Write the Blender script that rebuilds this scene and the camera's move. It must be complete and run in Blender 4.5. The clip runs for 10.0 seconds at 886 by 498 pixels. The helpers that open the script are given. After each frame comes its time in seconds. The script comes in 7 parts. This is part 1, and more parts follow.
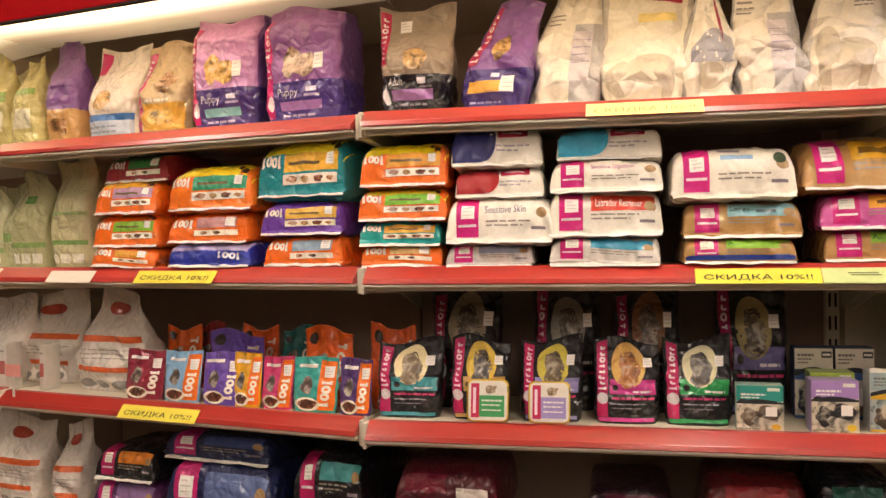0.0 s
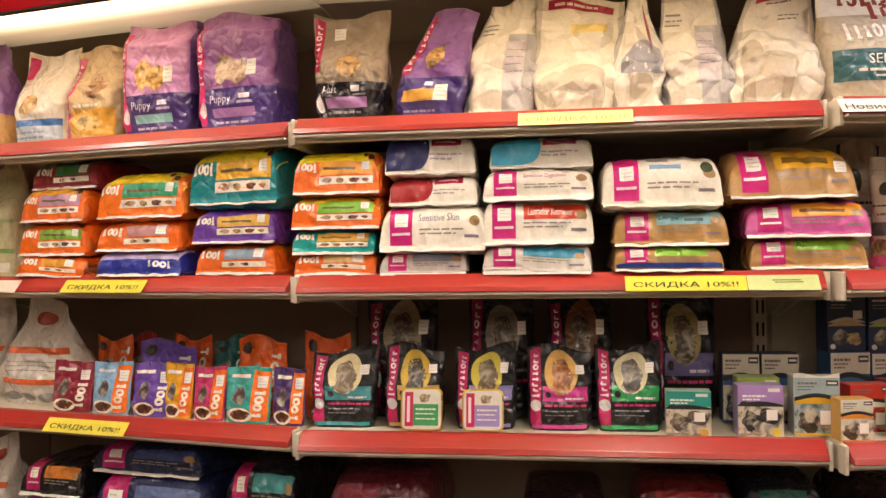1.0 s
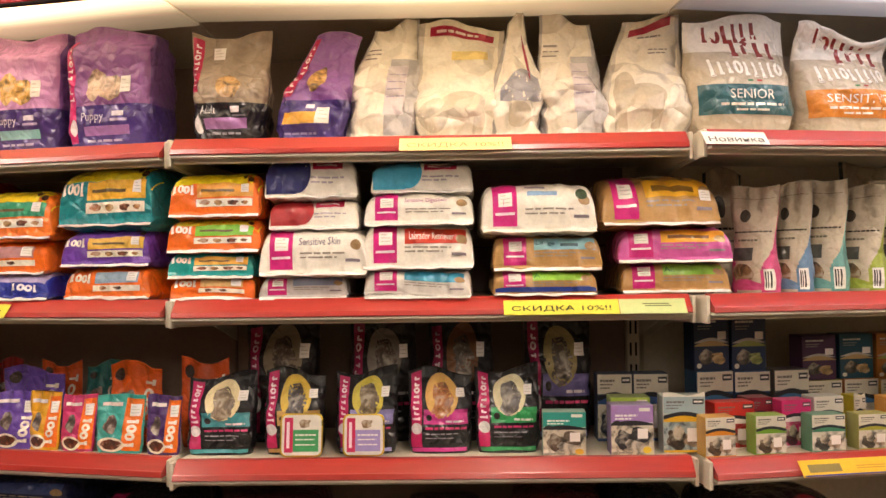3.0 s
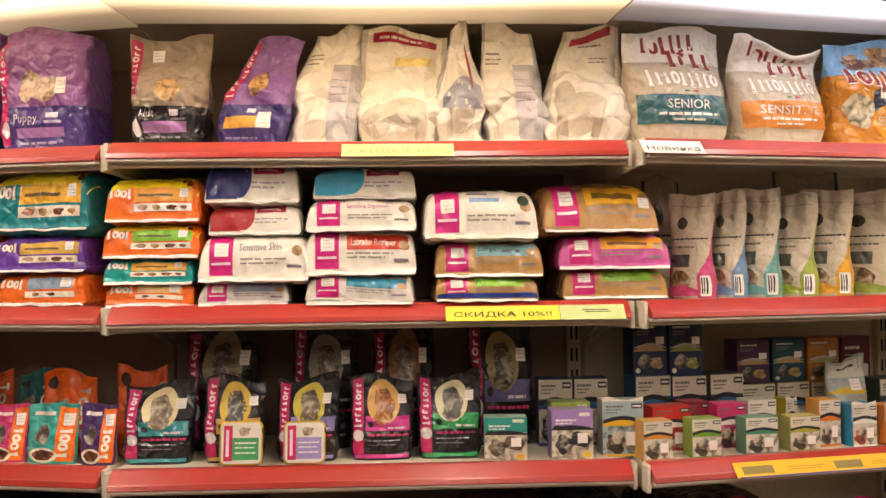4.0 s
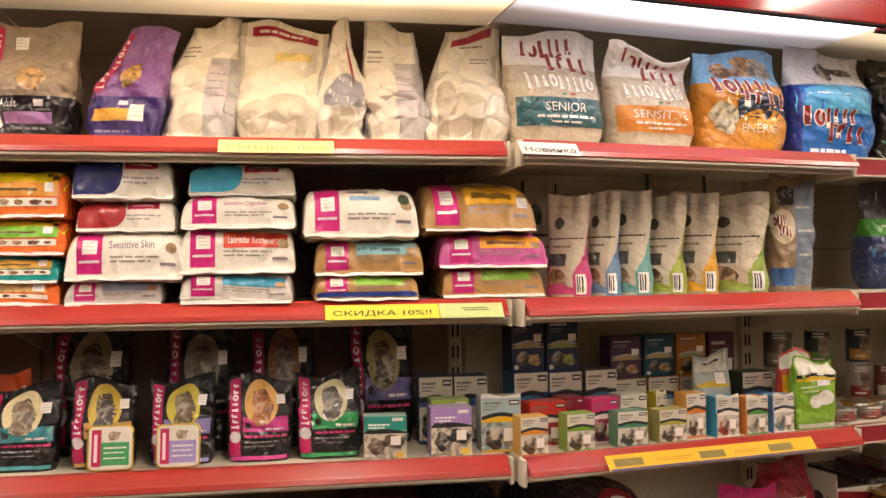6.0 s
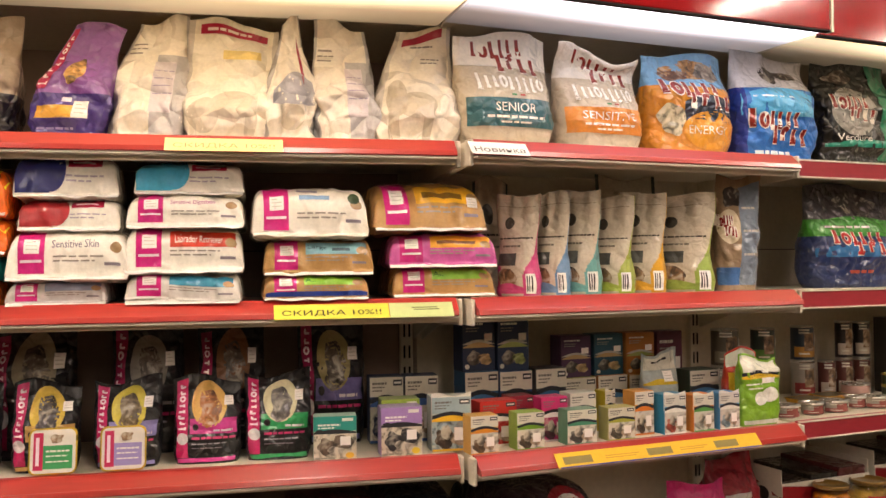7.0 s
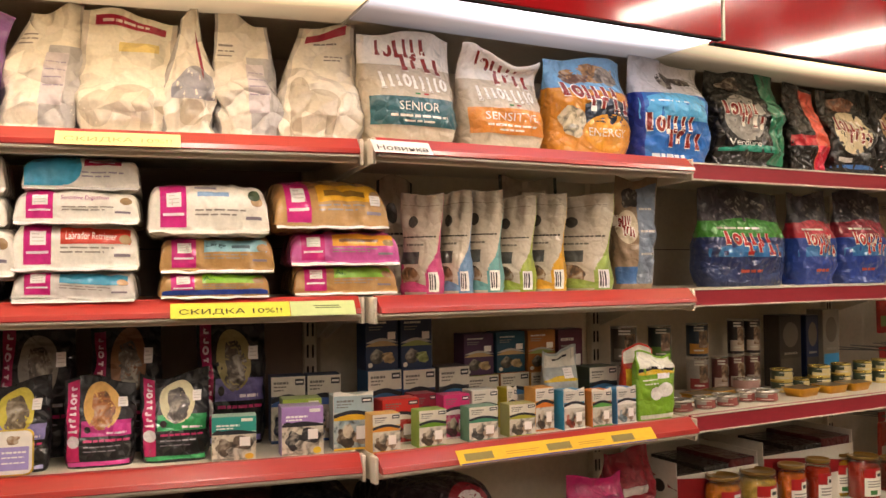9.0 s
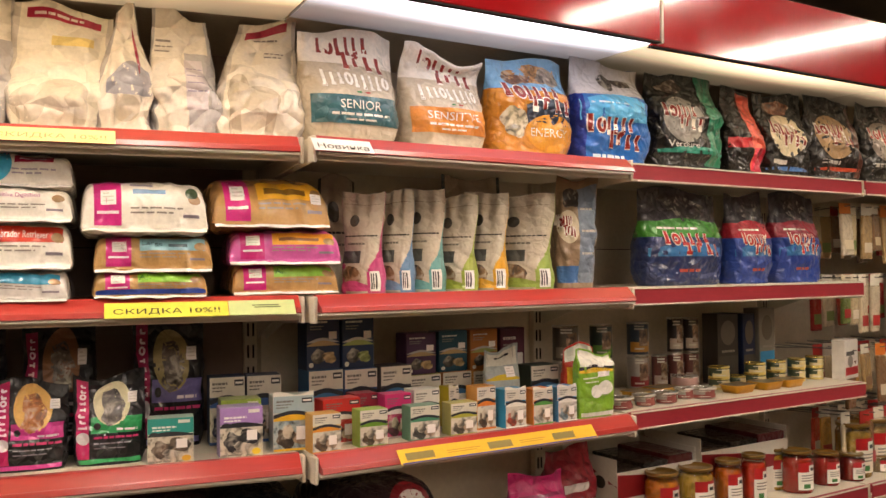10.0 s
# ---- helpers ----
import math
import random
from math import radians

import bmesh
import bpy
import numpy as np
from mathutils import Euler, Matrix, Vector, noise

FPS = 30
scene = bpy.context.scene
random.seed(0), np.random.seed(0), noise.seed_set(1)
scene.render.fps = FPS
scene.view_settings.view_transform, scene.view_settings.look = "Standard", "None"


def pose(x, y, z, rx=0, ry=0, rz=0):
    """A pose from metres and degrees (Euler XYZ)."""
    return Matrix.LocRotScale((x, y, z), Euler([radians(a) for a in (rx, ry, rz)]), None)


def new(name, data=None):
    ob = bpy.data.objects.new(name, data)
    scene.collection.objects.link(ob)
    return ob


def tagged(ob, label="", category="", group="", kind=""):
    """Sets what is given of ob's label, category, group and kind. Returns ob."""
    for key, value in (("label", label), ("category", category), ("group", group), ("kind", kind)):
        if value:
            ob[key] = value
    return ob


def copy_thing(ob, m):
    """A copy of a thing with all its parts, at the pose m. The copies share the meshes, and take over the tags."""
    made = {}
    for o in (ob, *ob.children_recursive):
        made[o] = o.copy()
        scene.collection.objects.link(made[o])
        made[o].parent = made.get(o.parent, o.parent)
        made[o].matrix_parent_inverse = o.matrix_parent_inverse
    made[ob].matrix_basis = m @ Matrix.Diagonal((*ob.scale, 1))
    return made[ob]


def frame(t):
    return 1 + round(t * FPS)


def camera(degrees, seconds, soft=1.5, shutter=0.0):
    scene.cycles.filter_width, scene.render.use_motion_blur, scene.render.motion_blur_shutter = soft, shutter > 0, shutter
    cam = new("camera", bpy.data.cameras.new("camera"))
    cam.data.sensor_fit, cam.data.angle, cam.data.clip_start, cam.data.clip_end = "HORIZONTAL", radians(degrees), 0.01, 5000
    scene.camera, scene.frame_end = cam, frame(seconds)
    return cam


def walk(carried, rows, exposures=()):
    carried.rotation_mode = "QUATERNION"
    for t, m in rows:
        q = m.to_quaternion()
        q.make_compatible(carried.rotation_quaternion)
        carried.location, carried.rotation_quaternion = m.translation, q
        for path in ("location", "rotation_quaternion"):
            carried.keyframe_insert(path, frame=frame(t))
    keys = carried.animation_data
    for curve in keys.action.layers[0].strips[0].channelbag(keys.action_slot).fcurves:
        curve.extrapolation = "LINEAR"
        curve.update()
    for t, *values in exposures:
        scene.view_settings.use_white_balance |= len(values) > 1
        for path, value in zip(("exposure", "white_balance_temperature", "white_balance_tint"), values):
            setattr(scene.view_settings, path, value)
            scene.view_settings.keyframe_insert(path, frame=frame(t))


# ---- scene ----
cam = camera(53.71, 10.0)

PATH = [
    (0, -0.0317, -0.0073, 1.4913, -0.149, -0.724, 11.735),
    (0.5, -0.0106, 0.0005, 1.4902, 0.154, -0.776, 10.327),
    (1, -0.0049, 0.0000, 1.4906, 0.361, -0.791, 8.310),
    (1.5, -0.0068, -0.0009, 1.4986, 0.389, -0.821, 6.386),
    (2, -0.0000, 0.0000, 1.5000, 0.719, -0.783, 4.428),
    (2.5, 0.0077, -0.0014, 1.5105, 0.910, -0.755, 2.799),
    (4, 0.0198, -0.0047, 1.5133, 1.424, -0.675, -2.431),
    (4.5, 0.0223, -0.0044, 1.5166, 1.276, -0.592, -4.233),
    (5, 0.0306, -0.0040, 1.5164, 1.222, -0.557, -6.162),
    (5.5, 0.0358, -0.0045, 1.5178, 1.150, -0.543, -7.954),
    (7, 0.0580, -0.0100, 1.5114, 1.243, -0.629, -12.213),
    (7.5, 0.0627, -0.0113, 1.5082, 1.309, -0.615, -13.597),
    (8, 0.0680, -0.0140, 1.5074, 1.302, -0.596, -14.699),
    (8.5, 0.0720, -0.0176, 1.5040, 1.358, -0.596, -16.015),
    (9, 0.0795, -0.0192, 1.5045, 1.294, -0.558, -17.825),
    (9.5, 0.0874, -0.0204, 1.5051, 1.225, -0.567, -19.505),
    (10, 0.0949, -0.0235, 1.5016, 1.289, -0.559, -21.147),
]
walk(cam, [(t, pose(x, y, z, 90 + tilt, 0, turn) @ pose(0, 0, 0, 0, 0, lean)) for t, x, y, z, tilt, lean, turn in PATH])

# ---- world and lamps ----
world = bpy.data.worlds.new("world")
scene.world = world
world.use_nodes = True
world.node_tree.nodes["Background"].inputs["Color"].default_value = (0.9, 0.8, 0.7, 1)
world.node_tree.nodes["Background"].inputs["Strength"].default_value = 0.02
scene.view_settings.exposure = 0.0

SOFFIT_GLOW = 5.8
TUBE_GLOW = 40.0


# ---- materials ----
def rgb(code, gain=1.0):
    """A hex colour as linear values."""
    out = []
    for i in (0, 2, 4):
        c = int(code[i:i + 2], 16) / 255
        out.append(gain * (c / 12.92 if c < 0.04045 else ((c + 0.055) / 1.055) ** 2.4))
    return (*out, 1)


KEPT = {}


def surface(name, code, rough=0.5, metal=0.0, grain=60.0, bump=0.1, vary=0.12, coat=0.0, stretch=(1, 1, 1), broad=6.0, by_piece=0.0):
    """A painted, printed or plain surface: two scales of colour variation, uneven gloss and fine relief."""
    key = (name, code, rough, metal, grain, bump, vary, coat, stretch, by_piece)
    if key in KEPT:
        return KEPT[key]
    m = bpy.data.materials.new(name)
    m.use_nodes = True
    nt = m.node_tree
    b = nt.nodes["Principled BSDF"]
    co = nt.nodes.new("ShaderNodeTexCoord")
    mp = nt.nodes.new("ShaderNodeMapping")
    mp.inputs["Scale"].default_value = stretch
    nt.links.new(co.outputs["Object"], mp.inputs["Vector"])
    fine, wide = nt.nodes.new("ShaderNodeTexNoise"), nt.nodes.new("ShaderNodeTexNoise")
    for n, s, d in ((fine, grain, 4), (wide, broad, 3)):
        n.inputs["Scale"].default_value = s
        n.inputs["Detail"].default_value = d
        nt.links.new(mp.outputs["Vector"], n.inputs["Vector"])
    add = nt.nodes.new("ShaderNodeMath")
    add.operation = "ADD"
    nt.links.new(fine.outputs["Fac"], add.inputs[0])
    nt.links.new(wide.outputs["Fac"], add.inputs[1])
    ramp = nt.nodes.new("ShaderNodeMapRange")
    ramp.inputs["From Min"].default_value, ramp.inputs["From Max"].default_value = 0.6, 1.4
    ramp.inputs["To Min"].default_value, ramp.inputs["To Max"].default_value = 1 - vary, 1 + vary
    nt.links.new(add.outputs[0], ramp.inputs["Value"])
    mix = nt.nodes.new("ShaderNodeVectorMath")
    mix.operation = "SCALE"
    mix.inputs[0].default_value = rgb(code)[:3]
    if by_piece:
        info = nt.nodes.new("ShaderNodeObjectInfo")
        r2 = nt.nodes.new("ShaderNodeMapRange")
        r2.inputs["To Min"].default_value, r2.inputs["To Max"].default_value = 1 - by_piece, 1 + by_piece
        nt.links.new(info.outputs["Random"], r2.inputs["Value"])
        mul = nt.nodes.new("ShaderNodeMath")
        mul.operation = "MULTIPLY"
        nt.links.new(ramp.outputs[0], mul.inputs[0])
        nt.links.new(r2.outputs[0], mul.inputs[1])
        nt.links.new(mul.outputs[0], mix.inputs["Scale"])
    else:
        nt.links.new(ramp.outputs[0], mix.inputs["Scale"])
    nt.links.new(mix.outputs[0], b.inputs["Base Color"])
    rr = nt.nodes.new("ShaderNodeMapRange")
    rr.inputs["To Min"].default_value, rr.inputs["To Max"].default_value = max(0.04, rough - 0.1), min(1, rough + 0.1)
    nt.links.new(wide.outputs["Fac"], rr.inputs["Value"])
    nt.links.new(rr.outputs[0], b.inputs["Roughness"])
    b.inputs["Metallic"].default_value = metal
    b.inputs["Coat Weight"].default_value = coat
    b.inputs["Coat Roughness"].default_value = 0.06
    if bump:
        bp = nt.nodes.new("ShaderNodeBump")
        bp.inputs["Strength"].default_value = bump
        bp.inputs["Distance"].default_value = 0.004
        nt.links.new(fine.outputs["Fac"], bp.inputs["Height"])
        nt.links.new(bp.outputs["Normal"], b.inputs["Normal"])
    KEPT[key] = m
    return m


def creased(m, scale, strength, name="RIDGED_MULTIFRACTAL"):
    """Adds sharp crease relief to a surface."""
    nt = m.node_tree
    b = nt.nodes["Principled BSDF"]
    co = nt.nodes.new("ShaderNodeTexCoord")
    n = nt.nodes.new("ShaderNodeTexNoise")
    n.noise_type = name
    n.inputs["Scale"].default_value = scale
    n.inputs["Detail"].default_value = 3
    n.inputs["Distortion"].default_value = 0.6
    nt.links.new(co.outputs["Object"], n.inputs["Vector"])
    bp = nt.nodes.new("ShaderNodeBump")
    bp.inputs["Strength"].default_value = strength
    bp.inputs["Distance"].default_value = 0.009
    nt.links.new(n.outputs["Fac"], bp.inputs["Height"])
    for link in list(nt.links):
        if link.to_socket == b.inputs["Normal"]:
            nt.links.new(link.from_socket, bp.inputs["Normal"])
    nt.links.new(bp.outputs["Normal"], b.inputs["Normal"])
    nt.links.new(bp.outputs["Normal"], b.inputs["Coat Normal"])
    return m


def wrinkled(m, cell, strength, distance=0.006, share=0.3):
    """Adds flat facets with sharp ridges between them, as in crumpled film, to the gloss coat and faintly to the print below."""
    nt = m.node_tree
    b = nt.nodes["Principled BSDF"]
    co, warp, add = nt.nodes.new("ShaderNodeTexCoord"), nt.nodes.new("ShaderNodeTexNoise"), nt.nodes.new("ShaderNodeVectorMath")
    warp.inputs["Scale"].default_value = cell * 0.5
    warp.inputs["Detail"].default_value = 3
    mul = nt.nodes.new("ShaderNodeVectorMath")
    mul.operation = "SCALE"
    mul.inputs["Scale"].default_value = 0.9 / cell
    nt.links.new(co.outputs["Object"], warp.inputs["Vector"])
    nt.links.new(warp.outputs["Color"], mul.inputs[0])
    nt.links.new(co.outputs["Object"], add.inputs[0])
    nt.links.new(mul.outputs[0], add.inputs[1])
    vo = nt.nodes.new("ShaderNodeTexVoronoi")
    vo.feature = "DISTANCE_TO_EDGE"
    vo.inputs["Scale"].default_value = cell
    nt.links.new(add.outputs[0], vo.inputs["Vector"])
    low = nt.nodes.new("ShaderNodeMath")
    low.operation = "MINIMUM"
    low.inputs[1].default_value = 0.3
    nt.links.new(vo.outputs["Distance"], low.inputs[0])
    before = [k.from_socket for k in nt.links if k.to_socket == b.inputs["Normal"]]
    for target, amount in (("Coat Normal", strength), ("Normal", strength * share)):
        bp = nt.nodes.new("ShaderNodeBump")
        bp.inputs["Strength"].default_value = amount
        bp.inputs["Distance"].default_value = distance
        nt.links.new(low.outputs[0], bp.inputs["Height"])
        if before:
            nt.links.new(before[0], bp.inputs["Normal"])
        nt.links.new(bp.outputs["Normal"], b.inputs[target])
    return m


def film(code, gloss=0.36, cell=38, depth=0.015, share=0.3):
    """Printed plastic film of a food bag, creased and glossy."""
    key = ("film", code, gloss, cell)
    if key not in KEPT:
        m = surface("printed_film", code, rough=gloss, grain=160, bump=0.15, vary=0.12, coat=1.0, broad=14)
        m.node_tree.nodes["Principled BSDF"].inputs["Specular IOR Level"].default_value = 0.25
        KEPT[key] = wrinkled(creased(m, 26, 0.9), cell, 1.0, depth, share)
    return KEPT[key]


def thick_film(code):
    """Heavier pale film with broad flat folds."""
    return film(code, 0.42, 13, 0.05, 0.75)


def smooth_film(code):
    """Taut, less glossy film with shallow creases."""
    return film(code, 0.45, 24, 0.006)


def picture(code):
    """A printed photograph with no subject: broad dark, middle and pale tones round one colour."""
    key = ("picture", code)
    if key not in KEPT:
        m = surface("printed_picture", code, rough=0.4, grain=120, bump=0.1, vary=0.3, coat=0.9, broad=30)
        nt = m.node_tree
        b = nt.nodes["Principled BSDF"]
        co, n, ramp = nt.nodes.new("ShaderNodeTexCoord"), nt.nodes.new("ShaderNodeTexNoise"), nt.nodes.new("ShaderNodeValToRGB")
        n.inputs["Scale"].default_value = 46
        n.inputs["Detail"].default_value = 4
        n.inputs["Distortion"].default_value = 0.8
        c = rgb(code)
        stops = ((0.34, [0.16 * v for v in c[:3]]), (0.44, [0.6 * v for v in c[:3]]), (0.52, c[:3]), (0.64, [0.55 * v + 0.36 * w for v, w in zip(c[:3], (0.9, 0.82, 0.66))]))
        while len(ramp.color_ramp.elements) < 4:
            ramp.color_ramp.elements.new(0.5)
        for e, (at, colour) in zip(ramp.color_ramp.elements, stops):
            e.position = at
            e.color = (*colour, 1)
        nt.links.new(co.outputs["Object"], n.inputs["Vector"])
        nt.links.new(n.outputs["Fac"], ramp.inputs["Fac"])
        nt.links.new(ramp.outputs["Color"], b.inputs["Base Color"])
        KEPT[key] = wrinkled(creased(m, 26, 0.7), 38, 0.9, 0.011)
    return KEPT[key]


def paper(code):
    return surface("paper", code, rough=0.75, grain=90, bump=0.05, vary=0.06)


def card(code):
    return surface("printed_card", code, rough=0.42, grain=70, bump=0.06, vary=0.1, coat=0.15)


def glowing(name, code, strength):
    m = bpy.data.materials.new(name)
    m.use_nodes = True
    b = m.node_tree.nodes["Principled BSDF"]
    b.inputs["Base Color"].default_value = (0.8, 0.78, 0.72, 1)
    b.inputs["Emission Color"].default_value = rgb(code)
    b.inputs["Emission Strength"].default_value = strength
    return m


def clear(name, code, rough=0.05, ior=1.45):
    m = bpy.data.materials.new(name)
    m.use_nodes = True
    b = m.node_tree.nodes["Principled BSDF"]
    b.inputs["Base Color"].default_value = rgb(code)
    b.inputs["Roughness"].default_value = rough
    b.inputs["Transmission Weight"].default_value = 1
    b.inputs["IOR"].default_value = ior
    return m


RED = surface("red_shelf_rail", "b03028", rough=0.32, grain=120, bump=0.05, vary=0.14, coat=0.7, stretch=(0.12, 1, 1))
RED.node_tree.nodes["Principled BSDF"].inputs["Coat Weight"].default_value = 1.0
RED.node_tree.nodes["Principled BSDF"].inputs["Coat Roughness"].default_value = 0.2
DEEP_RED = surface("deep_red_shelf_rail", "9c2c36", rough=0.36, grain=140, bump=0.05, vary=0.12, coat=0.2, stretch=(0.3, 1, 1))
FASCIA = surface("red_lacquer_fascia", "a01218", rough=0.12, grain=25, bump=0.02, vary=0.08, coat=0.6)
CREAM = surface("cream_enamel", "d9cfbb", rough=0.42, grain=90, bump=0.05, vary=0.08)
# back panels and uprights of the left bays, their shelf shade put into the colour
DARK_BACK = surface("shaded_back_panel", "8a7668", rough=0.6, grain=70, bump=0.06, vary=0.1)
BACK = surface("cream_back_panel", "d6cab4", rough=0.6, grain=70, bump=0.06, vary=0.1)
SLOT = surface("slot_shadow", "1a1512", rough=0.9, bump=0)
STEEL = surface("grey_steel", "8b8982", rough=0.35, metal=0.9, bump=0.05)
FLOOR = surface("grey_floor_tile", "3f3830", rough=0.35, grain=40, bump=0.08, vary=0.15)
PLASTER = surface("wall_plaster", "8a7c68", rough=0.85, grain=50, bump=0.12, vary=0.08)
CEIL = surface("ceiling_board", "6b5c48", rough=0.9, grain=80, bump=0.15, vary=0.1)
WHITE_STICKER = paper("f3ece6")


# ---- mesh helpers ----
def mesh_of(name, verts, faces, smooth=False):
    me = bpy.data.meshes.new(name)
    me.from_pydata([tuple(v) for v in verts], [], faces)
    if smooth:
        me.polygons.foreach_set("use_smooth", [True] * len(me.polygons))
    me.update()
    return me


def piece(name, me, material, parent=None, m=None, label=""):
    ob = new(name, me)
    if material and not me.materials:
        me.materials.append(material)
    if parent:
        ob.parent = parent
    if m is not None:
        ob.matrix_basis = m
    if label:
        ob["label"] = label
    return ob


def part(name, bm, material, parent, label=""):
    me = bpy.data.meshes.new(name)
    bm.normal_update()
    bm.to_mesh(me)
    bm.free()
    return piece(name, me, material, parent, None, label)


def thing(name, m, label, category, group="", kind=""):
    ob = new(name)
    ob.empty_display_size = 0.05
    ob.matrix_basis = m
    return tagged(ob, label, category, group, kind)


def block(x0, x1, y0, y1, z0, z1, bevel=0.0, segs=2):
    bm = bmesh.new()
    bmesh.ops.create_cube(bm, size=1)
    for v in bm.verts:
        v.co = ((x0 + x1) / 2 + v.co.x * (x1 - x0), (y0 + y1) / 2 + v.co.y * (y1 - y0), (z0 + z1) / 2 + v.co.z * (z1 - z0))
    if bevel:
        bmesh.ops.bevel(bm, geom=bm.edges[:], offset=bevel, segments=segs, affect="EDGES", profile=0.5)
    return bm


def prism(outline, z0, z1):
    """A slab over a plan outline (counter-clockwise)."""
    bm = bmesh.new()
    lo = [bm.verts.new((x, y, z0)) for x, y in outline]
    hi = [bm.verts.new((x, y, z1)) for x, y in outline]
    n = len(outline)
    bm.faces.new(lo[::-1])
    bm.faces.new(hi)
    for i in range(n):
        bm.faces.new((lo[i], lo[(i + 1) % n], hi[(i + 1) % n], hi[i]))
    return bm


def extrude_profile(profile, x0, x1):
    """A (y, z) outline drawn along x, closed at both ends."""
    bm = bmesh.new()
    a = [bm.verts.new((x0, y, z)) for y, z in profile]
    b = [bm.verts.new((x1, y, z)) for y, z in profile]
    n = len(profile)
    for i in range(n):
        bm.faces.new((a[i], a[(i + 1) % n], b[(i + 1) % n], b[i]))
    bm.faces.new(a[::-1])
    bm.faces.new(b)
    bmesh.ops.recalc_face_normals(bm, faces=bm.faces[:])
    return bm


def lathe(outline, n=24):
    """An (r, z) outline turned round z."""
    bm = bmesh.new()
    rings = []
    for r, z in outline:
        if r < 1e-6:
            rings.append([bm.verts.new((0, 0, z))])
        else:
            rings.append([bm.verts.new((r * math.cos(2 * math.pi * i / n), r * math.sin(2 * math.pi * i / n), z)) for i in range(n)])
    for p, q in zip(rings, rings[1:]):
        for i in range(n):
            j = (i + 1) % n
            f = [p[i % len(p)], p[j % len(p)], q[j % len(q)], q[i % len(q)]]
            f = list(dict.fromkeys(f))
            if len(f) > 2:
                bm.faces.new(f).smooth = True
    bmesh.ops.recalc_face_normals(bm, faces=bm.faces[:])
    return bm


LETTERS = {}


def lettering(text, bold=False):
    """The outline mesh of a text, scaled to a box of 1 x 1: vertices and faces."""
    if text not in LETTERS:
        cu = bpy.data.curves.new("lettering", "FONT")
        cu.body = text
        cu.resolution_u = 2
        ob = bpy.data.objects.new("lettering", cu)
        me = ob.to_mesh()
        vs = [tuple(v.co) for v in me.vertices]
        fs = [tuple(p.vertices) for p in me.polygons]
        ob.to_mesh_clear()
        bpy.data.objects.remove(ob)
        bpy.data.curves.remove(cu)
        x0, x1 = min(v[0] for v in vs), max(v[0] for v in vs)
        y0, y1 = min(v[1] for v in vs), max(v[1] for v in vs)
        LETTERS[text] = ([((x - x0) / (x1 - x0), (y - y0) / (y1 - y0)) for x, y, _ in vs], fs)
    return LETTERS[text]


def maker_mark(x0, x1, y0, y1, fat, count, seed, size, upright=False):
    """Plain rounded stems and rings along a swinging line inside a box; fat thickens them. upright runs the row up the box."""
    vs, fs = [], []
    W, H = (x1 - x0) * size[0], (y1 - y0) * size[1]
    if upright:
        W, H = H, W
    step = W / count
    t = min(step * 0.32, H * 0.2) + fat * 0.003

    def strip(line, closed=False):
        a = len(vs)
        n = len(line)
        for i, (x, y) in enumerate(line):
            (xa, ya), (xb, yb) = (line[i - 1], line[(i + 1) % n]) if closed else (line[max(0, i - 1)], line[min(n - 1, i + 1)])
            dx, dy = xb - xa, yb - ya
            q = math.hypot(dx, dy) or 1
            for sgn in (-1, 1):
                px, py = x - dy / q * t / 2 * sgn, y + dx / q * t / 2 * sgn
                fx, fy = (1 - py / H, px / W) if upright else (px / W, py / H)
                vs.append((x0 + (x1 - x0) * fx, y0 + (y1 - y0) * fy))
        for i in range(n if closed else n - 1):
            j = (i + 1) % n
            fs.append((a + 2 * i, a + 2 * j, a + 2 * j + 1, a + 2 * i + 1))

    for k in range(count):
        r = noise.cell(Vector((k + 0.5, seed + 0.5, 0.5)))
        cx = (k + 0.5) * step
        base = H * (0.22 + 0.1 * math.sin(k * 0.9 + seed))
        mid = H * 0.5
        if k == 0 or r < 0.24:
            top = H * (0.98 if k == 0 else 0.86)
            strip([(cx - step * 0.1, base + (top - base) * i / 4) for i in range(5)])
            strip([(cx - step * 0.34, base), (cx + step * 0.2, base)])
        elif r < 0.8:
            rx, ry = step * 0.36, mid * 0.56
            strip([(cx + rx * math.cos(i * math.pi / 6), base + ry + ry * math.sin(i * math.pi / 6)) for i in range(12)], True)
            if r > 0.62:
                strip([(cx + rx, base + ry * 2 - (ry * 2 + base * 0.9) * i / 4) for i in range(5)])
        else:
            strip([(cx - step * 0.26 + step * 0.5 * i / 6, base + mid * (0.9 + 0.16 * math.sin(i * math.pi / 6))) for i in range(7)])
            strip([(cx - step * 0.2, base + mid * i / 4) for i in range(5)])
    return vs, fs


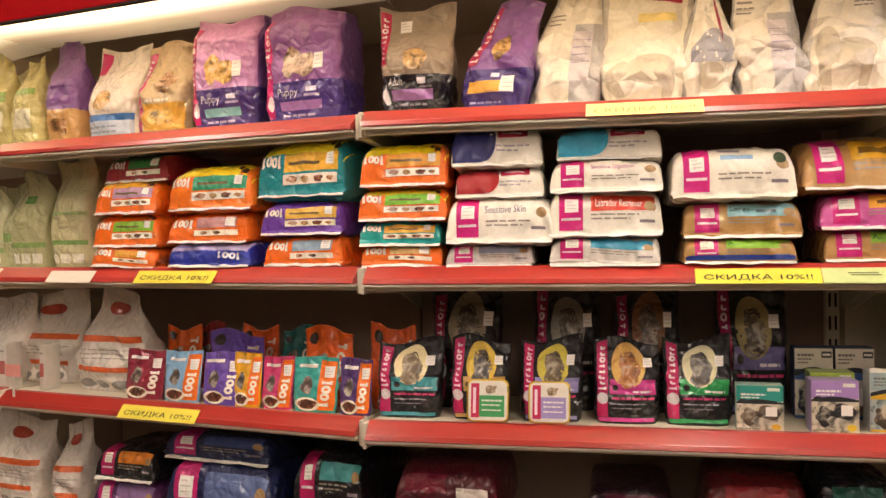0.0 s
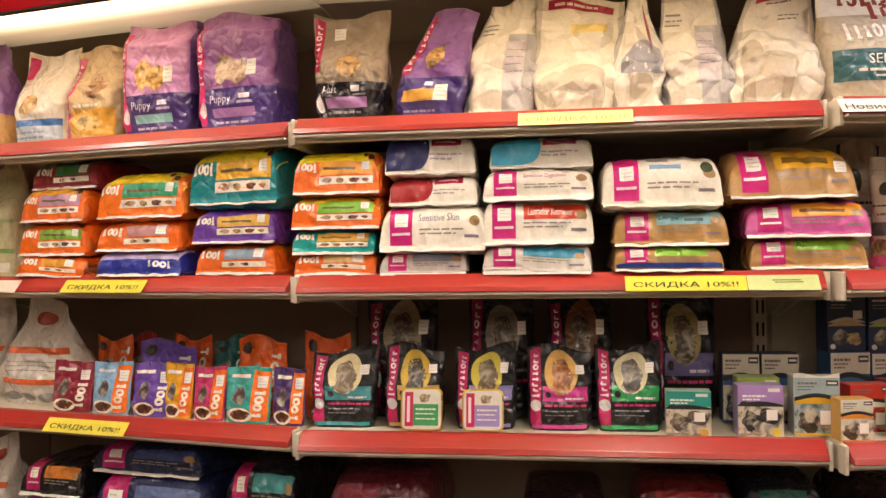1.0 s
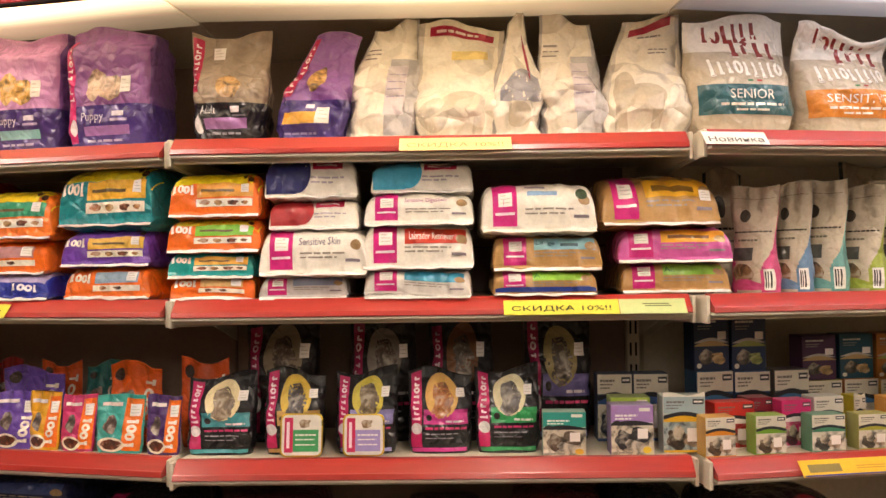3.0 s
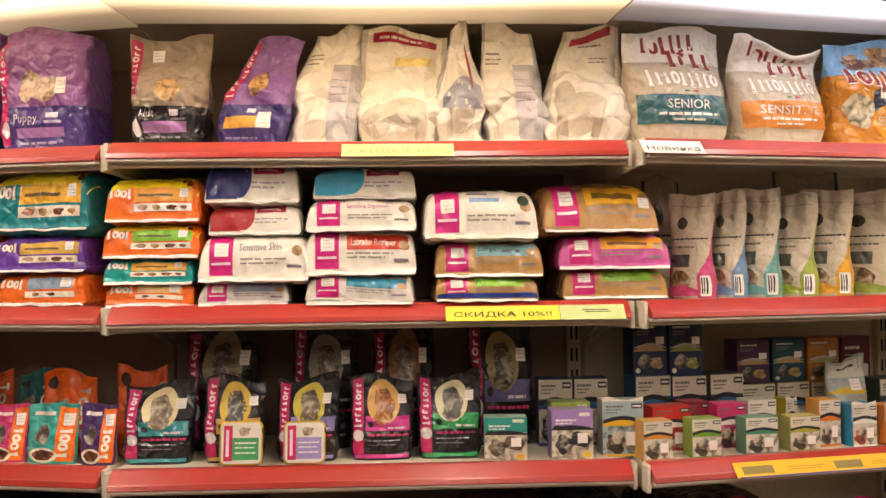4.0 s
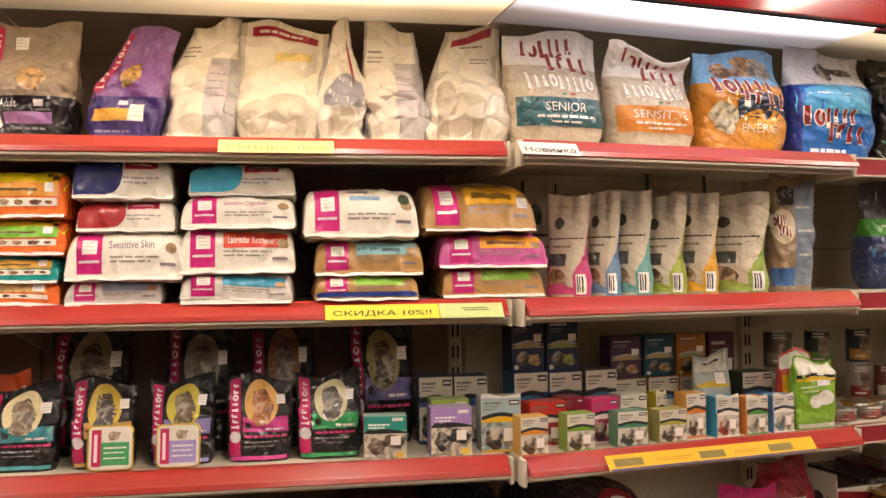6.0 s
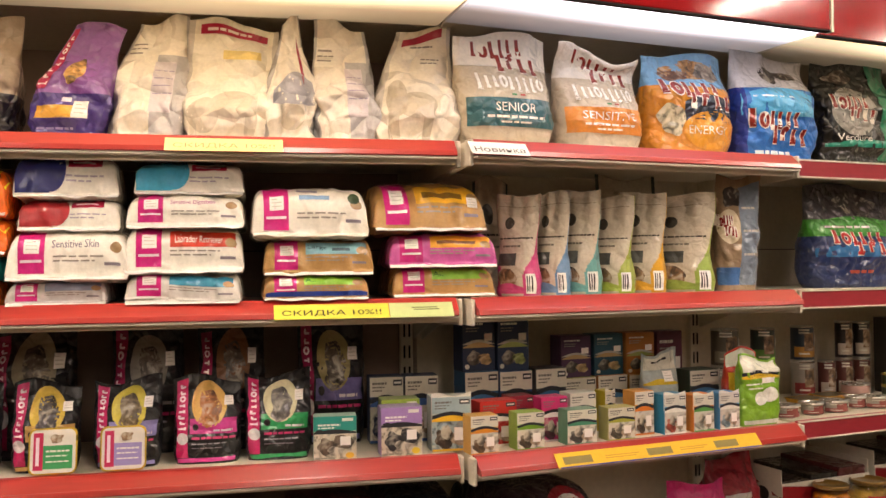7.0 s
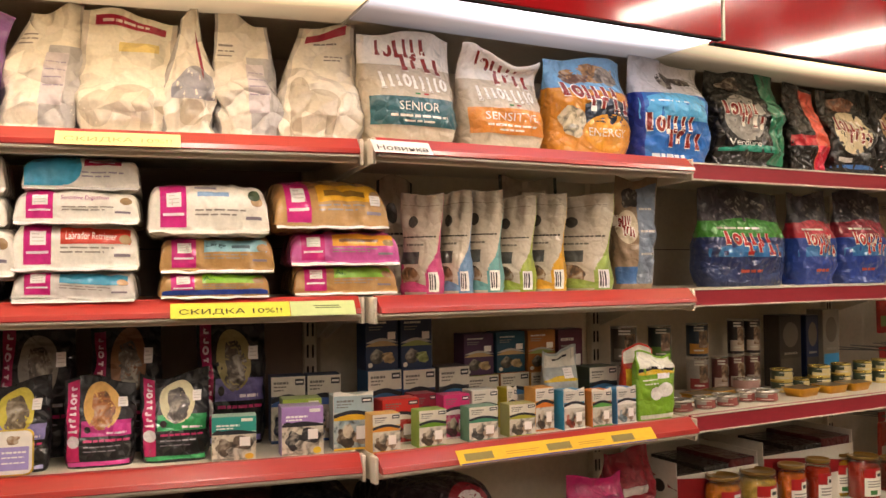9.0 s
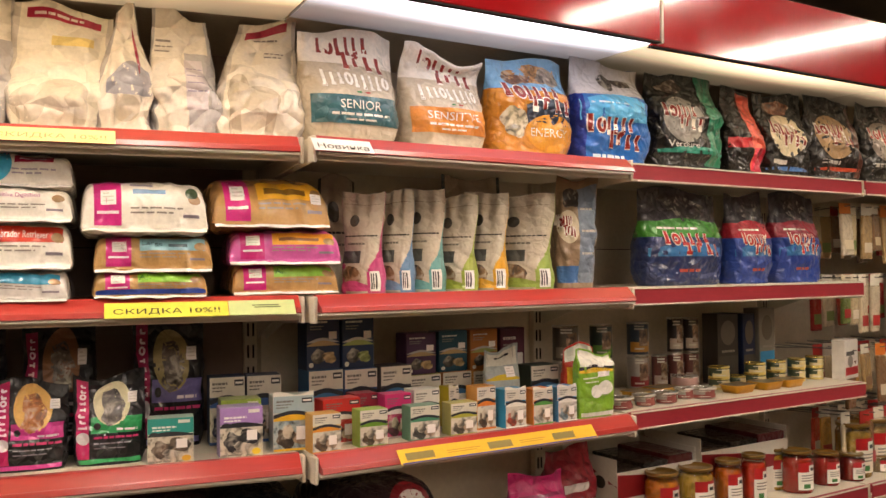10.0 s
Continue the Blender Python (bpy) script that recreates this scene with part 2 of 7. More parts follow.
def printed(parent, at, prints, size, maker=film, lift=0.0008):
    """Printed panels, ovals, bars, lettering and stickers laid over a face. at(x, y) gives place and normal for
    x, y from 0 to 1 over the face; prints: (kind, x0, x1, y0, y1, colour[, text])."""
    prints = list(prints)
    for k, (kind, x0, x1, y0, y1, code, *rest) in enumerate(prints):
        up = lift + 0.0001 * k
        nx = max(2, min(60, int(abs(x1 - x0) * size[0] / 0.0035) + 1))
        ny = max(1 if kind == "n" else 2, min(60, int(abs(y1 - y0) * size[1] / 0.0035) + 1))
        vs, fs, name = [], [], "printed_panel"
        if kind == "n" and y1 - y0 < 0.045 and x1 - x0 > 0.22:
            # a line of fine print: short dashes of uneven length
            name, x, w = "fine_print", x0, k * 1.7
            while x < x1:
                w = (w * 7.31 + 0.37) % 1
                e = min(x1, x + (0.05 + 0.09 * w) * min(1, 0.6 / (x1 - x0) + 0.4))
                a = len(vs)
                m_ = max(1, int((e - x) * size[0] / 0.004))
                for i in range(m_ + 1):
                    vs += [(x + (e - x) * i / m_, y0), (x + (e - x) * i / m_, y1)]
                fs += [(a + 2 * i, a + 2 * i + 2, a + 2 * i + 3, a + 2 * i + 1) for i in range(m_)]
                x = e + 0.018
        elif kind in "rsnq":
            name = {"r": "printed_panel", "s": "price_sticker", "n": "printed_bar", "q": "printed_picture"}[kind]
            skew = rest[0] if rest else 0.0
            for j in range(ny + 1):
                for i in range(nx + 1):
                    fx, fy = i / nx, j / ny
                    vs.append((x0 + (x1 - x0) * fx, y0 + (y1 - y0) * fy + skew * (fx - 0.5)))
            fs = [(j * (nx + 1) + i, j * (nx + 1) + i + 1, (j + 1) * (nx + 1) + i + 1, (j + 1) * (nx + 1) + i) for j in range(ny) for i in range(nx)]
        elif kind == "e":
            name = "printed_oval"
            turns, rings = 26, 7
            vs.append(((x0 + x1) / 2, (y0 + y1) / 2))
            for r in range(1, rings + 1):
                for i in range(turns):
                    a = 2 * math.pi * i / turns
                    vs.append(((x0 + x1) / 2 + (x1 - x0) / 2 * r / rings * math.cos(a), (y0 + y1) / 2 + (y1 - y0) / 2 * r / rings * math.sin(a)))
            for i in range(turns):
                fs.append((0, 1 + i, 1 + (i + 1) % turns))
                for r in range(rings - 1):
                    a, b = 1 + r * turns, 1 + (r + 1) * turns
                    fs.append((a + i, b + i, b + (i + 1) % turns, a + (i + 1) % turns))
        elif kind == "p":
            name = "printed_picture"
            turns, rings = 22, 6
            cx, cy = (x0 + x1) / 2, (y0 + y1) / 2
            vs.append((cx, cy))
            for r in range(1, rings + 1):
                for i in range(turns):
                    a = 2 * math.pi * i / turns
                    f = r / rings * (0.86 + 0.34 * noise.noise(Vector((math.cos(a) * 1.3 + cx * 40, math.sin(a) * 1.3 + cy * 31, k))))
                    vs.append((cx + (x1 - x0) / 2 * f * math.cos(a), cy + (y1 - y0) / 2 * f * math.sin(a)))
            for i in range(turns):
                fs.append((0, 1 + i, 1 + (i + 1) % turns))
                for r in range(rings - 1):
                    a, b = 1 + r * turns, 1 + (r + 1) * turns
                    fs.append((a + i, b + i, b + (i + 1) % turns, a + (i + 1) % turns))
        elif kind == "w":
            name = "printed_sweep"
            lift_, drop = rest if rest else (0.12, 0.0)
            nx = 12
            for j in range(ny + 1):
                for i in range(nx + 1):
                    fx, fy = i / nx, j / ny
                    top = y1 + lift_ * math.sin(fx * math.pi * 1.3 - 0.4) + drop * fx
                    vs.append((x0 + (x1 - x0) * fx, y0 + (top - y0) * fy))
            fs = [(j * (nx + 1) + i, j * (nx + 1) + i + 1, (j + 1) * (nx + 1) + i + 1, (j + 1) * (nx + 1) + i) for j in range(ny) for i in range(nx)]
        elif kind in "gh":
            # a maker's mark: rounded upright strokes and rings in a row that stand for no letters
            name = "maker_mark"
            fat, count, seed = rest
            vs, fs = maker_mark(x0, x1, y0, y1, fat, count, seed, size, upright=kind == "h")
        elif kind == "t":
            name = "lettering"
            tv, fs = lettering(rest[0])
            vs = [(x0 + (x1 - x0) * a, y0 + (y1 - y0) * b) for a, b in tv]
        elif kind == "v":
            name = "lettering"
            tv, fs = lettering(rest[0])
            vs = [(x1 - (x1 - x0) * b, y0 + (y1 - y0) * a) for a, b in tv]
        if kind == "s" and abs(x1 - x0) * size[0] > 0.008:
            for f in (0.24, 0.5, 0.74):
                prints.append(("n", x0 + (x1 - x0) * 0.14, x1 - (x1 - x0) * (0.14 + 0.3 * (f > 0.6)), y0 + (y1 - y0) * f, y0 + (y1 - y0) * (f + 0.07), "d4cbc2"))
        pts = []
        for x, y in vs:
            p, n = at(min(0.995, max(0.005, x)), min(0.99, max(0.01, y)))
            pts.append(p + n * (up + 0.0006 * (kind in "tvgh")))
        mat = WHITE_STICKER if kind == "s" else picture(code) if kind in "pq" else maker(code)
        ob = piece(name, mesh_of(name, pts, fs, kind not in "tvgh"), mat, parent)
        if kind in "gh":
            tagged(ob, kind="stuff")


def crinkle(p, seed, amount):
    """Soft folds, facets and sharp ridges of crumpled film, in metres."""
    q = Vector((p.x * 12 + seed * 7.3, p.y * 12 - seed * 3.1, p.z * 9 + seed))
    a = noise.noise(q * 0.6)
    warp = Vector((noise.noise(q * 1.3), noise.noise(q * 1.3 + Vector((5, 2, 1))), noise.noise(q * 1.3 + Vector((1, 7, 3)))))
    b = 1 - 2.6 * abs(noise.noise(q * 1.5 + warp * 0.9 + Vector((3.3, 1.7, 9.1))))
    dist = noise.voronoi(q * 2.1 + warp)[0]
    c = 0.9 - min(1.4, 2.4 * (dist[1] - dist[0]))
    d = 1 - 2.6 * abs(noise.noise(q * 5.2 + warp))
    return amount * (1.0 * a + 0.8 * b + 0.5 * c + 0.2 * d)


def facet(a, s, nx, ny, seed):
    """Continuous flat facets with sharp creases over a sheet that closes in a (0 to 1); -1 to 1."""
    X, Y = a * nx + 0.35 * math.sin(9 * s + seed), s * ny + 0.3 * math.sin(2 * math.pi * a * 2 + seed * 1.7)
    i, j = math.floor(X), math.floor(Y)
    fx, fy = X - i, Y - j

    def v(di, dj):
        return 2 * noise.cell(Vector(((i + di) % nx + 0.5, j + dj + 0.5, seed + 0.5))) - 1

    if fx + fy < 1:
        return v(0, 0) + fx * (v(1, 0) - v(0, 0)) + fy * (v(0, 1) - v(0, 0))
    return v(1, 1) + (1 - fx) * (v(0, 1) - v(1, 1)) + (1 - fy) * (v(1, 0) - v(1, 1))


def even(ph, e):
    """Turns an even angle into the angle that spaces points evenly on a squarish oval of exponent e."""
    c, sn = math.cos(ph), math.sin(ph)
    return math.atan2(math.copysign(abs(sn) ** (1 / e), sn), math.copysign(abs(c) ** (1 / e), c))


def smooth(a, b, x):
    t = min(1, max(0, (x - a) / (b - a)))
    return t * t * (3 - 2 * t)


# ---- kinds of goods ----
def upright_bag(m, w, h, d, code, prints, label, name="food_bag", category="food bag", group="", taper=0.4, shoulder=0.0, lean=(0, 0), flop=0.0, crumple=0.004, seed=1,
                square=3.6, top_wave=0.01, gusset="", back="", narrow=0.0, twist=0.0, crown=0.035, pleat=0.004, gusset_top=1.0, folds=0.0, zones=()):
    """A filled bag that stands on its bottom and closes to a flat seal. m: pose of the middle of its foot, its face to -y."""
    ob = thing(name, m, label, category, group)

    def at(th, s):
        k = smooth(taper, 0.94, s)
        b = d / 2 * ((1 - k) * (0.86 + 0.14 * smooth(0, 0.25, s)) + crown * k)
        a = w / 2 * (0.93 + 0.07 * smooth(0.0, 0.18, s)) * (1 - shoulder * smooth(0.3, 1, s)) * (1 - narrow * math.sin(math.pi * min(1, s * 1.15)) ** 2)
        if s < 0.04:
            a *= 0.965 + 0.035 * s / 0.04
            b *= 0.9 + 0.1 * s / 0.04
        e = 2 / (square * (1 - 0.45 * k))
        c, sn = math.cos(th), math.sin(th)
        x = a * math.copysign(abs(c) ** e, c)
        y = b * math.copysign(abs(sn) ** e, sn)
        ang = twist * s
        x, y = x * math.cos(ang) - y * math.sin(ang), x * math.sin(ang) + y * math.cos(ang)
        z = h * s + top_wave * smooth(0.7, 1, s) * math.sin(x / w * 5 + seed)
        x += lean[0] * s ** 1.6
        y += lean[1] * s ** 1.6 + flop * smooth(0.72, 1.0, s)
        z -= abs(flop) * 0.5 * smooth(0.8, 1.0, s)
        p = Vector((x, y, z))
        out = Vector((c, sn, 0))
        turn = (th / 2 / math.pi) % 1
        fold = pleat * smooth(0.45, 0.9, s) * math.sin(x / w * 17 + 2.5 * noise.noise(Vector((x * 14, z * 6, seed))))
        sheet = k * (fold + 1.8 * crumple * noise.noise(Vector((x * 16, z * 11, seed))))
        crumpled = 0.45 * crinkle(p, seed, crumple) + (0.3 + 0.7 * abs(sn)) * crumple * (0.8 * facet(turn, s, 11, 6, seed % 97) + 0.34 * facet(turn, s, 23, 14, seed % 89))
        crumpled += folds * (0.3 + 0.7 * abs(sn)) * (facet(turn, s, 7, 4, seed % 71) + 0.5 * facet(turn, s, 13, 8, seed % 61)) * (1 - 0.5 * smooth(0.6, 1, s))
        return p + out * (crumpled * smooth(0, 0.06, s) + fold * (1 - k)) * (1 - 0.88 * k) + Vector((0, sheet, 0))

    na, ns = (92, 60) if h > 0.2 else (72, 44)
    vs, fs = [], []
    for j in range(ns + 1):
        for i in range(na):
            vs.append(at(even(2 * math.pi * i / na, 2 / square), j / ns))
    skin = list(vs)

    def sheet_at(th, s):
        """Place on the finished skin."""
        ph = even(th, square / 2) % (2 * math.pi)
        a, b = ph / 2 / math.pi * na, min(ns - 1e-6, max(0, s * ns))
        i, j = int(a), int(b)
        fx, fy = a - i, b - j
        p, q = j * na + i % na, j * na + (i + 1) % na
        return (skin[p] * (1 - fx) + skin[q] * fx) * (1 - fy) + (skin[p + na] * (1 - fx) + skin[q + na] * fx) * fy
    for j in range(ns):
        for i in range(na):
            fs.append((j * na + i, j * na + (i + 1) % na, (j + 1) * na + (i + 1) % na, (j + 1) * na + i))
    fs.append(tuple(range(na))[::-1])
    fs.append(tuple(range(ns * na, ns * na + na)))
    me = mesh_of("body", vs, fs, True)
    skin_film = thick_film if folds else film
    idx = [0] * len(me.polygons)
    me.materials.append(skin_film(code))
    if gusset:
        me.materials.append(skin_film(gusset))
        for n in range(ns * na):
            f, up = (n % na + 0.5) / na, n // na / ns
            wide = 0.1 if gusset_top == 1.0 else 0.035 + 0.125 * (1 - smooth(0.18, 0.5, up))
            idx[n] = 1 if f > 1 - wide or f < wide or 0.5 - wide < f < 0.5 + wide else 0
    for lo, hi, tint in zones:
        # the print runs right round the bag between two heights
        me.materials.append(skin_film(tint))
        for n in range(ns * na):
            if lo <= (n // na + 0.5) / ns < hi:
                idx[n] = len(me.materials) - 1
    me.polygons.foreach_set("material_index", idx)
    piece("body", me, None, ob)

    def face(x, s):
        t = 2 * x - 1
        k = smooth(taper, 0.94, s)
        e = 2 / (square * (1 - 0.45 * k))
        c = math.copysign(min(1, abs(t)) ** (1 / e), t)
        th = -math.acos(max(-1, min(1, c)))
        p = sheet_at(th, s)
        n = (sheet_at(th + 0.03, s) - sheet_at(th - 0.03, s)).cross(sheet_at(th, min(1, s + 0.012)) - sheet_at(th, max(0, s - 0.012)))
        n = n.normalized() if n.length > 1e-9 else Vector((0, -1, 0))
        if n.y > 0:
            n = -n
        return p, n

    printed(ob, face, prints, (w, h), skin_film)
    return ob


def lying_bag(m, w, h, d, code, prints, label, upper="", seal="f2ece4", name="food_bag", category="food bag", group="bags lying in stacks", seal_at=0.15, crumple=0.0035, seed=1, droop=0.006,
              flap=0.008, round_=4.6, sag=0.0, matte=False):
    """A filled bag that lies on its back, its sealed end to -y. m: pose of the middle of its front edge at the foot."""
    ob = thing(name, m, label, category, group)
    zs = h * seal_at
    skin_film = smooth_film if matte else film

    def at(x, ph):
        """x from -1 to 1, ph round the loop: 0 the seal, pi/2 the crest, pi the far end."""
        c, sn = math.cos(ph), math.sin(ph)
        e = 2 / round_
        y = d / 2 - d / 2 * math.copysign(abs(c) ** e, c)
        k = (1 - abs(x) ** 16) ** 0.5 if abs(x) < 1 else 0
        top = (h - zs) * (1 - 0.06 * x * x)
        z = zs + (top if sn > 0 else zs * 0.99) * math.copysign(abs(sn) ** e, sn) * (0.12 + 0.88 * k)
        p = Vector((x * w / 2 * (1 - 0.025 * abs(c)), y, z))
        n = Vector((0, -c, sn))
        keep = smooth(0, 0.25, abs(sn)) if sn < 0 else 0.6
        p = p + n * (0.6 * crinkle(p, seed, crumple) + crumple * (0.8 * facet((x + 1) / 2, ph / 6.3 % 1, 9, 14, seed % 97) + 0.4 * facet((x + 1) / 2, ph / 6.3 % 1, 19, 26, seed % 83))) * keep
        p.z += sag * math.sin(x * 2.2 + seed) * smooth(0.2, 1, c)
        if p.z < 0.001:
            p.z = 0.001
        return p

    nx, nl = 56, 76
    vs, fs = [], []
    for j in range(nx + 1):
        for i in range(nl):
            vs.append(at(-1 + 2 * j / nx, even(2 * math.pi * i / nl, 2 / round_)))
    skin = list(vs)

    def sheet_at(x, ph):
        """Place on the finished skin."""
        a, b = even(ph, round_ / 2) % (2 * math.pi) / 2 / math.pi * nl, min(nx - 1e-6, max(0, (x + 1) / 2 * nx))
        i, j = int(a), int(b)
        fx, fy = a - i, b - j
        p, q = j * nl + i % nl, j * nl + (i + 1) % nl
        return (skin[p] * (1 - fx) + skin[q] * fx) * (1 - fy) + (skin[p + nl] * (1 - fx) + skin[q + nl] * fx) * fy
    for j in range(nx):
        for i in range(nl):
            fs.append((j * nl + i, (j + 1) * nl + i, (j + 1) * nl + (i + 1) % nl, j * nl + (i + 1) % nl))
    fs.append(tuple(range(nl)))
    fs.append(tuple(range(nx * nl, nx * nl + nl))[::-1])
    me = mesh_of("body", vs, fs, True)
    me.materials.append(skin_film(code))
    if upper:
        me.materials.append(skin_film(upper))
        idx = [1 if p.index < nx * nl and 0.1 < ((p.index % nl) + 0.5) / nl < 0.3 and 0.05 < (p.index // nl + 0.5) / nx < 0.84 else 0 for p in me.polygons]
        me.polygons.foreach_set("material_index", idx)
    piece("body", me, None, ob)

    def face(x, s):
        t = 2 * x - 1
        e = 2 / round_

        def turn_at(s):
            if s < 0.8:
                return math.asin(min(1, (max(0, s) / 0.8 * 0.94 + 0.004) ** (1 / e)))
            far = (1 - 0.94 ** (2 / e)) ** (e / 2)
            return math.acos(max(0, far - (s - 0.8) / 0.2 * 0.4) ** (1 / e))

        ph = turn_at(s)
        p = sheet_at(t, ph)
        n = (sheet_at(t + 0.03, ph) - sheet_at(t - 0.03, ph)).cross(sheet_at(t, turn_at(min(1, s + 0.02))) - sheet_at(t, turn_at(max(0, s - 0.02))))
        n = n.normalized() if n.length > 1e-9 else Vector((0, -1, 0))
        if n.y > 0.2 or n.z < -0.5:
            n = -n
        return p, n

    printed(ob, face, prints, (w, h * 1.3), skin_film)
    # the flat seal along the front
    sv, sf = [], []
    n = 20
    for i in range(n + 1):
        x = -1 + 2 * i / n
        p = at(x * 0.985, 0.0)
        wob = 0.004 * noise.noise(Vector((x * 3 + seed, seed, 0)))
        for y, z in ((0.004, 0.002), (-flap, -droop + wob), (-flap, -droop + wob - 0.0016), (0.004, -0.002)):
            sv.append((p.x * 0.995, p.y + y, max(0.0012 if z > -0.001 else 0.0005, p.z + z)))
    for i in range(n):
        for k in range(4):
            sf.append((i * 4 + k, i * 4 + (k + 1) % 4, i * 4 + 4 + (k + 1) % 4, i * 4 + 4 + k))
    piece("seal", mesh_of("seal", sv, sf, True), skin_film(seal), ob)
    return ob


def carton(m, w, h, d, code, prints, label, side="", name="carton", category="carton", group="cartons on the shelf", crest=0.0):
    """A printed carton. m: pose of the middle of its foot's front edge, face to -y. crest: height of a die-cut hanging tab."""
    ob = thing(name, m, label, category, group)
    part("body", block(-w / 2, w / 2, 0, d, 0, h, 0.0012, 1), card(side or code), ob)
    fb = block(-w / 2 + 0.0012, w / 2 - 0.0012, -0.0008, 0.0004, 0.0012, h - 0.0012)
    part("front_panel", fb, card(code), ob)
    if crest:
        out = [(-w / 2, 0)]
        for i in range(11):
            f = i / 10
            out.append((-w / 2 + w * f, h + crest * (0.55 + 0.45 * math.sin(f * math.pi * 2.2 + 0.6))))
        out.append((w / 2, 0))
        bm = bmesh.new()
        v0 = [bm.verts.new((x, 0.0002, max(z, h * 0.6))) for x, z in out]
        v1 = [bm.verts.new((x, 0.0016, max(z, h * 0.6))) for x, z in out]
        bm.faces.new(v0)
        bm.faces.new(v1[::-1])
        for i in range(len(out)):
            j = (i + 1) % len(out)
            bm.faces.new((v0[i], v1[i], v1[j], v0[j]))
        bmesh.ops.recalc_face_normals(bm, faces=bm.faces[:])
        part("hanging_tab", bm, card("e8e2d6"), ob)
    printed(ob, lambda x, y: (Vector((-w / 2 + w * x, -0.0008, h * y)), Vector((0, -1, 0))), prints, (w * 0.2, h * 0.2), card, 0.0005)
    return ob


def wrap(ob, r, z0, z1, a0, a1, code, name, out=0.0008, maker=card):
    """A patch of print wrapped round a can or jar between two angles."""
    n = max(2, int((a1 - a0) / 9))
    vs = [((r + out) * math.cos(radians(a0 + (a1 - a0) * i / n)), (r + out) * math.sin(radians(a0 + (a1 - a0) * i / n)), z) for z in (z0, z1) for i in range(n + 1)]
    piece(name, mesh_of(name, vs, [(i, i + 1, n + 2 + i, n + 1 + i) for i in range(n)], True), maker(code), ob)


def can(m, r, h, code, label, band="", lid="c9c4ba", name="food_can", category="can", group="cans on the shelf", cup=False):
    """A can with rolled rims, a ring-marked lid and a printed paper wrap; low cups taper to their foot."""
    ob = thing(name, m, label, category, group)
    foot = 0.8 if cup else 1.0
    part("body", lathe([(0, 0), (r * 0.94 * foot, 0), (r * foot, 0.002), (r * (0.2 * foot + 0.8) if foot < 1 else r, h - 0.004), (r * 0.97, h - 0.002), (0, h - 0.002)]), card(code), ob)
    metal = surface("tin_metal", lid, rough=0.28, metal=0.85, bump=0.03)
    k = 1.12 if foot < 1 else 1.03
    part("rim", lathe([(r * 0.9, h - 0.003), (r * 0.92, h + 0.001), (r * k, h + 0.001), (r * k, h - 0.003), (r * 0.97, h - 0.004)]), metal, ob)
    part("lid", lathe([(0, h - 0.0005), (r * 0.5, h - 0.0005), (r * 0.55, h - 0.0014), (r * 0.72, h - 0.0014), (r * 0.76, h - 0.0006), (r * 0.9, h - 0.0018)]), metal, ob)
    if foot == 1.0:
        part("foot_rim", lathe([(r * 0.97, 0.0), (r * 1.025, 0.0005), (r * 1.025, 0.0035), (r * 0.99, 0.0045)]), metal, ob)
    if band:
        wrap(ob, r, h * 0.12, h * 0.42, -175, -5, band, "label_band")
        wrap(ob, r, h * 0.3, h * 0.82, -125, -72, band if h < 0.06 else "8a6a4c", "label_picture", 0.0014, card if h < 0.06 else picture)
        for z in (0.88, 0.8, 0.2) if h > 0.06 else (0.72, 0.25):
            wrap(ob, r, h * z, h * (z + 0.045), -150, -100, "d8d2c4", "fine_print", 0.002)
        wrap(ob, r, h * 0.5, h * 0.74, -62, -36, "efe8dc", "price_sticker", 0.002, paper)
    return ob


def tray(m, w, d, h, code, label, film_code="6f5f44", name="foil_tray", category="foil tray", group="foil trays"):
    """A shallow foil tray with a rolled rim and a printed sealed top, on its base."""
    ob = thing(name, m, label, category, group)

    def ring(bm, a, b, z, r):
        out = []
        for cx, cy, a0 in ((a - r, b - r, 0), (-a + r, b - r, 90), (-a + r, -b + r, 180), (a - r, -b + r, 270)):
            for k in range(5):
                t = radians(a0 + 22.5 * k)
                out.append(bm.verts.new((cx + r * math.cos(t), cy + r * math.sin(t), z)))
        return out

    bm = bmesh.new()
    rs = [ring(bm, w / 2 * k, d / 2 * k, z, 0.012 * k) for k, z in ((0.78, 0), (0.92, h * 0.8), (0.94, h - 0.002), (1.0, h - 0.002), (1.0, h), (0.93, h))]
    n = len(rs[0])
    for p, q in zip(rs, rs[1:]):
        for i in range(n):
            bm.faces.new((p[i], p[(i + 1) % n], q[(i + 1) % n], q[i])).smooth = True
    bm.faces.new(rs[0][::-1])
    bmesh.ops.recalc_face_normals(bm, faces=bm.faces[:])
    part("foil_body", bm, surface("gold_foil", code, rough=0.3, metal=0.7, bump=0.2), ob)
    bm = bmesh.new()
    bm.faces.new(ring(bm, w / 2 * 0.93, d / 2 * 0.93, h - 0.0006, 0.011))
    part("sealed_top", bm, card(film_code), ob)
    return ob, (w, d, h)


